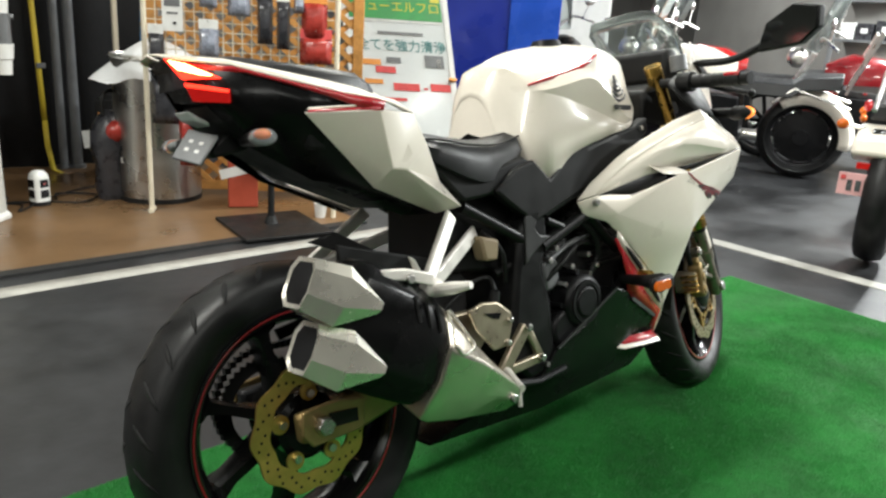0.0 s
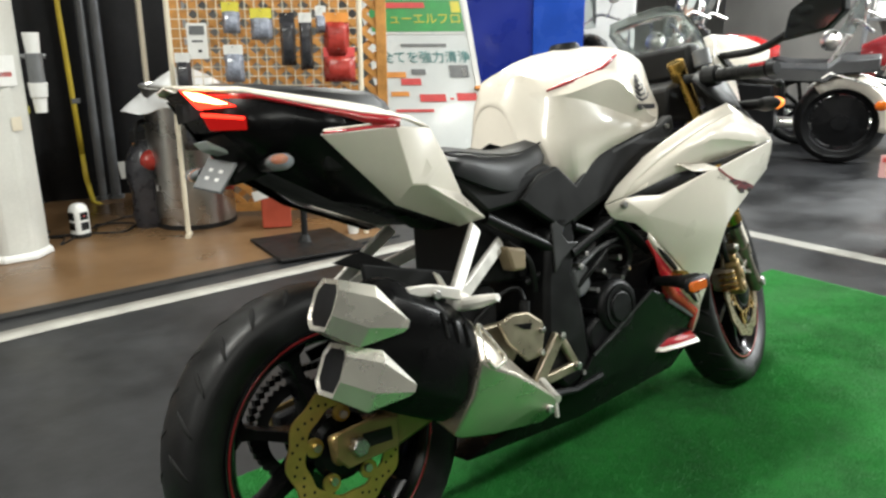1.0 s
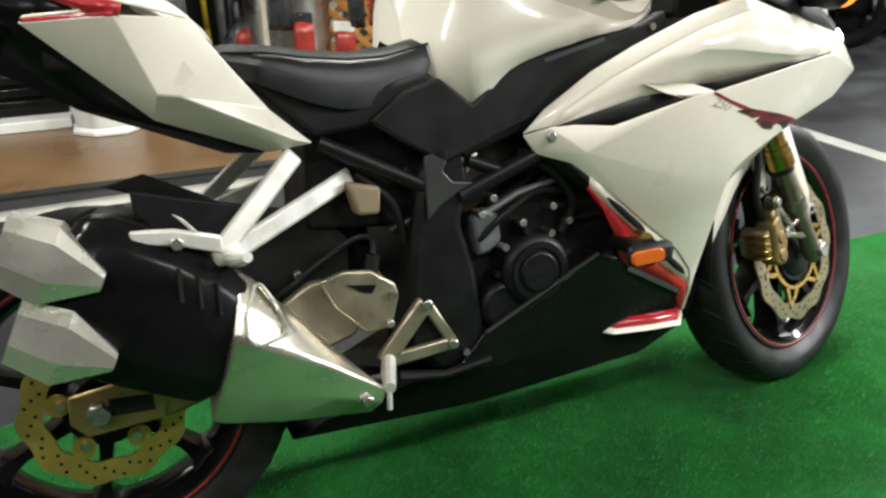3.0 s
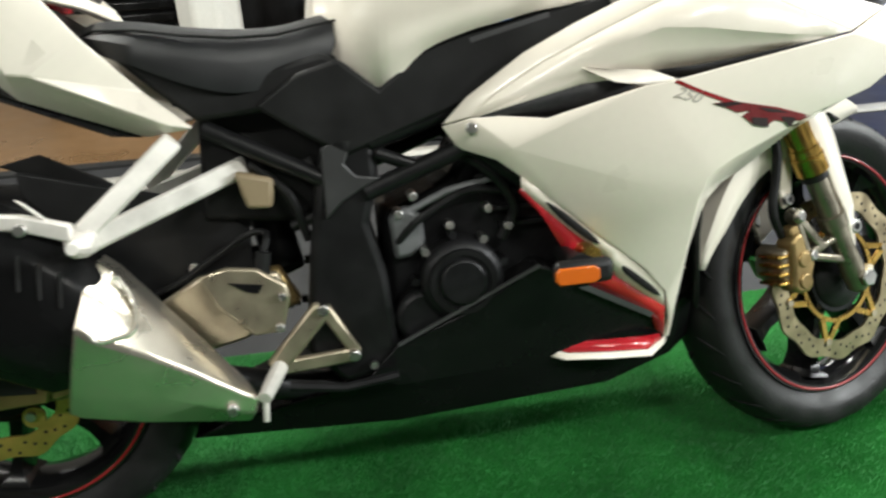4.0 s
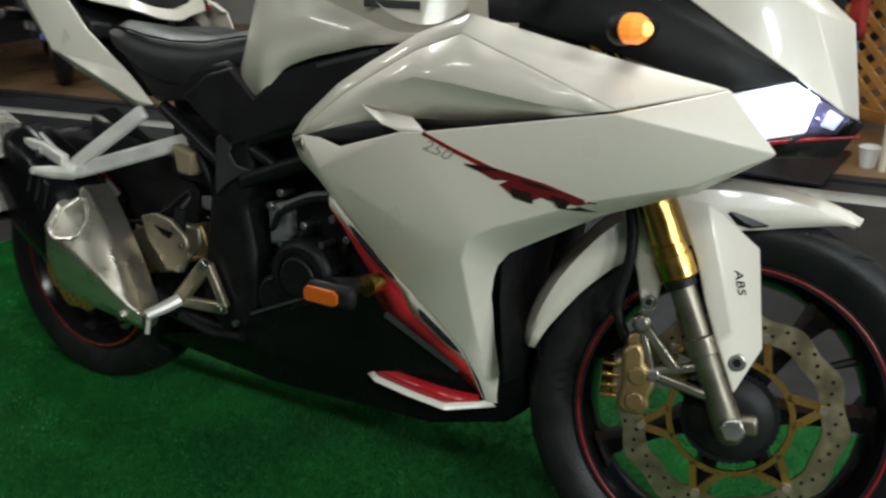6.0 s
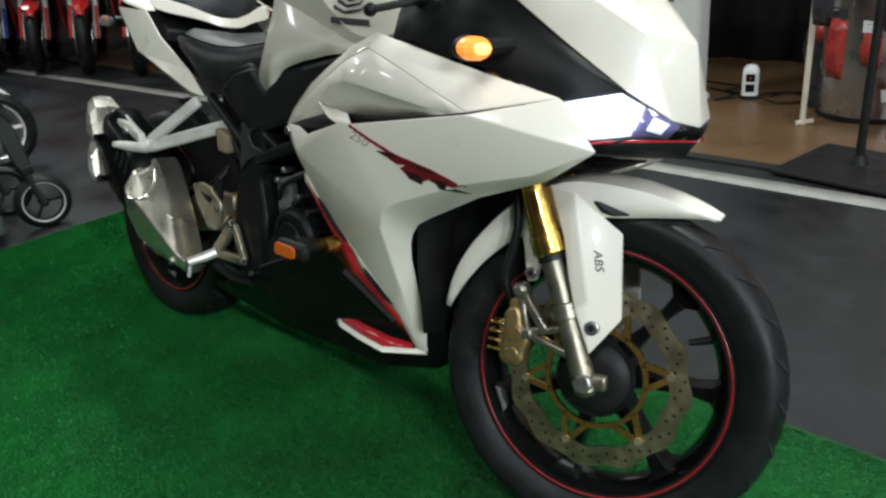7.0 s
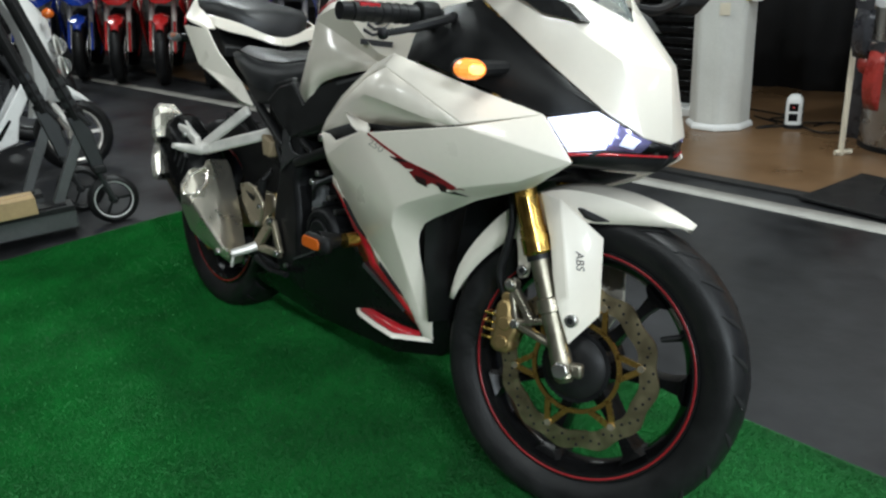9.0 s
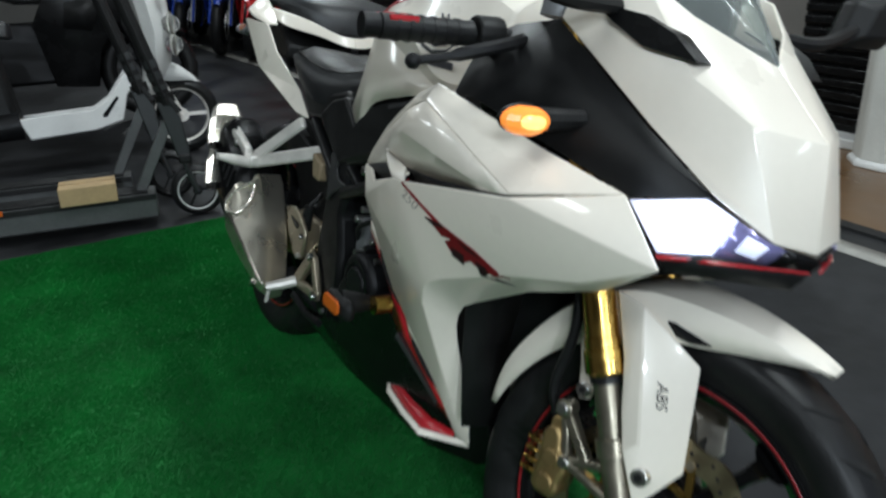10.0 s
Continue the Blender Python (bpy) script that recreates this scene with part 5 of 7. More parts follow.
    bpart("decal_flash", on_side([(1.060, 0.6355), (1.0971, 0.6345), (1.1675, 0.6180), (1.2270, 0.6010), (1.2080, 0.5960), (1.1900, 0.5990), (1.1760, 0.5985), (1.163, 0.6020), (1.1512, 0.5960), (1.1260, 0.6000), (1.1081, 0.6130), (1.1216, 0.6195), (1.1006, 0.6184), (1.0819, 0.6270)], 0.0018), MAROON, "ragged dark red decal", parent=main)
    for pts in ([(1.0602, 0.6347), (1.0971, 0.6345), (1.1079, 0.6300), (1.0778, 0.6285)], [(1.1229, 0.6100), (1.1500, 0.6062), (1.1530, 0.5925), (1.1264, 0.5984)], [(1.1720, 0.6060), (1.1920, 0.6035), (1.2246, 0.5851), (1.1860, 0.5905)], [(1.1330, 0.6230), (1.1675, 0.6165), (1.1860, 0.6100), (1.1500, 0.6150)]):
        bpart("decal_stroke", on_side(pts, 0.0024), BLACKINK, "black stroke of the decal", parent=main)
    if s < 0:
        cu = bpy.data.curves.new("decal_number", "FONT")
        cu.body, cu.size, cu.extrude, cu.shear = "250", 0.021, 0.0, 0.3
        tmp = new("decal_number", cu)
        tm = bpy.data.meshes.new_from_object(tmp.evaluated_get(bpy.context.evaluated_depsgraph_get()))
        bpy.data.objects.remove(tmp)
        tilt = radians(18)
        g = Geo().add([(0.9990 + 1.3 * (v.co.x * math.cos(tilt) + v.co.y * math.sin(tilt)), -0.24, 0.6500 - v.co.x * math.sin(tilt) * 1.3 + v.co.y * math.cos(tilt)) for v in tm.vertices], [tuple(q.vertices) for q in tm.polygons])
        bpart("decal_number", drape(g, main, (0, -1, 0), 0.0012), GREYINK, "grey number 250", parent=main)
    # lower wing
    WING_LOW = [(0.836, 0.136, 0.256), (0.866, 0.150, 0.249), (0.935, 0.158, 0.245), (1.002, 0.160, 0.241), (1.040, 0.118, 0.239), (1.066, 0.082, 0.235)]
    WING_UP = [(0.840, 0.133, 0.264), (0.870, 0.147, 0.257), (0.938, 0.155, 0.253), (0.999, 0.156, 0.249), (1.039, 0.116, 0.247), (1.062, 0.088, 0.250)]
    wg = bpart("lower_winglet", loft([fl(WING_UP), fl(WING_LOW), fl([(x, y - 0.012, z + 0.001) for x, y, z in WING_LOW])]), WHITE, "white lower winglet edge", solid=0.004, angle=25)
    bpart("winglet_fill", loft([fl([(x, y - 0.002, z) for x, y, z in WING_UP[:5]]), fl([(0.854, 0.132, 0.273), (0.886, 0.138, 0.271), (0.940, 0.141, 0.269), (1.002, 0.136, 0.264), (1.036, 0.112, 0.256)])]), RED, "red winglet panel", parent=wg, solid=0.003)
    bpart("inner_fairing", shell(fl([(1.084, 0.158, 0.430), (1.090, 0.14, 0.300), (1.110, 0.06, 0.30), (1.07, 0.06, 0.43), (1.09, 0.06, 0.56), (1.112, 0.18, 0.546), (1.088, 0.168, 0.50), (1.335, 0.148, 0.630), (1.335, 0.05, 0.64), (1.225, 0.168, 0.586), (1.20, 0.05, 0.64)]), [(0, 1, 2, 3), (0, 3, 4, 6), (6, 4, 5), (5, 4, 10, 9), (9, 10, 8, 7)]), SATIN, "black inner fairing", solid=0.003)

# belly pan
BELLY = [(1.100, 0.340, 0.108), (1.104, 0.235, 0.078), (1.070, 0.204, 0.078), (0.948, 0.178, 0.105), (0.600, 0.159, 0.100), (0.270, 0.172, 0.090), (0.330, 0.198, 0.105), (0.500, 0.246, 0.145), (0.555, 0.262, 0.155), (0.602, 0.312, 0.158), (0.700, 0.346, 0.162), (0.826, 0.412, 0.162), (0.900, 0.384, 0.160), (1.018, 0.304, 0.136), (1.050, 0.270, 0.108)]
n = len(BELLY)
v = [(x, -y, z) for x, z, y in BELLY] + [(x, y, z) for x, z, y in BELLY]
v += [(x, -y - 0.012 if 0.24 < z < 0.40 else -y, z) for x, z, y in [(1.03, 0.256, 0.104), (0.80, 0.250, 0.136), (0.60, 0.245, 0.142)]]
v += [(x, y, z) for x, z, y in [(1.03, 0.256, 0.116), (0.80, 0.250, 0.148), (0.60, 0.245, 0.154)]]
K = 2 * n
right = [(0, 1, K), (1, 2, K), (2, 3, K), (3, 4, K + 1, K), (4, 5, 6, 7, K + 2), (4, K + 2, K + 1), (7, 8, K + 2), (8, 9, K + 2), (9, 10, K + 1, K + 2), (10, 11, K + 1), (11, 12, 13, K, K + 1), (13, 14, K), (14, 0, K)]
left = [tuple(reversed([i + n if i < n else i + 3 for i in f])) for f in right]
ribs = [(i, i + n, (i + 1) % n + n, (i + 1) % n) for i in range(n)]
belly = bpart("belly_pan", shell(v, right + left + ribs), BLACK, "gloss black belly pan", bevel=0.004, angle=14)
for s in (-1, 1):
    # Grey bars paint the light that the black pan's creases catch.
    bpart("belly_crease", bar((0.889, s * 0.161, 0.372), (1.013, s * 0.139, 0.301), 0.009, 0.005), LITEDGE, "crease of the belly pan, painted grey as if lit", parent=belly)
    bpart("belly_crease", bar((0.604, s * 0.160, 0.312), (0.826, s * 0.164, 0.411), 0.005, 0.005), LITEDGE, parent=belly)
    bpart("belly_print", bar((0.70, s * 0.1275, 0.219), (0.90, s * 0.1175, 0.224), 0.012, 0.002), SATIN, "faint printed strip", parent=belly)
    bpart("belly_bolt", disc(0.565, s * 0.155, s * 0.163, 0.285, 0.006, 10), BOLT, parent=belly)

# crash bung with amber reflector
for s in (-1, 1):
    bung = bpart("crash_bung", tube([(0.865, s * 0.15, 0.425), (0.865, s * 0.21, 0.425), (0.86, s * 0.262, 0.425)], [0.012, 0.014, 0.024], 14), SATIN, "black crash bung")
    bpart("bung_collar", tube([(0.890, s * 0.185, 0.430), (0.890, s * 0.215, 0.430)], 0.016, 14), GOLD, parent=bung)
    bpart("bung_head", box(0.862, s * 0.262, 0.424, 0.086, 0.022, 0.036), SATIN, parent=bung, bevel=0.0105)
    bpart("reflector", prism([(0.852 + dx, 0.422 + dz) for dx, dz in ((-0.032, -0.006), (-0.027, -0.012), (0.022, -0.012), (0.030, -0.007), (0.030, 0.007), (0.022, 0.012), (-0.027, 0.012), (-0.032, 0.006))], s * 0.268, s * 0.2765), AMBER, "amber reflector", parent=bung, bevel=0.002)

# nose, lamps, screen, bars
NOSE = dict(tip=(1.490, 0.0, 0.712), lip=(1.476, 0.060, 0.722), low=(1.424, 0.110, 0.762), mid=(1.335, 0.132, 0.820), rear=(1.180, 0.160, 0.925), rear_top=(1.200, 0.150, 1.000), wtop=(1.262, 0.122, 0.985), wbase=(1.318, 0.082, 0.945), wmid=(1.382, 0.0, 0.903), ridge=(1.468, 0.0, 0.830), cheek=(1.428, 0.078, 0.838), cheek2=(1.360, 0.110, 0.880))
for s in (-1, 1):
    order = list(NOSE)
    ix = {k: i for i, k in enumerate(order)}
    F = ["tip lip cheek ridge", "lip low mid cheek", "ridge cheek wbase wmid", "cheek mid cheek2", "cheek cheek2 wbase", "mid rear wtop cheek2", "cheek2 wtop wbase", "rear rear_top wtop"]
    g = shell([(NOSE[k][0], s * NOSE[k][1], NOSE[k][2]) for k in order], [tuple(ix[k] for k in f.split()) for f in F])
    nose = bpart("nose_cowl", g, WHITE, "pearl white nose cowl", solid=0.004, bevel=0.004, angle=58)
    fl = lambda row: [(x, s * y, z) for x, y, z in row]
    slot = [(1.222, 0.148, 0.948), (1.258, 0.143, 0.927), (1.302, 0.133, 0.905), (1.366, 0.110, 0.895), (1.334, 0.119, 0.922), (1.293, 0.129, 0.939)]
    bpart("cowl_slot", loft([fl((x, y + 0.005, z) for x, y, z in slot), fl((x, y - 0.02, z) for x, y, z in slot)], True), BLACK, "black slot beside the windscreen", parent=nose)
    bpart("cockpit_panel", loft([fl([(1.080, 0.235, 0.812), (1.130, 0.238, 0.812), (1.240, 0.208, 0.780), (1.362, 0.170, 0.744), (1.424, 0.112, 0.758)]), fl([(1.06, 0.205, 0.850), (1.12, 0.195, 0.860), (1.23, 0.165, 0.850), (1.335, 0.142, 0.800), (1.424, 0.112, 0.760)]), fl([(1.05, 0.175, 0.89), (1.10, 0.165, 0.91), (1.18, 0.162, 0.922), (1.335, 0.134, 0.817), (1.424, 0.113, 0.762)])]), SATIN, "black cockpit side panel", solid=0.004)
    LAMP = [Vector(q) for q in fl([(1.366, 0.172, 0.741), (1.420, 0.113, 0.757), (1.446, 0.088, 0.740), (1.438, 0.106, 0.698), (1.398, 0.148, 0.690)])]
    face_out = (LAMP[1] - LAMP[0]).cross(LAMP[3] - LAMP[0]).normalized()
    face_out = face_out if face_out.y * s > 0 else -face_out
    lamp_mid = sum(LAMP, Vector()) / 5
    lamp = bpart("headlamp", shell(LAMP, [(0, 1, 2, 3, 4)]), LAMPSHELL if s < 0 else LENS, "lit white headlamp" if s < 0 else "unlit violet headlamp", solid=0.006)
    if s < 0:
        bpart("lamp_core", shell([lamp_mid + (q - lamp_mid) * 0.90 + face_out * 0.0075 for q in LAMP], [(0, 1, 2, 3, 4)]), HEADLIT, "glowing lamp reflector", parent=lamp, solid=0.002)
    bpart("lamp_lens", shell(fl([(1.446, 0.088, 0.740), (1.470, 0.064, 0.724), (1.481, 0.044, 0.717), (1.470, 0.052, 0.697), (1.438, 0.106, 0.698)]), [(0, 1, 2, 3, 4)]), LENS, "violet tinted lamp lens", parent=lamp, solid=0.006)
    bpart("lamp_surround", shell(fl([(1.481, 0.044, 0.717), (1.495, 0.0, 0.708), (1.487, 0.0, 0.694), (1.470, 0.055, 0.697)]), [(0, 1, 2, 3)]), BLACK, "black piece between the lamps", parent=lamp, solid=0.006)
    if s < 0:
        bpart("lamp_spot", shell(fl([(1.462, 0.086, 0.727), (1.476, 0.066, 0.718), (1.468, 0.074, 0.703), (1.456, 0.094, 0.708)]), [(0, 1, 2, 3)]), LAMPSHELL, "lit facet behind the lens", parent=lamp, solid=0.002)
    bpart("chin", shell(fl([(1.398, 0.150, 0.688), (1.440, 0.112, 0.698), (1.488, 0.0, 0.692), (1.470, 0.0, 0.665), (1.30, 0.0, 0.645), (1.30, 0.13, 0.640), (1.415, 0.150, 0.675)]), [(0, 1, 2, 3, 6), (6, 3, 4, 5)]), SATIN, "black chin panel", solid=0.004)
    bpart("chin_stripe", loft([fl([(1.400, 0.152, 0.688), (1.446, 0.108, 0.694), (1.494, 0.010, 0.694)]), fl([(1.404, 0.152, 0.6845), (1.448, 0.108, 0.6905), (1.494, 0.010, 0.6915)])]), RED, "red chin stripe", solid=0.003)
    ind = bpart("front_indicator", ball(1.268, s * 0.258, 0.806, 0.019, 0.033, 0.0175, 10, 8), AMBERLIT, "lit amber indicator", angle=10)
    bpart("indicator_back", ball(1.256, s * 0.254, 0.806, 0.017, 0.0335, 0.0185, 24, 12), SATIN, "black indicator housing", parent=ind)
    bpart("lamp_core", ball(1.274, s * 0.258, 0.806, 0.0150, 0.0230, 0.0110, 24, 14), AMBERHOT, "glowing lamp core", parent=ind)
    bpart("indicator_stalk", tube([(1.262, s * 0.17, 0.812), (1.258, s * 0.235, 0.807)], [0.012, 0.015], 10), RUBBER, parent=ind)
    mr = bpart("mirror", loft([[(1.235 + 0.02 * q, s * (0.400 + 0.080 * a * sc), 1.000 + 0.056 * b * sc) for a, b in ((-1, -0.9), (0.4, -0.8), (0.95, -0.2), (1, 0.7), (0.2, 1.0), (-0.7, 0.3))] for q, sc in ((-1, 0.96), (0.2, 1.0), (1.4, 0.62))], True), SATIN, "black rear view mirror", bevel=0.004)
    bpart("mirror_pane", loft([[(1.2135 - 0.001 * q, s * (0.400 + 0.080 * a * 0.88), 1.000 + 0.056 * b * 0.88) for a, b in ((-1, -0.9), (0.4, -0.8), (0.95, -0.2), (1, 0.7), (0.2, 1.0), (-0.7, 0.3))] for q in (0, 1)], True), MIRROR, parent=mr)
    bpart("mirror_stalk", tube(curve([(1.25, s * 0.138, 0.945), (1.262, s * 0.24, 0.945), (1.245, s * 0.345, 0.975)]), 0.010, 8), SATIN, parent=mr)
rows = []
for x, z, w in ((1.384, 0.905, 0.006), (1.352, 0.940, 0.062), (1.308, 0.985, 0.105), (1.258, 1.030, 0.128), (1.210, 1.070, 0.126), (1.172, 1.098, 0.100)):
    rows.append([(x - 0.070 * u * u * (w / 0.12), w * u, z - 0.022 * u * u) for u in [k / 6 - 1 for k in range(13)]])
ws = bpart("windscreen", loft(rows), SCREEN, "clear smoked windscreen", solid=0.003, angle=60)
ws.visible_shadow = False
bpart("dashboard", box(1.20, 0, 0.945, 0.06, 0.20, 0.09), SATIN, "black instrument pod", bevel=0.015)
bpart("cowl_stay", prism([(1.05, 0.80), (1.34, 0.77), (1.32, 0.87), (1.20, 0.91), (1.06, 0.88)], -0.098, 0.098), SATIN, "black cowl inner body", bevel=0.01)
for s in (-1, 1):
    g0, g1 = (1.060, s * 0.130, 0.878), (0.975, s * 0.350, 0.838)
    hb = bpart("handlebar", tube([g0, g1], 0.0115, 12), SATIN, "black clip on handlebar", steer=True)
    v0, v1 = Vector(g0), Vector(g1)
    bpart("grip", tube([v0.lerp(v1, 0.42), v0.lerp(v1, 0.44), v0.lerp(v1, 0.95)], [0.0175, 0.0165, 0.0165], 14), RUBBER, "black rubber grip", steer=True, parent=hb)
    for k in range(6):
        bpart("grip_rib", tube([v0.lerp(v1, 0.5 + 0.07 * k), v0.lerp(v1, 0.52 + 0.07 * k)], 0.0178, 14), RUBBER, steer=True, parent=hb)
    bpart("bar_end", tube([v0.lerp(v1, 0.96), v0.lerp(v1, 1.05)], 0.0155, 14), DARK, "metal bar end", steer=True, parent=hb)
    for k in range(3):
        q0, q1 = v0.lerp(v1, 0.78) + Vector((0.012 - 0.012 * k, 0, 0.0135 - 0.002 * abs(k - 1))), v0.lerp(v1, 0.94) + Vector((0.012 - 0.012 * k, 0, 0.0135 - 0.002 * abs(k - 1)))
        bpart("grip_inlay", tube([q0, q1], 0.0042, 8), RED, "red grip inlay", steer=True, parent=hb)
    bpart("switch_box", tube([v0.lerp(v1, 0.24), v0.lerp(v1, 0.40)], 0.025, 12), SATIN, steer=True, parent=hb, bevel=0.003)
    bpart("lever", tube(curve([(1.085, s * 0.19, 0.868), (1.096, s * 0.24, 0.852), (1.072, s * 0.30, 0.824), (1.056, s * 0.335, 0.810)]), [0.009] * 12 + [0.006] * 7, 8), DARK, "black lever", steer=True, parent=hb)
    bpart("lever_knob", ball(1.053, s * 0.342, 0.807, 0.010, 0.010, 0.010, 12, 8), DARK, steer=True, parent=hb)
bpart("fluid_cup", lathe([(0.0, 0.02), (0.02, 0.02), (0.022, 0.018), (0.022, -0.02), (0.0, -0.02)], 20).moved(Matrix.Translation((1.11, -0.165, 0.925)) @ pose(0, 0, 0, 90, 0, 0)), GREYP, "front brake fluid cup", steer=True)

# ---- the shop corner ----
def sub(name, g, material, parent, label="", **kw):
    return part(name, g, material, parent, label, **kw)


col = thing("column", "off-white wrapped round column with taped notices, on vinyl floor", "column", m=pose(0.027, 2.845, 0))
poly = [(0.158 * math.cos(2 * math.pi * (i + 0.5) / 8), 0.158 * math.sin(2 * math.pi * (i + 0.5) / 8)) for i in range(8)]
rings = [[(x * q, y * q, z) for x, y in poly] for z, q in ((0.03, 1.02), (0.4, 1.0), (1.2, 0.985), (3.0, 0.98))]
sub("sheet", loft(rings, True), COLUMN, col, bevel=0.02, segments=3)
sub("foot_ring", loft([[(x * q, y * q, z) for x, y in poly] for z, q in ((0.008, 1.12), (0.03, 1.11), (0.045, 1.0))], True), WHITEP, col, "white foot ring", bevel=0.006)
for a, z, w, h, mm in ((-70, 0.86, 0.10, 0.13, WHITEP), (-70, 0.845, 0.06, 0.02, REDINK), (-62, 0.63, 0.05, 0.06, CREAM), (-110, 0.90, 0.07, 0.05, ORANGEINK), (-15, 0.68, 0.05, 0.03, YELLOWINK)):
    r = 0.1560
    sub("notice", box(0, -r, 0, w, 0.002, h).moved(pose(0, 0, z, 0, 0, a + 90)), mm, col, "taped paper notice")
cup = thing("cup_dispenser", "white and grey cup dispenser fixed to the column side", "dispenser", m=pose(0.225, 2.79, 0.0))
sub("tube", tube([(0, 0, 0.80), (0, 0, 0.93)], 0.035, 20), GREYP, cup)
sub("holder", tube([(0, 0, 0.73), (0, 0, 0.735), (0, 0, 0.80)], [0.03, 0.037, 0.042], 20), WHITEP, cup)
sub("stack", tube([(0, 0, 0.665), (0, 0, 0.73)], [0.026, 0.031], 18), WHITEP, cup, "stack of white paper cups")
sub("arm", tube([(-0.09, 0.03, 0.915), (0.05, 0, 0.915)], 0.012, 10), GREYP, cup)
sub("cap", tube([(0, 0, 0.93), (0, 0, 1.02)], [0.03, 0.036], 18), WHITEP, cup)

out = thing("power_outlet_tower", "white tower socket block with black sockets and cords", "power strip", m=pose(0.37, 2.99, 0.008, 0, 0, 20))
sub("base", tube([(0, 0, 0), (0, 0, 0.02)], 0.05, 20), SATIN, out)
rows = [[(0.042 * q * math.copysign(abs(math.cos(a)) ** 0.6, math.cos(a)), 0.042 * q * math.copysign(abs(math.sin(a)) ** 0.6, math.sin(a)), z) for a in [2 * math.pi * j / 20 for j in range(20)]] for z, q in ((0.02, 1.0), (0.13, 1.0), (0.155, 0.9), (0.17, 0.6), (0.175, 0.2))]
sub("body", loft(rows, True), WHITEP, out)
for a in (0, 90, 180, 270):
    for x in (0.0,):
        for z in (0.06, 0.112):
            sub("socket", box(x, -0.0425, z, 0.044, 0.004, 0.040).moved(pose(0, 0, 0, 0, 0, a)), BLACK, out, bevel=0.002)
sub("switch", box(0, -0.0435, 0.112, 0.008, 0.003, 0.008), REDINK, out)
cord = thing("extension_lead", "thin black power leads lying loose on brown floor", "cable")
for pts in (((0.33, 3.02, 0.016), (0.20, 3.08, 0.016), (0.26, 3.18, 0.016), (0.05, 3.24, 0.016), (-0.20, 3.30, 0.016)), ((0.42, 2.99, 0.016), (0.56, 2.92, 0.016), (0.66, 3.06, 0.016), (0.50, 3.16, 0.016), (0.46, 3.04, 0.016)), ((0.41, 3.02, 0.03), (0.60, 3.20, 0.016), (0.80, 3.30, 0.016), (1.00, 3.5, 0.016)), ((0.34, 2.97, 0.016), (0.24, 2.86, 0.016), (0.28, 3.0, 0.016), (0.10, 3.10, 0.016))):
    sub("flex", tube(curve(pts), 0.0045, 8), RUBBER, cord)

binn = thing("waste_bin", "brushed stainless steel bin with a white liner bag", "waste bin", m=pose(0.955, 2.92, 0.008) @ Matrix.Diagonal((1.36, 1.36, 1.0, 1.0)))
sub("drum", tube([(0, 0, 0.02), (0, 0, 0.74)], 0.158, 40), BINSTEEL, binn, angle=60)
sub("plinth", tube([(0, 0, 0), (0, 0, 0.025)], 0.160, 40), SATIN, binn)
sub("rim", lathe([(0.160, -0.01), (0.166, 0.0), (0.160, 0.012), (0.152, 0.0)], 40, True).moved(Matrix.Translation((0, 0, 0.74)) @ pose(0, 0, 0, 90, 0, 0)), STEEL, binn)
rows = []
for k in range(9):
    u = k / 8
    rows.append([((0.165 + 0.035 * math.sin(3 * a + 4 * u) * (1 - u) + 0.05 * (1 - u) * max(0, math.cos(a - 2.9))) * (1 - 0.85 * u**2.2) * math.cos(a), (0.165 + 0.02 * math.sin(5 * a) * (1 - u)) * (1 - 0.85 * u**2.2) * math.sin(a), 0.66 + 0.17 * u + (0.012 * math.sin(7 * a)) * (1 - u) - 0.05 * (1 - u) * max(0, math.cos(a - 2.9))) for a in [2 * math.pi * j / 36 for j in range(36)]])
sub("liner", loft(rows, True), BAG, binn, "crumpled white plastic liner", angle=60)

# display rack: cream wire grid before an orange lattice screen
A0 = Vector((0.78, 2.60, 0))
RACK = Matrix.Translation(A0) @ Matrix.Rotation(math.atan2(-0.54, 0.78), 4, "Z")
rack = thing("display_rack", "cream wire grid display rack hung with wrapped accessories", "rack", m=RACK)
for u in (0.0, 0.90):
    sub("post", tube([(u, 0, 0.008), (u, 0, 1.75)], 0.013, 10), CREAM, rack, "cream steel post")
sub("foot_bar", tube([(0, -0.03, 0.02), (0, 0.05, 0.02)], 0.012, 8), CREAM, rack)
for k in range(21):
    sub("wire", tube([(0.01 + 0.045 * k * 0.98, -0.004, 0.72), (0.01 + 0.045 * k * 0.98, -0.004, 1.70)], 0.0028, 6), CREAM, rack)
for k in range(23):
    sub("wire", tube([(0.0, 0.002, 0.72 + 0.0445 * k), (0.9, 0.002, 0.72 + 0.0445 * k)], 0.0028, 6), CREAM, rack)
screen_ = thing("lattice_screen", "orange stained diagonal wooden lattice garden screen", "screen", m=RACK @ pose(-0.07, 0.46, 0) @ Matrix.Diagonal((1.16, 1, 1, 1)))
for u in (0.0, 0.93):
    sub("post", box(u, 0, 0.88, 0.05, 0.05, 1.74), ORANGEW, screen_, bevel=0.004)
for z in (0.06, 1.7):
    sub("rail", box(0.46, 0, z, 0.9, 0.03, 0.05), ORANGEW, screen_, bevel=0.003)
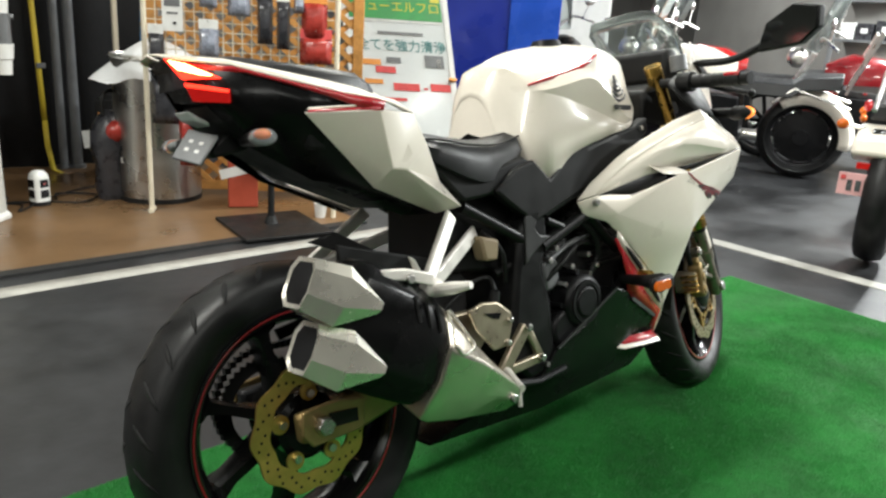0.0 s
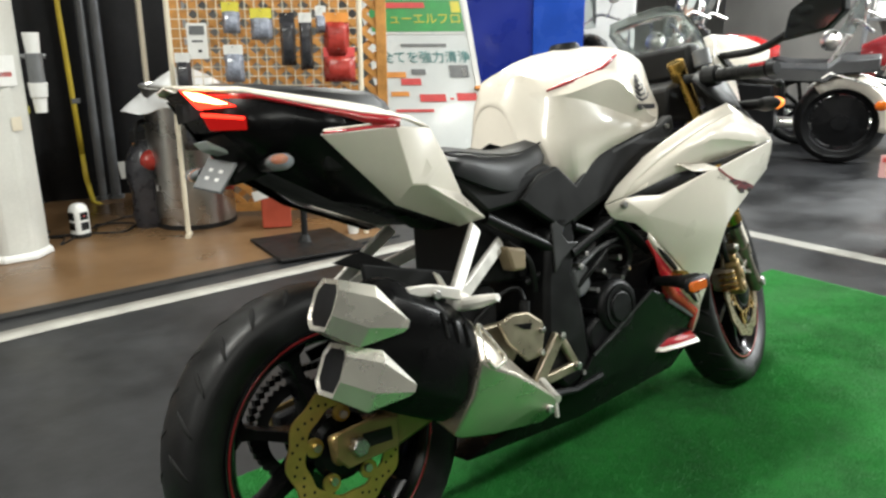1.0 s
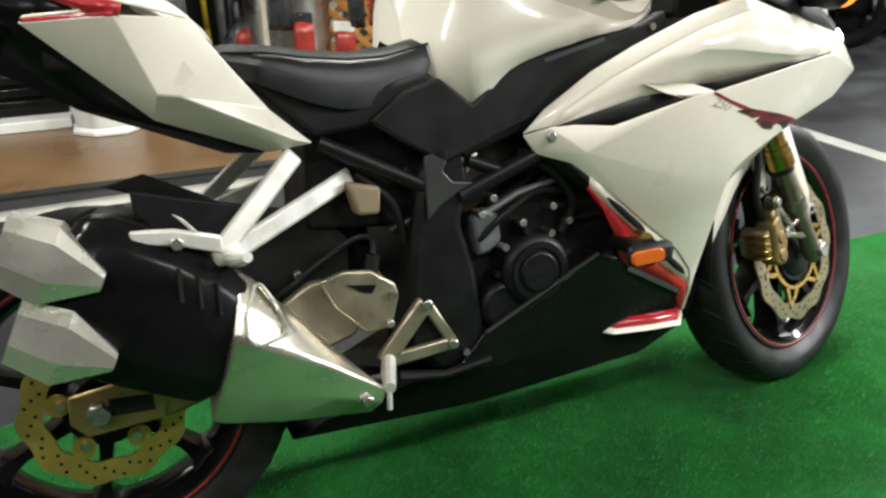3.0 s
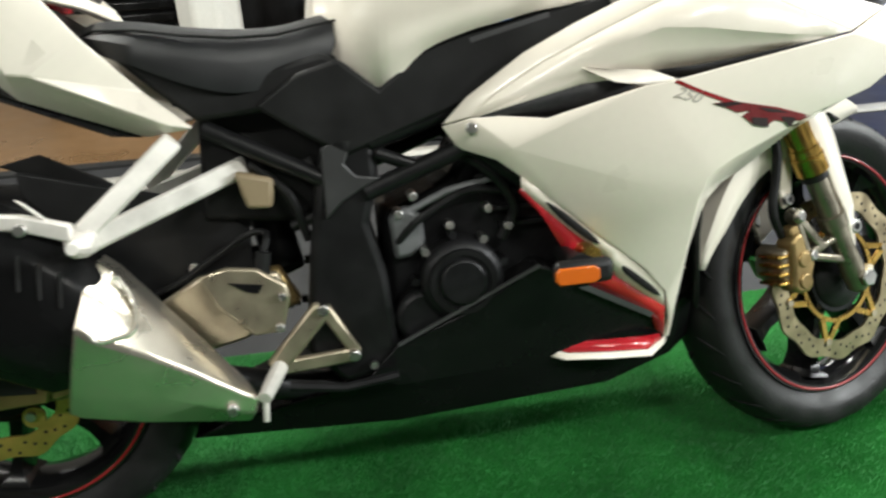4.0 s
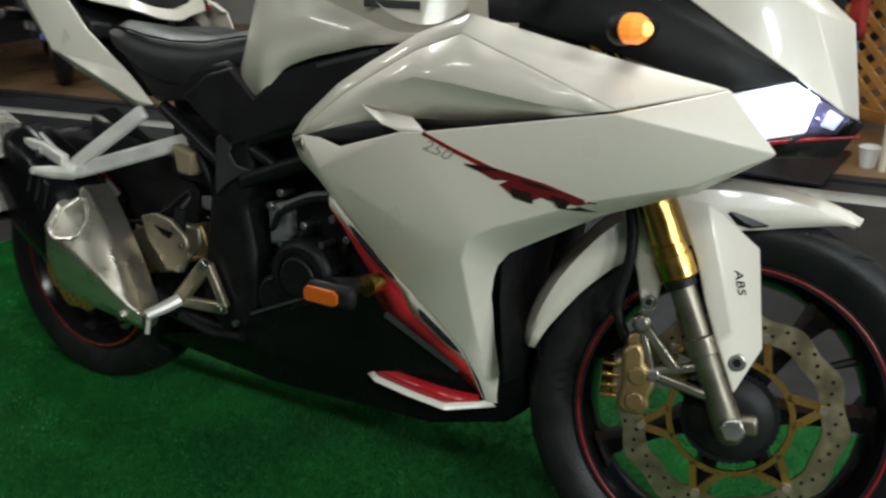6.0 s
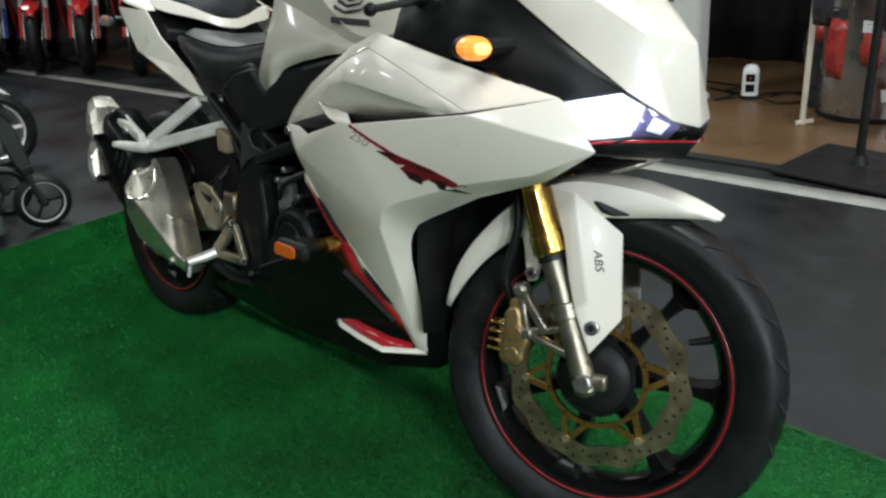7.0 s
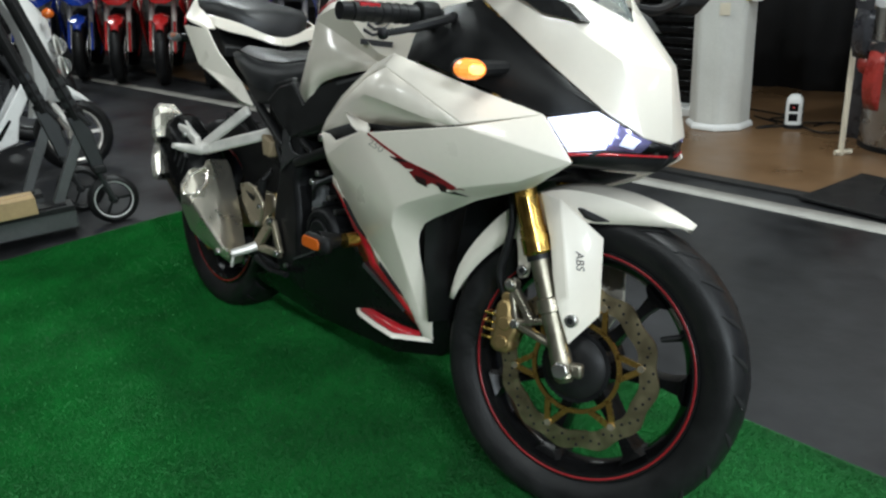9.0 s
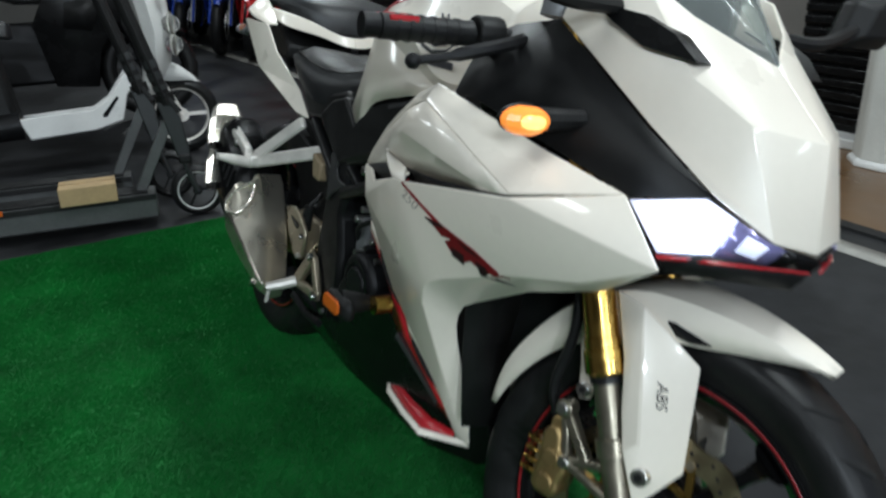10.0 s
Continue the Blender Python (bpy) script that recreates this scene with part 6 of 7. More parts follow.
for s in (-1, 1):
    for k in range(-16, 11):
        c0 = 0.09 * k
        z0, z1 = 0.08, 1.68
        if s > 0:
            p, q = (c0, z0), (c0 + (z1 - z0), z1)
        else:
            p, q = (c0 + (z1 - z0), z0), (c0, z1)
        pts = []
        for u in (0.02, 0.91):
            t = (u - p[0]) / (q[0] - p[0])
            pts.append((u, p[1] + t * (q[1] - p[1])))
        pts = [(u, z) for u, z in pts]
        (ua, za), (ub, zb) = pts
        if za > zb:
            (ua, za), (ub, zb) = (ub, zb), (ua, za)
        if zb <= z0 + 0.02 or za >= z1 - 0.02:
            continue
        if za < z0:
            ua, za = ua + (ub - ua) * (z0 - za) / (zb - za), z0
        if zb > z1:
            ub, zb = ua + (ub - ua) * (z1 - za) / (zb - za), z1
        sub("slat", bar((ua, 0.006 * s, za), (ub, 0.006 * s, zb), 0.028, 0.010), ORANGEW, screen_)


def pack(u, z, w, h, material, label, strip=None, d=0.03):
    ob = thing("hanging_pack", label, "accessory pack", "packs on the rack", m=RACK @ pose(u, -0.03, z))
    rows = []
    for k in range(6):
        q = k / 5
        t = d * math.sin(math.pi * (0.08 + 0.84 * q)) * (0.7 + 0.3 * random.random())
        rows.append([(-w / 2, 0.004, h * (0.5 - q)), (-w * 0.3, -t, h * (0.5 - q)), (0.05 * w, -t * 1.1, h * (0.5 - q)), (w * 0.32, -t * 0.9, h * (0.5 - q)), (w / 2, 0.004, h * (0.5 - q))])
    sub("bag", loft(rows), material, ob, solid=0.002)
    sub("header", box(0, -0.006, h / 2 + 0.02, w, 0.004, 0.045), strip or WHITEP, ob, "printed header card")
    sub("hook", tube([(0, 0.03, h / 2 + 0.03), (0, -0.03, h / 2 + 0.035)], 0.003, 6), STEEL, ob)


PK_RED = mat("red_wrapped_pack", (0.30, 0.030, 0.022), 0.3, 0, 0.4, 20)
PK_DARK = mat("dark_wrapped_pack", (0.03, 0.03, 0.035), 0.3, 0, 0.5, 20)
PK_BLUE = mat("blue_wrapped_pack", (0.06, 0.15, 0.36), 0.35, 0, 0.3, 20)
card = thing("price_card", "white card with a small dark picture hung on the grid", "card", m=RACK @ pose(0.135, -0.02, 0.975))
sub("sheet", box(0, 0, 0, 0.095, 0.004, 0.165), WHITEP, card, bevel=0.001)
sub("picture", box(0, -0.003, 0.05, 0.07, 0.002, 0.04), GREYP, card)
sub("print", box(0, -0.003, 0.0, 0.05, 0.002, 0.010), GREYP, card)
sub("print", box(0.01, -0.003, -0.045, 0.016, 0.002, 0.012), SATIN, card)
for u, z, w, h, mm, lab, st in ((0.44, 1.03, 0.10, 0.10, POUCH, "clear wrapped grey accessory pack", YELLOWINK), (0.56, 0.96, 0.07, 0.20, PK_DARK, "dark wrapped accessory on a card", PK_DARK), (0.645, 0.95, 0.06, 0.22, PK_DARK, "dark wrapped cable set on a card", WHITEP), (0.79, 0.98, 0.12, 0.16, PK_RED, "red and orange wrapped accessory pack", ORANGEINK), (0.80, 0.84, 0.15, 0.12, PK_RED, "bright red boxed accessory", REDINK), (0.72, 1.05, 0.05, 0.08, POUCH, "small clear wrapped part on a hook", WHITEP), (0.46, 0.60, 0.08, 0.24, PK_DARK, "black wrapped riding gloves on a card", PK_RED), (0.63, 0.60, 0.08, 0.24, PK_DARK, "black wrapped riding gloves on a card", PK_RED), (0.545, 0.60, 0.05, 0.22, PK_RED, "red wrapped handle grips on a card", WHITEP), (0.73, 0.56, 0.07, 0.20, PK_RED, "red wrapped brake parts on a card", GREYP), (0.69, 0.40, 0.11, 0.09, PK_BLUE, "blue cloth roll in a bag", PK_BLUE), (0.40, 0.40, 0.10, 0.13, PK_RED, "red packet on the lower hook", WHITEP), (0.09, 0.56, 0.12, 0.20, PK_DARK, "black boxed accessory with small print", PK_DARK), (0.30, 0.85, 0.09, 0.13, POUCH, "clear wrapped small accessory on a card", WHITEP), (0.20, 0.38, 0.10, 0.24, PK_RED, "dark red wrapped part on a hook", PK_DARK), (0.30, 1.06, 0.08, 0.10, POUCH, "clear wrapped small accessory on a card", YELLOWINK), (0.06, 0.80, 0.07, 0.16, PK_DARK, "dark wrapped tool on a hook", WHITEP)):
    pack(u, z, w, h, mm, lab, st)
wm = thing("wrapped_machine", "dark red machine in clear wrapping beside the steel bin", "machine", m=pose(0.735, 2.99, 0.008, 0, 0, 35))
rows = []
for z, w, d in ((0.0, 0.085, 0.075), (0.06, 0.100, 0.085), (0.18, 0.095, 0.080), (0.27, 0.112, 0.095), (0.36, 0.105, 0.090), (0.43, 0.070, 0.060), (0.46, 0.030, 0.030)):
    rows.append([(w * math.cos(a) * (1 + 0.10 * math.sin(3 * a + 20 * z)), d * math.sin(a) * (1 + 0.12 * math.cos(4 * a + 14 * z)), z) for a in [2 * math.pi * j / 18 for j in range(18)]])
sub("wrapping", loft(rows, True), PK_DARK, wm, "glossy dark wrapping", angle=50)
sub("motor_cover", ball(-0.02, -0.055, 0.36, 0.075, 0.055, 0.060, 18, 12), PK_RED, wm, "dark red motor cover")
sub("label_card", box(-0.03, -0.098, 0.22, 0.06, 0.003, 0.035), WHITEP, wm, "pale label")
sub("handle", tube(curve([(-0.06, 0.0, 0.44), (-0.05, 0.0, 0.54), (0.04, 0.0, 0.55), (0.06, 0.0, 0.44)]), 0.011, 10), SATIN, wm)
rb = thing("red_box", "orange red carton with pale printed edge on the floor", "box", m=RACK @ pose(0.42, 0.20, 0.008, 0, 0, 10))
sub("carton", box(0, 0, 0.14, 0.15, 0.12, 0.27), mat("orange_red_carton", (0.36, 0.06, 0.03), 0.5), rb, bevel=0.004)
sub("printed_edge", box(0, -0.061, 0.20, 0.14, 0.002, 0.05).moved(pose(0, 0, 0, 0, -14, 0)), WHITEP, rb)

st = thing("stand", "black display stand with flat square base plate and pole", "stand", m=pose(1.165, 2.075, 0.008, 0, 0, -8))
sub("base_plate", box(0, 0, 0.008, 0.43, 0.44, 0.014).moved(pose(0, 0, 0, 0, 0, 0)), SATIN, st, bevel=0.003)
sub("pole", tube([(0.0, 0.03, 0.01), (0.0, 0.03, 0.62)], 0.016, 14), SATIN, st)
sub("collar", tube([(0.0, 0.03, 0.014), (0.0, 0.03, 0.05)], [0.035, 0.02], 14), SATIN, st)
cupf = thing("paper_cup", "white paper cup standing on the stand base", "cup", m=pose(1.47, 2.13, 0.008))
sub("wall", tube([(0, 0, 0), (0, 0, 0.075)], [0.026, 0.036], 20), WHITEP, cupf)
sub("lip", lathe([(0.035, -0.002), (0.038, 0), (0.035, 0.003)], 20).moved(Matrix.Translation((0, 0, 0.075)) @ pose(0, 0, 0, 90, 0, 0)), WHITEP, cupf)

# leaning whiteboard sign
SB, SU, SBACK = Vector((2.35, 2.75, 0)), Vector((0.78, -0.63, 0)).normalized(), Vector((0.63, 0.78, 0)).normalized()


def board(u, v, out_=0.0):
    """A point of the sign: u across (0..1), v up (0..1), out_ metres proud."""
    p = SB + SU * (-0.165 + 0.645 * u - 0.20 * (v - 0.2)) + SBACK * (0.28 * v) + Vector((0, 0, 0.08 + 1.16 * v))
    return p - SBACK * out_


def on_board(u0, u1, v0, v1, o, th=0.002):
    q = [board(u0, v0, o), board(u1, v0, o), board(u1, v1, o), board(u0, v1, o)]
    w = [p - SBACK * th for p in q]
    return loft([q, w], True)


sign = thing("sign_board", "white leaning sign board with green heading and handwritten prices", "sign")
sub("panel", on_board(0, 1, 0, 1, -0.012, 0.012), BOARD, sign)
for u0, u1, v0, v1 in ((-0.03, 0.02, -0.02, 1.02), (0.98, 1.03, -0.02, 1.02), (0.02, 0.98, -0.02, 0.02), (0.02, 0.98, 0.98, 1.02)):
    sub("sign_frame", on_board(u0, u1, v0, v1, -0.014, 0.026), WHITEP, sign, "white sign edge")
sub("heading_panel", on_board(0.04, 0.96, 0.80, 0.97, 0.001), GREENINK, sign, "green heading panel")
sub("heading_strip", on_board(0.10, 0.60, 0.925, 0.955, 0.004), REDINK, sign)
sub("heading_mark", on_board(0.86, 0.95, 0.90, 0.96, 0.004), YELLOWINK, sign)
for u0, u1, v0, v1, mm in ((0.05, 0.30, 0.787, 0.797, WHITEP), (0.35, 0.62, 0.787, 0.797, WHITEP), (0.66, 0.95, 0.787, 0.797, WHITEP), (0.30, 0.75, 0.72, 0.735, GREYP), (0.10, 0.30, 0.555, 0.585, ORANGEINK), (0.24, 0.44, 0.515, 0.55, REDINK), (0.12, 0.30, 0.455, 0.48, ORANGEINK), (0.74, 0.93, 0.555, 0.62, GREYP), (0.36, 0.50, 0.57, 0.60, GREYP), (0.40, 0.66, 0.425, 0.465, REDINK), (0.70, 0.74, 0.435, 0.445, REDINK), (0.77, 0.97, 0.43, 0.47, REDINK), (0.14, 0.52, 0.37, 0.385, REDINK), (0.86, 0.90, 0.56, 0.60, WHITEP)):
    sub("printed_bar", on_board(u0, u1, v0, v1, 0.004), mm, sign)
for u in (0.06, 0.94):
    sub("foot", loft([[board(u - 0.03, 0, -0.012), board(u + 0.03, 0, -0.012), board(u + 0.03, 0, 0.014), board(u - 0.03, 0, 0.014)], [Vector((q.x, q.y, 0.001)) for q in (board(u - 0.03, 0, -0.012), board(u + 0.03, 0, -0.012), board(u + 0.03, 0, 0.014), board(u - 0.03, 0, 0.014))]], True), WHITEP, sign, "short white foot")
sub("clip_mark", ball(*board(1.0, 0.50, 0.02), 0.035, 0.02, 0.014), ORANGEINK, sign, "orange clip")


def words(body, u, v, size, material, name):
    cu = bpy.data.curves.new(name, "FONT")
    cu.body, cu.size, cu.extrude = body, size, 0.001
    tmp = bpy.data.objects.new(name, cu)
    scene.collection.objects.link(tmp)
    bpy.context.view_layer.update()
    me = bpy.data.meshes.new_from_object(tmp.evaluated_get(bpy.context.evaluated_depsgraph_get()))
    bpy.data.objects.remove(tmp)
    ex = (board(1, v) - board(0, v)).normalized()
    ey = (board(u, 1) - board(u, 0)).normalized()
    ez = ex.cross(ey)
    m = Matrix((ex, ey, ez)).transposed().to_4x4()
    m.translation = board(u, v, 0.006)
    me.transform(m)
    me.materials.append(material)
    ob = new(name, me)
    ob.parent = sign


words("フューエルフロ", 0.10, 0.845, 0.078, YELLOWINK, "heading_text")
words("全てを強力清浄", 0.08, 0.640, 0.082, TEALINK, "handwritten_text")

# blue clad pier behind the sign
pier = thing("pier", "blue sheeted pier with a lighter glossy side", "pier", m=pose(4.15, 3.55, 0, 0, 0, -39))
sub("core", box(0, 0.25, 1.5, 1.0, 0.5, 3.0), BLUEP, pier, bevel=0.01)
sub("sheet", box(0.28, -0.012, 1.5, 0.42, 0.02, 2.98), mat("bright_blue_sheet", (0.02, 0.09, 0.55), 0.25, 0, 0.2, 3, coat=0.5), pier, "brighter blue sheet", bevel=0.004)

tv = thing("small_vehicle_tail", "dark moped tail with orange lamp and white plate, behind the bin", "moped", m=pose(0.86, 3.45, 0.008, 0, 0, -25))
small_bits = [("body", box(0.06, 0.10, 0.36, 0.20, 0.30, 0.20), SATIN), ("tail_lamp", box(0.02, -0.06, 0.375, 0.09, 0.02, 0.035), ORANGEINK), ("number_plate", box(0, -0.075, 0.25, 0.17, 0.004, 0.10).moved(pose(0, 0, 0, 0, -6, 0)), WHITEP), ("plate_bar", box(-0.045, -0.079, 0.25, 0.03, 0.003, 0.05), TEALINK), ("plate_bar", box(0.015, -0.079, 0.25, 0.05, 0.003, 0.05), GREYLOGO)]
for nm, g, mm in small_bits:
    sub(nm, g, mm, tv, bevel=0.002)
sub("tyre", lathe([(0.10, -0.03), (0.16, -0.04), (0.19, 0), (0.16, 0.04), (0.10, 0.03)], 32, True).moved(Matrix.Translation((0.06, 0.16, 0.19)) @ pose(0, 0, 0, 0, 0, 90)), RUBBER, tv)

# dark back of the corner: cloth, pipes, strap, shelf, tyre
back = thing("backdrop_curtain", "dark maroon black cloth hung across the corner", "curtain")
rows = []
for k in range(40):
    x = -1.2 + 2.6 * k / 39
    y = 3.95 + 0.025 * math.sin(k * 1.3) + 0.01 * math.sin(k * 3.1)
    rows.append([(x, y, 0.01), (x, y + 0.005, 1.2), (x, y, 2.4)])
sub("cloth", loft(rows), CLOTH, back, solid=0.004, angle=60)
for x, r in ((0.74, 0.024), (0.82, 0.030)):
    pp = thing("pipe", "grey metal pipe standing against the dark cloth", "pipe", "grey pipes", m=pose(x, 3.85, 0.008))
    sub("tube", tube([(0, 0, 0), (0, 0, 2.4)], r, 14), GREYP, pp)
    sub("flange", tube([(0, 0, 0), (0, 0, 0.02)], r * 1.6, 14), GREYP, pp)
sp = thing("strap", "yellow strap hanging against dark cloth", "strap")
sub("band", loft([[(0.61 + 0.03 * (1.2 - z), 3.86, z), (0.64 + 0.03 * (1.2 - z), 3.86, z)] for z in (0.30, 0.62, 0.8, 1.0, 1.3, 1.8, 2.4)]), YELLOW, sp, solid=0.003)
sub("tail", loft([[(0.637, 3.86, 0.30), (0.667, 3.86, 0.30)], [(0.64, 3.85, 0.15), (0.67, 3.85, 0.15)], [(0.65, 3.80, 0.012), (0.68, 3.80, 0.012)], [(0.66, 3.70, 0.012), (0.69, 3.70, 0.012)]]), YELLOW, sp, solid=0.003)
sub("buckle", box(0.655, 3.855, 0.62, 0.05, 0.012, 0.03), GREYP, sp, bevel=0.003)
pl = thing("pole", "blue taped pole leaning by the rack", "pole", m=pose(1.02, 3.3, 0.008, -3, 3, 0))
sub("rod", tube([(0, 0, 0), (0, 0, 1.9)], 0.016, 10), BLUEST, pl)
for z in (0.75, 0.88, 1.02):
    sub("tape_band", tube([(0, 0, z), (0, 0, z + 0.02)], 0.0175, 10), SATIN, pl)
sd = thing("bare_post", "thin weathered white post beside dark cloth", "post", m=pose(0.93, 3.4, 0.008))
sub("rod", box(0, 0, 0.95, 0.025, 0.025, 1.9), CREAM, sd, bevel=0.002)
sub("foot", box(0, 0, 0.01, 0.09, 0.09, 0.02), CREAM, sd, bevel=0.002)
slab("wall_partition", -6.0, 1.8, 4.9, 5.0, 0, 3.0, WALL, "dark shop partition wall")
sh_ = thing("shelf_rack", "dark ribbed storage rack beside the column with white base", "rack", m=pose(-0.40, 3.12, 0.008))
sub("carcass", box(0, 0.06, 0.40, 0.50, 0.26, 0.74), SATIN, sh_, bevel=0.006)
sub("base", box(0, 0, 0.025, 0.52, 0.40, 0.05), WHITEP, sh_, bevel=0.006)
for k in range(11):
    sub("drawer_front", box(0, -0.085, 0.11 + 0.06 * k, 0.47, 0.035, 0.042), BLACK, sh_, bevel=0.008)
sub("side_post", box(0.27, -0.07, 0.5, 0.022, 0.022, 1.0), WHITEP, sh_, bevel=0.003)


def loose_tyre(x, y, rz, r, w, lab):
    ob = thing("tyre", lab, "tyre", "spare tyres", m=pose(x, y, r + 0.008, 0, 0, rz))
    prof = [(r * 0.62, -w * 0.7), (r * 0.72, -w), (r * 0.9, -w * 0.95), (r, -w * 0.5), (r * 1.0, w * 0.5), (r * 0.9, w * 0.95), (r * 0.72, w), (r * 0.62, w * 0.7), (r * 0.66, w * 0.6), (r * 0.9, w * 0.4), (r * 0.9, -w * 0.4), (r * 0.66, -w * 0.6)]
    sub("carcass", lathe(prof, 48, True), RUBBER, ob, angle=50)
    for s in (-1, 1):
        sub("bead", lathe([(r * 0.62, s * w * 0.7), (r * 0.64, s * w * 0.85), (r * 0.66, s * w * 0.7)], 48).moved(Matrix.Identity(4)), SATIN, ob)


loose_tyre(-0.28, 4.45, -25, 0.33, 0.09, "large black car tyre standing on brown floor")
loose_tyre(-0.95, 4.55, -15, 0.31, 0.09, "black spare tyre standing by the partition")
for k, (x, y) in enumerate(((0.25, 4.6), (0.6, 4.65), (1.0, 4.6))):
    bx = thing("dark_crate", "dark grey plastic crate stacked at the back", "crate", "dark crates", m=pose(x, y, 0.008, 0, 0, 6 * k - 6))
    sub("body", box(0, 0, 0.20, 0.32, 0.32, 0.40), GREYP, bx, bevel=0.01)
    sub("lid", box(0, 0, 0.415, 0.34, 0.34, 0.03), SATIN, bx, bevel=0.006)

# ---- other vehicles in the hall ----
def small_wheel(parent, cx, cz, r, w, rim=GREYP, lab="", spokes=5):
    at = Matrix.Translation((cx, 0, cz))
    prof = [(r * 0.70, -w * 0.6), (r * 0.80, -w), (r * 0.93, -w * 0.8), (r, 0), (r * 0.93, w * 0.8), (r * 0.80, w), (r * 0.70, w * 0.6)]
    wh = sub("wheel", lathe(prof, 40, True).moved(at), RUBBER, parent, lab or "black tyre", angle=60)
    sub("rim", lathe([(r * 0.71, -w * 0.62), (r * 0.66, -w * 0.5), (r * 0.66, w * 0.5), (r * 0.71, w * 0.62)], 40, True).moved(at), rim, wh)
    sub("hub", disc(cx, -w * 0.7, w * 0.7, cz, r * 0.18, 16), rim, wh)
    for k in range(spokes):
        a = 2 * math.pi * k / spokes
        sub("spoke", bar((cx, 0, cz), (cx + r * 0.68 * math.cos(a), 0, cz + r * 0.68 * math.sin(a)), r * 0.09, w * 0.5), rim, wh)
    return wh


def street_bike(paint, label, m, second=None, shine=STEEL):
    """A faired motorcycle, nose at +x, origin on the ground under the front wheel."""
    b = thing("parked_motorcycle", label, "motorcycle", "row of parked motorcycles", m=m @ pose(0, 0, 0, -8, 0, 0))
    small_wheel(b, 0, 0.30, 0.30, 0.055, BLACK)
    small_wheel(b, -1.36, 0.31, 0.31, 0.075, BLACK)
    rows = []
    for k in range(13):
        a = radians(40 + 120 * k / 12)
        w = 0.06 if 1 < k < 12 else 0.03
        rows.append([((0.325 + q) * math.cos(a), y, 0.30 + (0.325 + q) * math.sin(a)) for y, q in ((-w, -0.05), (-w, -0.01), (0, 0.01), (w, -0.01), (w, -0.05))])
    sub("mudguard", loft(rows), paint, b, solid=0.004)
    for s in (-1, 1):
        sub("fork_leg", tube([(0.0, s * 0.095, 0.30), (-0.24, s * 0.095, 0.86)], 0.024, 12), SILVER if shine == STEEL else shine, b)
        sub("leg_cover", prism([(0.03, 0.30), (-0.06, 0.56), (-0.11, 0.55), (-0.05, 0.28)], s * 0.09, s * 0.115), paint, b, bevel=0.006)
        sub("brake_disc", ring_plate(wave(0.14, 0.003, 8, 64), wave(0.105, 0, 1, 64), s * 0.066, s * 0.070).moved(Matrix.Translation((0, 0, 0.30))), shine, b)
        sub("side_fairing", shell([(0.05, s * 0.15, 0.72), (-0.10, s * 0.20, 0.88), (-0.50, s * 0.22, 0.82), (-0.62, s * 0.19, 0.60), (-0.55, s * 0.15, 0.24), (-0.32, s * 0.14, 0.22), (-0.26, s * 0.19, 0.45), (-0.12, s * 0.19, 0.62)], [(0, 1, 2, 7), (7, 2, 3, 6), (6, 3, 4, 5)]), paint, b, solid=0.006, bevel=0.004)
        sub("fairing_inset", shell([(-0.20, s * 0.215, 0.74), (-0.42, s * 0.225, 0.72), (-0.45, s * 0.215, 0.58), (-0.30, s * 0.205, 0.55)], [(0, 1, 2, 3)]), second or SATIN, b, solid=0.006)
        sub("headlamp", shell([(0.09, s * 0.03, 0.78), (0.02, s * 0.14, 0.86), (-0.02, s * 0.14, 0.82), (0.06, s * 0.04, 0.72)], [(0, 1, 2, 3)]), CLEAR, b, solid=0.008)
        sub("handlebar", tube([(-0.22, s * 0.10, 0.92), (-0.30, s * 0.36, 0.88)], 0.015, 10), SATIN, b)
        mr = sub("mirror", ball(-0.10, s * 0.36, 1.12, 0.025, 0.075, 0.045), SATIN, b)
        sub("mirror_stalk", tube([(-0.06, s * 0.13, 1.0), (-0.10, s * 0.30, 1.10)], 0.010, 8), SATIN, b)
    rows = [[(0.13, 0.0 + y * 0.05, 0.74 + q * 0.03) for y, q in ((-1, -1), (-0.6, 1), (0.6, 1), (1, -1))], [(0.05, y * 0.15, 0.83 + q * 0.06) for y, q in ((-1, -1), (-0.6, 1), (0.6, 1), (1, -1))], [(-0.12, y * 0.20, 0.92 + q * 0.09) for y, q in ((-1, -1), (-0.6, 1), (0.6, 1), (1, -1))], [(-0.25, y * 0.19, 0.96 + q * 0.07) for y, q in ((-1, -1), (-0.6, 1), (0.6, 1), (1, -1))]]
    sub("nose_cowl", loft(rows, True), paint, b, bevel=0.01)
    sub("nose_stripe", shell([(0.125, -0.02, 0.775), (0.125, 0.02, 0.775), (-0.11, 0.07, 1.02), (-0.11, -0.07, 1.02)], [(0, 1, 2, 3)]), second or WHITE, b, solid=0.008)
    sub("windscreen", loft([[(-0.06 - 0.10 * u * u, 0.14 * u, 0.98 - 0.03 * u * u) for u in (-1, -0.5, 0, 0.5, 1)], [(-0.26 - 0.08 * u * u, 0.12 * u, 1.14 - 0.04 * u * u) for u in (-1, -0.5, 0, 0.5, 1)]]), SCREEN, b, solid=0.003)
    sub("fuel_tank", loft([[(x, y * w, 0.84 + q * h) for y, q in ((-1, -0.6), (-0.95, 0.4), (-0.5, 1), (0.5, 1), (0.95, 0.4), (1, -0.6))] for x, w, h in ((-0.40, 0.12, 0.10), (-0.55, 0.16, 0.16), (-0.72, 0.15, 0.15), (-0.86, 0.09, 0.06))], True), paint, b, angle=50)
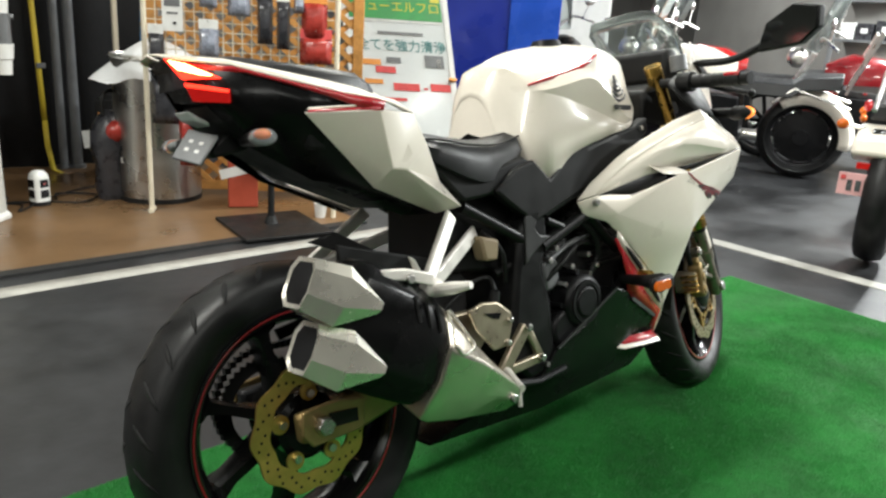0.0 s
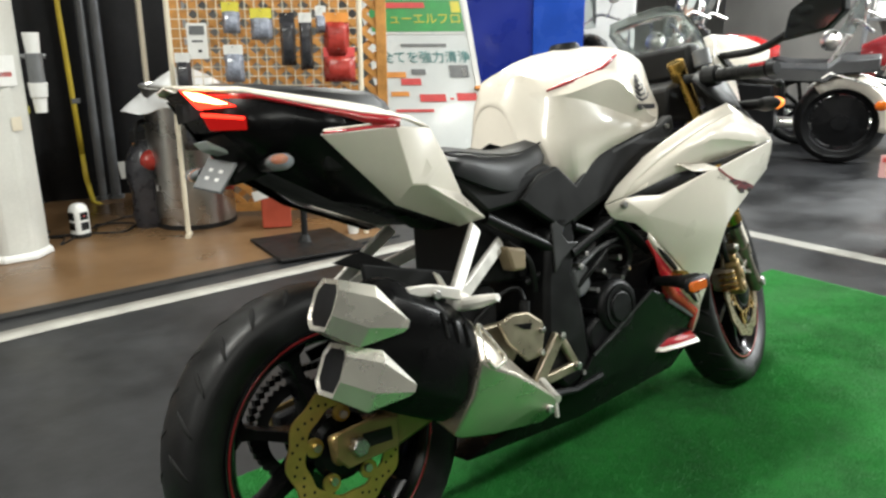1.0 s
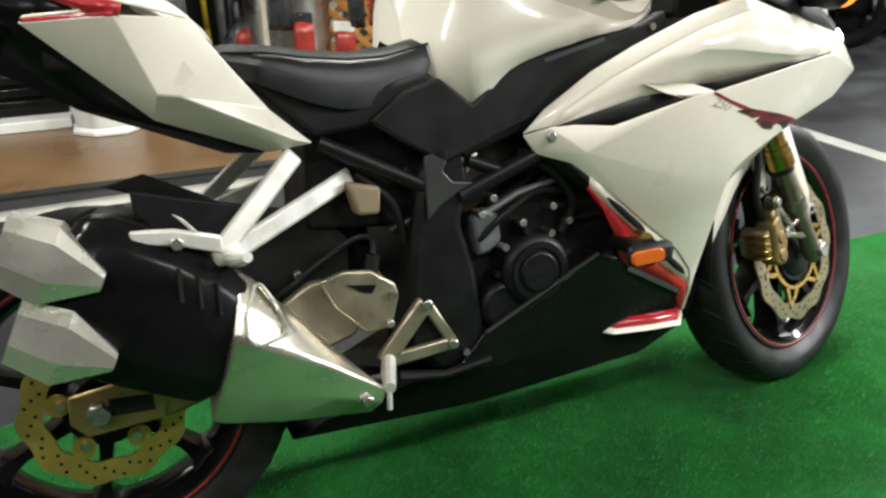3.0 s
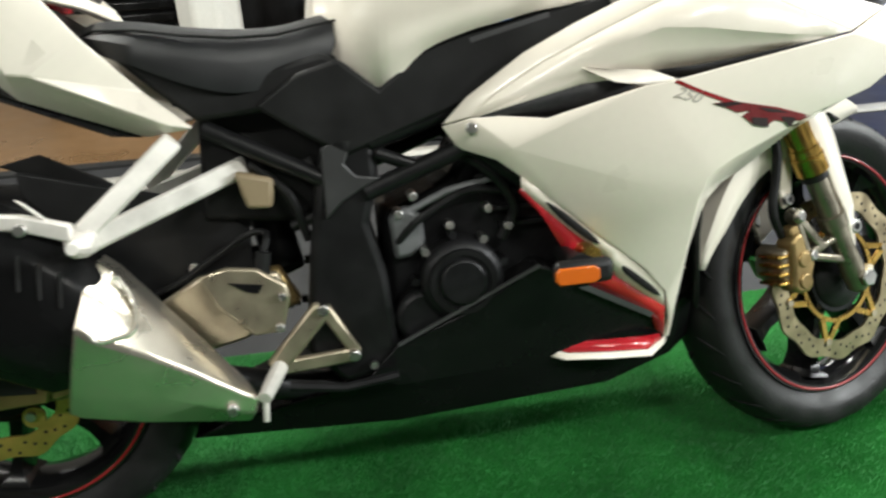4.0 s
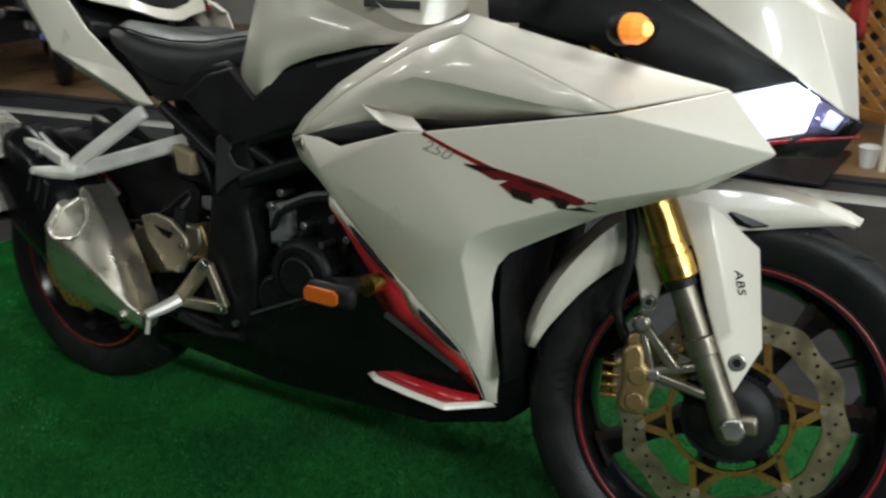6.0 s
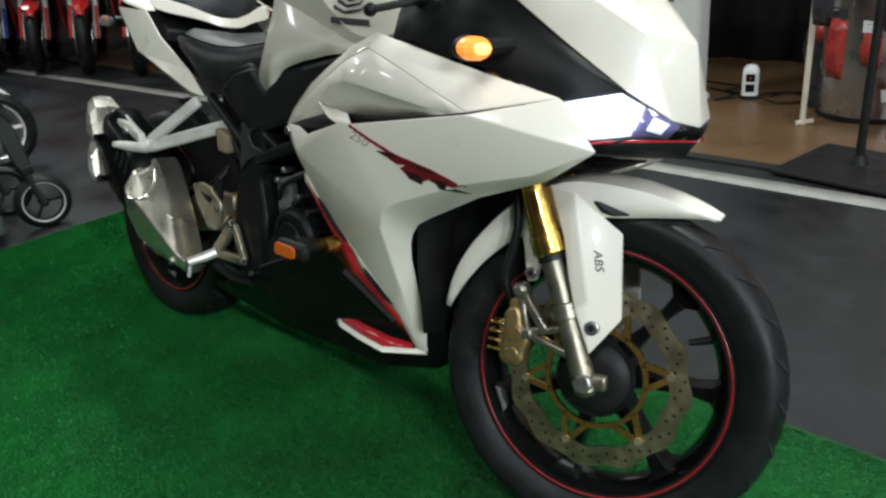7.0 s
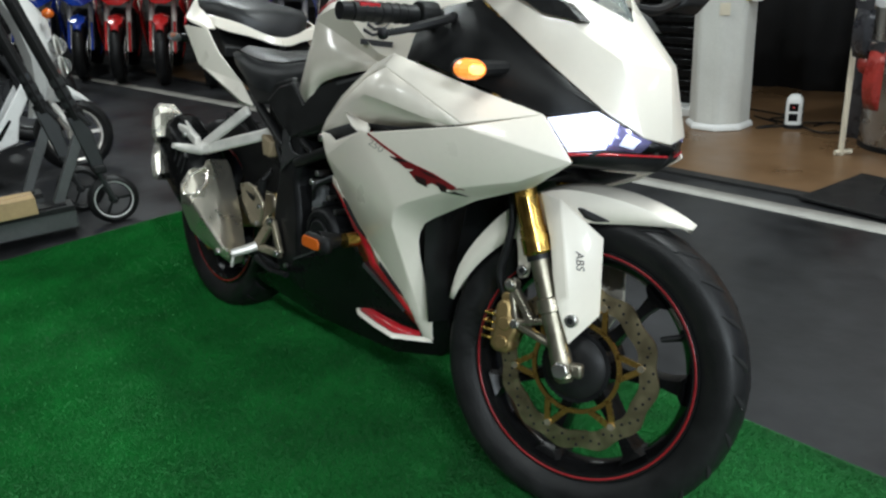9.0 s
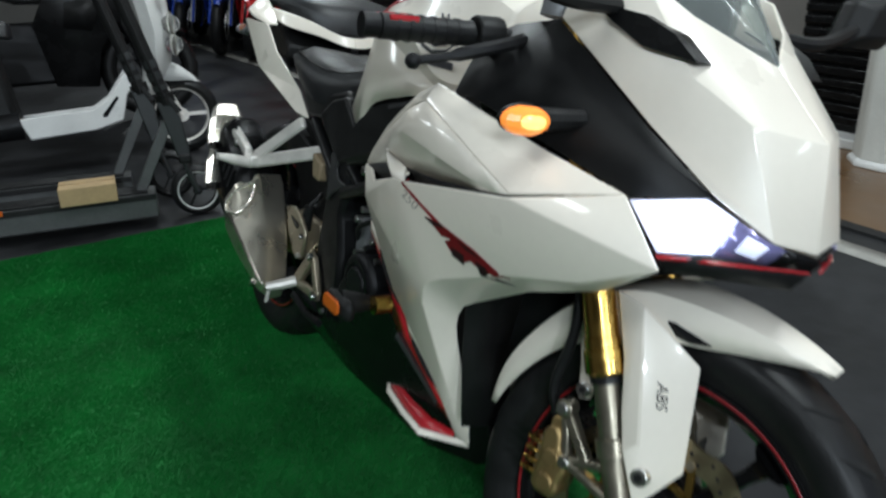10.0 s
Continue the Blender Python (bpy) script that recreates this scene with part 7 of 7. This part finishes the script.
    sub("seat", loft([[(x, y * w, z + q * 0.03) for y, q in ((-1, -1), (-0.8, 1), (0.8, 1), (1, -1))] for x, w, z in ((-0.86, 0.10, 0.80), (-1.02, 0.14, 0.78), (-1.2, 0.13, 0.82), (-1.5, 0.09, 0.90))], True), VINYL, b, bevel=0.01)
    sub("tail", prism([(-1.05, 0.74), (-1.2, 0.78), (-1.62, 0.93), (-1.66, 0.88), (-1.35, 0.74)], -0.10, 0.10), paint, b, bevel=0.01)
    sub("engine", prism([(-0.40, 0.26), (-0.38, 0.60), (-0.95, 0.64), (-0.95, 0.26)], -0.13, 0.13), DARK, b, bevel=0.02)
    sub("silencer", tube([(-0.95, -0.16, 0.30), (-1.45, -0.18, 0.44)], [0.04, 0.055], 16), STEEL, b)
    return b


CAN_BLUE = mat("candy_blue_paint", (0.02, 0.06, 0.42), 0.25, 0, 0.1, 5, coat=0.7)
CAN_RED = mat("bright_red_paint", (0.50, 0.02, 0.02), 0.25, 0, 0.1, 5, coat=0.7)
blue_bike = street_bike(CAN_BLUE, "blue and white faired motorcycle parked in a row", pose(-6.05, 1.42, 0, 0, 0, -24), WHITE)
copy_thing(blue_bike, pose(-6.75, 1.22, 0, 0, 0, -22) @ pose(0, 0, 0, -8, 0, 0))
copy_thing(blue_bike, pose(-7.5, 1.05, 0, 0, 0, -22) @ pose(0, 0, 0, -8, 0, 0))
red_bike = street_bike(CAN_RED, "red and white faired motorcycle parked in a row", pose(-5.40, 1.55, 0, 0, 0, -26), WHITE)
copy_thing(red_bike, pose(-4.82, 1.74, 0, 0, 0, -28) @ pose(0, 0, 0, -8, 0, 0))
copy_thing(red_bike, pose(-4.22, 1.92, 0, 0, 0, -30) @ pose(0, 0, 0, -8, 0, 0))
copy_thing(blue_bike, pose(-3.45, 2.25, 0, 0, 0, -32) @ pose(0, 0, 0, -8, 0, 0))

# white step-through scooter, nose at +x in its own frame, parked with the nose towards the vinyl floor
mp = thing("scooter", "white step-through scooter with round lamp, black seat and flat footboard", "scooter", m=pose(-2.25, 0.19, 0, 0, 0, 84) @ pose(0, 0, 0, -7, 0, 0))
small_wheel(mp, 0, 0.20, 0.20, 0.05, SILVER, spokes=3)
small_wheel(mp, -1.10, 0.20, 0.20, 0.055, WHITEP, spokes=6)
rows = []
for x, z, w, drop in ((0.125, 0.352, 0.004, 0.004), (0.085, 0.402, 0.034, 0.030), (0.030, 0.452, 0.064, 0.075), (-0.030, 0.485, 0.080, 0.105), (-0.090, 0.500, 0.086, 0.110), (-0.150, 0.495, 0.080, 0.100)):
    rows.append([(x, -w, z - drop), (x, -w * 0.95, z - 0.03), (x, -w * 0.5, z - 0.006), (x, 0, z), (x, w * 0.5, z - 0.006), (x, w * 0.95, z - 0.03), (x, w, z - drop)])
sub("mudguard", loft(rows), WHITEP, mp, "white pointed front mudguard", solid=0.005, angle=50)
rows = []
for z, x, w, d in ((0.32, -0.16, 0.12, 0.05), (0.45, -0.10, 0.17, 0.07), (0.62, -0.08, 0.19, 0.08), (0.80, -0.10, 0.17, 0.09), (0.95, -0.16, 0.14, 0.07), (1.02, -0.20, 0.10, 0.05)):
    rows.append([(x + d, -w * 0.5, z), (x + d * 1.3, 0, z), (x + d, w * 0.5, z), (x, w, z), (x - d * 0.6, w * 0.8, z), (x - d * 0.6, -w * 0.8, z), (x, -w, z)])
sub("leg_shield", loft(rows, True), WHITEP, mp, "white front shield", angle=50)
for z in (0.56, 0.66):
    sub("lamp_ring", lathe([(0.05, -0.01), (0.062, 0), (0.05, 0.012)], 28).moved(Matrix.Translation((0.01, -0.13, z)) @ pose(0, 0, 0, 0, 0, 75)), STEEL, mp, "chrome lamp ring")
    sub("lamp_glass", ball(0.01, -0.13, z, 0.045, 0.02, 0.045), CLEAR, mp)
sub("front_indicator", ball(0.0, -0.16, 0.82, 0.03, 0.02, 0.025), AMBER, mp)
for s in (-1, 1):
    side_panel = [(-0.205, 0.505), (-0.195, 0.420), (-0.255, 0.334), (-0.292, 0.215), (-0.420, 0.180), (-0.720, 0.165), (-0.760, 0.270), (-0.420, 0.282), (-0.340, 0.330)]
    sp = sub("side_panel", prism(side_panel, s * 0.145, s * 0.165), WHITEP, mp, "white side panel of the footboard", bevel=0.008)
    sub("panel_slot", loft([[(x, s * y, z) for x, z in ((-0.306, 0.335), (-0.296, 0.326), (-0.366, 0.238), (-0.384, 0.240), (-0.384, 0.252))] for y in (0.160, 0.1665)], True), BLACK, sp, "black slot")
    sub("fork_leg", tube([(0, s * 0.07, 0.20), (-0.13, s * 0.06, 0.50)], 0.018, 10), SILVER, mp)
    sub("grip", tube([(-0.24, s * 0.12, 1.06), (-0.30, s * 0.34, 1.04)], 0.017, 10), RUBBER, mp)
sub("footboard", box(-0.58, 0, 0.23, 0.55, 0.32, 0.05), SATIN, mp, bevel=0.012)
sub("seat_box", prism([(-0.75, 0.26), (-0.80, 0.62), (-1.35, 0.66), (-1.42, 0.52), (-1.25, 0.30)], -0.13, 0.13), SATIN, mp, bevel=0.03)
sub("seat", loft([[(x, y * w, z + q * 0.04) for y, q in ((-1, -1), (-0.85, 1), (0.85, 1), (1, -1))] for x, w, z in ((-0.72, 0.09, 0.68), (-0.9, 0.14, 0.70), (-1.15, 0.14, 0.71), (-1.40, 0.11, 0.74))], True), VINYL, mp, "black scooter seat", bevel=0.015)
sub("rear_carrier", tube([(-1.2, -0.1, 0.70), (-1.55, -0.1, 0.76), (-1.55, 0.1, 0.76), (-1.2, 0.1, 0.70)], 0.010, 8), STEEL, mp)
sub("engine_case", tube([(-0.75, -0.10, 0.24), (-1.10, -0.12, 0.22)], [0.07, 0.06], 14), DARK, mp)


street_bike(BLACK, "dark motorcycle standing behind the white scooter", pose(-3.34, 0.26, 0, 0, 0, 82), SATIN, DARK)

SCOOT = mat("dark_grey_scooter_paint", (0.032, 0.034, 0.035), 0.4, 0.2, 0.15, 12)


DECKGREY = mat("grey_deck_paint", (0.085, 0.088, 0.088), 0.45, 0.2, 0.2, 12)


def kick_scooter(m, lab, ring):
    k = thing("kick_scooter", lab, "kick scooter", "kick scooters by the mat", m=m)
    w0 = small_wheel(k, 0, 0.105, 0.105, 0.028, SATIN, "black tyre with a pale rim ring", 3)
    for s in (-1, 1):
        sub("rim_ring", lathe([(0.0735, s * 0.0185), (0.0790, s * 0.0215)], 40).moved(Matrix.Translation((0, 0, 0.105))), ring, w0, "thin rim ring", solid=0.002)
    small_wheel(k, -1.0, 0.105, 0.105, 0.028, SCOOT, "black tyre", 3)
    for s in (-1, 1):
        sub("fork_blade", tube([(0, s * 0.045, 0.105), (-0.035, s * 0.045, 0.235)], 0.011, 8), SCOOT, k)
    sub("fork_crown", box(-0.030, 0, 0.245, 0.05, 0.12, 0.035), SATIN, k, bevel=0.008)
    sub("neck", loft([[(x + q[0] * w, q[1] * 0.03, z) for q in ((-1, -1), (1, -1), (1, 1), (-1, 1))] for x, z, w in ((-0.030, 0.25, 0.026), (-0.055, 0.40, 0.034), (-0.078, 0.47, 0.026))], True), SCOOT, k, "grey folding neck", bevel=0.006)
    sub("stem", tube([(-0.050, 0, 0.40), (-0.076, 0, 0.51), (-0.190, 0, 0.935), (-0.225, 0, 1.07)], 0.026, 12), SATIN, k, "black stem tube")
    for z0, z1, rr, mt in ((0.46, 0.50, 0.036, SATIN), (0.515, 0.535, 0.0285, SCOOT), (0.555, 0.585, 0.0285, SCOOT), (0.60, 0.63, 0.0285, SCOOT)):
        sub("stem_band", tube([(-0.076 - 0.268 * (z - 0.51), 0, z) for z in (z0, z1)], rr, 12), mt, k)
    sub("clamp_lever", bar((-0.058, -0.030, 0.485), (-0.020, -0.040, 0.43), 0.018, 0.010), SATIN, k, "folding clamp lever", bevel=0.003)
    sub("handle_post", tube([(-0.065, -0.052, 0.46), (-0.19, -0.052, 0.93)], 0.006, 8), SATIN, k, "cable along the stem")
    sub("bar", tube([(-0.225, -0.25, 1.07), (-0.225, 0.25, 1.07)], 0.015, 10), SATIN, k)
    sub("brace", bar((-0.075, 0, 0.39), (-0.215, 0, 0.13), 0.040, 0.05), DECKGREY, k, "grey deck brace", bevel=0.004)
    sub("deck", box(-0.52, 0, 0.080, 0.72, 0.17, 0.096), DECKGREY, k, "grey deck with dark edge", bevel=0.008)
    sub("deck_mat", box(-0.52, 0, 0.133, 0.66, 0.14, 0.006), SATIN, k)
    sub("deck_rail", box(-0.52, -0.090, 0.118, 0.72, 0.012, 0.02), SATIN, k)
    sub("reflector", box(-0.72, -0.095, 0.125, 0.04, 0.006, 0.018), AMBER, k, "orange side reflector", bevel=0.002)
    sub("rear_guard", loft([[(-1.0 + 0.125 * math.cos(radians(a)), y, 0.105 + 0.125 * math.sin(radians(a))) for y in (-0.035, 0, 0.035)] for a in (20, 50, 80, 110, 140)]), SATIN, k, solid=0.004)
    return k


kick_scooter(pose(-1.16, -0.015, 0, 0, 0, 80) @ pose(0, 0, 0, -4, 0, 0), "grey electric kick scooter with pale rimmed wheel on dark floor", WHITEP)
kick_scooter(pose(-1.464, -0.055, 0, 0, 0, 80) @ pose(0, 0, 0, -6, 0, 0), "black electric kick scooter parked beside the other one", SATIN)
cb = thing("cardboard_box", "small brown cardboard box lying on the scooter deck", "box", m=pose(-1.16, -0.42, 0.139, 0, 0, 82))
sub("carton", box(0, 0, 0.035, 0.20, 0.12, 0.07), CARD, cb, bevel=0.003)
sub("flap_line", box(0, 0, 0.071, 0.195, 0.004, 0.002), mat("packing_tape", (0.36, 0.25, 0.12), 0.3), cb)

# motorcycle with a pink plate, tail towards the white machine
tb = thing("tail_motorcycle", "white tailed motorcycle with pink number plate, seen from behind", "motorcycle", m=pose(3.37, 0.14, 0.01, 0, 0, 16))
small_wheel(tb, 0.02, 0.31, 0.31, 0.075, BLACK)
sub("mudguard", loft([[(0.02 + 0.34 * math.cos(radians(a)), y, 0.31 + 0.34 * math.sin(radians(a))) for y in (-0.09, -0.05, 0.05, 0.09)] for a in (60, 80, 100, 118)]), BLACK, tb, solid=0.005)
pp = sub("number_plate", box(-0.20, 0.08, 0.40, 0.006, 0.21, 0.105), PINKPLATE, tb, "pink number plate", bevel=0.002)
for k in range(4):
    sub("plate_bar", box(-0.2045, 0.135 - 0.036 * k, 0.395, 0.003, 0.022, 0.05), REDINK if k > 3 else GREYLOGO, pp)
sub("plate_bar", box(-0.2045, 0.165, 0.43, 0.003, 0.02, 0.02), REDINK, pp)
# The reflector is no lamp, but takes the tail lamp's added glow.
sub("reflector", box(-0.16, 0.08, 0.485, 0.02, 0.09, 0.03), TAILRED, tb, "red reflector with a glow added", bevel=0.004)
sub("tail_cowl", prism([(-0.20, 0.54), (-0.16, 0.62), (0.10, 0.66), (0.50, 0.62), (0.50, 0.52), (-0.10, 0.50)], -0.11, 0.16), WHITE, tb, "white tail cowl", bevel=0.02)
for s in (-0.12, 0.22):
    sub("rear_indicator", ball(-0.12, s, 0.665, 0.025, 0.028, 0.025), AMBER, tb, "orange rear indicator")
    sub("indicator_stalk", tube([(-0.10, s, 0.665), (0.0, s * 0.6, 0.64)], 0.010, 8), STEEL, tb)
sub("seat", loft([[(x, y * 0.13, z + q * 0.04) for y, q in ((-1, -1), (-0.85, 1), (0.85, 1), (1, -1))] for x, z in ((0.1, 0.72), (0.4, 0.70), (0.75, 0.76))], True), VINYL, tb, bevel=0.015)
sub("fuel_tank", ball(1.0, 0, 0.86, 0.26, 0.16, 0.13), CAN_RED, tb)
sub("carrier", tube([(-0.15, -0.1, 0.74), (0.35, -0.1, 0.95), (0.35, 0.1, 0.95), (-0.15, 0.1, 0.74)], 0.011, 8), STEEL, tb)
small_wheel(tb, 1.40, 0.31, 0.31, 0.06, BLACK)

# white cruiser and a red tourer further along the hall
def cruiser(paint, lab, m):
    c = thing("cruiser_motorcycle", lab, "motorcycle", "cruisers along the hall", m=m @ pose(0, 0, 0, -8, 0, 0))
    small_wheel(c, 0, 0.33, 0.33, 0.10, DARK, spokes=9)
    sub("wheel_disc", lathe([(0.03, -0.05), (0.15, -0.045), (0.20, -0.02), (0.20, 0.02), (0.03, 0.05)], 32).moved(Matrix.Translation((0, 0, 0.33))), DARK, c)
    sub("hub_cap", disc(0, -0.09, -0.04, 0.33, 0.05, 20), STEEL, c, bevel=0.006)
    small_wheel(c, 1.60, 0.34, 0.34, 0.06, DARK, spokes=9)
    rows = []
    for k in range(15):
        a = radians(55 + 135 * k / 14)
        rows.append([((0.36 + q) * math.cos(a), y, 0.33 + (0.36 + q) * math.sin(a)) for y, q in ((-0.10, -0.09), (-0.10, -0.02), (0, 0.015), (0.10, -0.02), (0.10, -0.09))])
    sub("rear_fender", loft(rows), paint, c, "deep rear fender", solid=0.005)
    rows = [[((0.38 + q) * math.cos(radians(a)) + 1.60, y, 0.34 + (0.38 + q) * math.sin(radians(a))) for y, q in ((-0.08, -0.07), (0, 0.01), (0.08, -0.07))] for a in (30, 60, 90, 120, 150, 180)]
    sub("front_fender", loft(rows), paint, c, solid=0.005)
    sub("seat", loft([[(x, y * w, z + q * 0.05) for y, q in ((-1, -1), (-0.8, 0.9), (0, 1.1), (0.8, 0.9), (1, -1))] for x, w, z in ((-0.22, 0.12, 0.78), (0.05, 0.15, 0.76), (0.12, 0.16, 0.70), (0.45, 0.15, 0.70), (0.60, 0.10, 0.74))], True), VINYL, c, "black stitched seat", bevel=0.01)
    sub("fuel_tank", loft([[(x, y * w, 0.82 + q * h) for y, q in ((-1, -0.5), (-0.9, 0.5), (-0.4, 1), (0.4, 1), (0.9, 0.5), (1, -0.5))] for x, w, h in ((0.55, 0.06, 0.05), (0.75, 0.15, 0.13), (1.0, 0.16, 0.15), (1.18, 0.08, 0.07))], True), paint, c, angle=50)
    sub("engine", prism([(0.45, 0.24), (0.48, 0.62), (1.05, 0.66), (1.10, 0.24)], -0.15, 0.15), DARK, c, bevel=0.02)
    for k in range(6):
        sub("cooling_fin", box(0.62 + 0.05 * k, -0.155, 0.50, 0.03, 0.05, 0.20), STEEL, c, bevel=0.004)
    sub("engine_cover", disc(0.72, -0.20, -0.14, 0.36, 0.10, 24), STEEL, c, bevel=0.01)
    sub("silencer", tube([(0.9, -0.20, 0.26), (0.2, -0.22, 0.24), (-0.35, -0.22, 0.26)], [0.035, 0.05, 0.05], 16), STEEL, c, "chrome silencer")
    sub("shock_absorber", tube([(0.05, -0.14, 0.36), (0.22, -0.14, 0.66)], 0.03, 12), STEEL, c)
    sub("tail_lamp", ball(-0.42, 0, 0.62, 0.03, 0.06, 0.045), TAILRED, c, "red tail lamp")
    for s in (-1, 1):
        sub("rear_indicator", ball(-0.40, s * 0.13, 0.55, 0.025, 0.03, 0.03), AMBER, c)
        sub("fork_leg", tube([(1.60, s * 0.09, 0.34), (1.28, s * 0.09, 0.98)], 0.024, 12), STEEL, c)
        sub("handlebar", tube(curve([(1.25, s * 0.06, 1.02), (1.22, s * 0.25, 1.12), (1.08, s * 0.42, 1.05)]), 0.014, 8), STEEL, c)
        sub("mirror", ball(1.15, s * 0.40, 1.26, 0.02, 0.06, 0.045), STEEL, c)
        sub("mirror_stalk", tube([(1.16, s * 0.32, 1.09), (1.15, s * 0.39, 1.23)], 0.006, 6), STEEL, c)
        sub("side_rail", tube([(-0.30, s * 0.12, 0.60), (0.10, s * 0.14, 0.72), (0.25, s * 0.14, 0.60)], 0.010, 8), STEEL, c)
    sub("headlamp", ball(1.42, 0, 0.92, 0.09, 0.09, 0.09), STEEL, c)
    sub("windscreen", loft([[(1.36 - 0.12 * u * u, 0.22 * u, 1.0) for u in (-1, -0.5, 0, 0.5, 1)], [(1.20 - 0.12 * u * u, 0.20 * u, 1.42) for u in (-1, -0.5, 0, 0.5, 1)]]), SCREEN, c, solid=0.004)
    sub("sissy_bar", tube([(-0.25, -0.10, 0.70), (-0.42, -0.10, 1.15), (-0.42, 0.10, 1.15), (-0.25, 0.10, 0.70)], 0.010, 8), STEEL, c)
    return c


cruiser(WHITE, "white cruiser motorcycle with black seat and chrome parts", pose(5.55, 1.50, 0, 0, 0, 112))
cruiser(mat("dark_red_tank", (0.22, 0.010, 0.014), 0.25, 0, 0.1, 5, coat=0.7), "dark red tourer motorcycle parked behind a white one", pose(6.75, 0.62, 0, 0, 0, 108))
cruiser(CAN_RED, "bright red cruiser motorcycle with chrome parts, behind a white one", pose(6.38, 1.84, 0, 0, 0, 112))
cruiser(BLACK, "black cruiser motorcycle parked in the hall", pose(5.1, 3.1, 0, 0, 0, 60))

# far end: shelving, bright panel, tools
fs = thing("shelf_unit", "open metal shelf unit with mixed cartons by the wall", "shelf", m=pose(9.3, 2.1, 0, 0, 0, 80))
for x in (-0.8, 0.8):
    for y in (-0.2, 0.2):
        sub("post", box(x, y, 0.95, 0.04, 0.04, 1.9), GREYP, fs)
for z in (0.2, 0.65, 1.1, 1.55, 1.88):
    sub("shelf", box(0, 0, z, 1.6, 0.42, 0.03), GREYP, fs)
CARTONS = [CARD, WHITEP, GREYP, PK_DARK, CARD, PK_RED, WHITEP]
random.seed(4)
for z in (0.215, 0.665, 1.115, 1.565):
    x = -0.74
    while x < 0.6:
        w, h = random.uniform(0.14, 0.3), random.uniform(0.14, 0.30)
        bx = thing("carton", "plain carton standing on the metal shelf", "box", "cartons on the shelf", m=pose(9.3, 2.1, 0, 0, 0, 80) @ pose(x + w / 2, 0, z))
        sub("body", box(0, 0, h / 2, w * 0.95, 0.3, h), random.choice(CARTONS), bx, bevel=0.004)
        sub("label_patch", box(0, 0.152, h * 0.55, w * 0.4, 0.002, h * 0.3), WHITEP, bx)
        x += w + 0.02
BRIGHT = glow("daylit_panel", (0.95, 1.0, 1.0), 1.6)
wn = thing("window_1", "bright daylit shop window in a grey wall", "window", kind="structure", m=pose(9.9, 3.6, 0, 0, 0, 66))
sub("pane", box(0, 0, 1.5, 0.74, 0.02, 1.2), BRIGHT, wn, "bright frosted pane")
for x in (-0.40, 0.40):
    sub("window_frame", box(x, -0.02, 1.5, 0.06, 0.06, 1.3), WHITEP, wn)
for z in (0.87, 2.13):
    sub("window_sill", box(0, -0.02, z, 0.86, 0.08, 0.06), WHITEP, wn)
sub("wall_panel", box(0, 0.06, 1.5, 4.4, 0.06, 3.0), WALL, wn, "pale wall round the window")
slab("wall_panel_wood", 6.6, 7.6, 5.2, 5.3, 0, 2.6, mat("brown_board_wall", (0.26, 0.13, 0.07), 0.6, 0, 0.25, 3), "reddish brown boarded wall piece")
wc = thing("white_cabinet", "white enamel cabinet standing by the boarded wall", "cabinet", m=pose(6.4, 4.6, 0, 0, 0, -39))
sub("body", box(0, 0, 0.75, 0.7, 0.45, 1.5), WHITEP, wc, bevel=0.01)
sub("door", box(0, -0.235, 0.78, 0.64, 0.02, 1.36), WHITEP, wc, bevel=0.004)
sub("handle", box(0.26, -0.255, 0.85, 0.02, 0.02, 0.16), STEEL, wc, bevel=0.004)
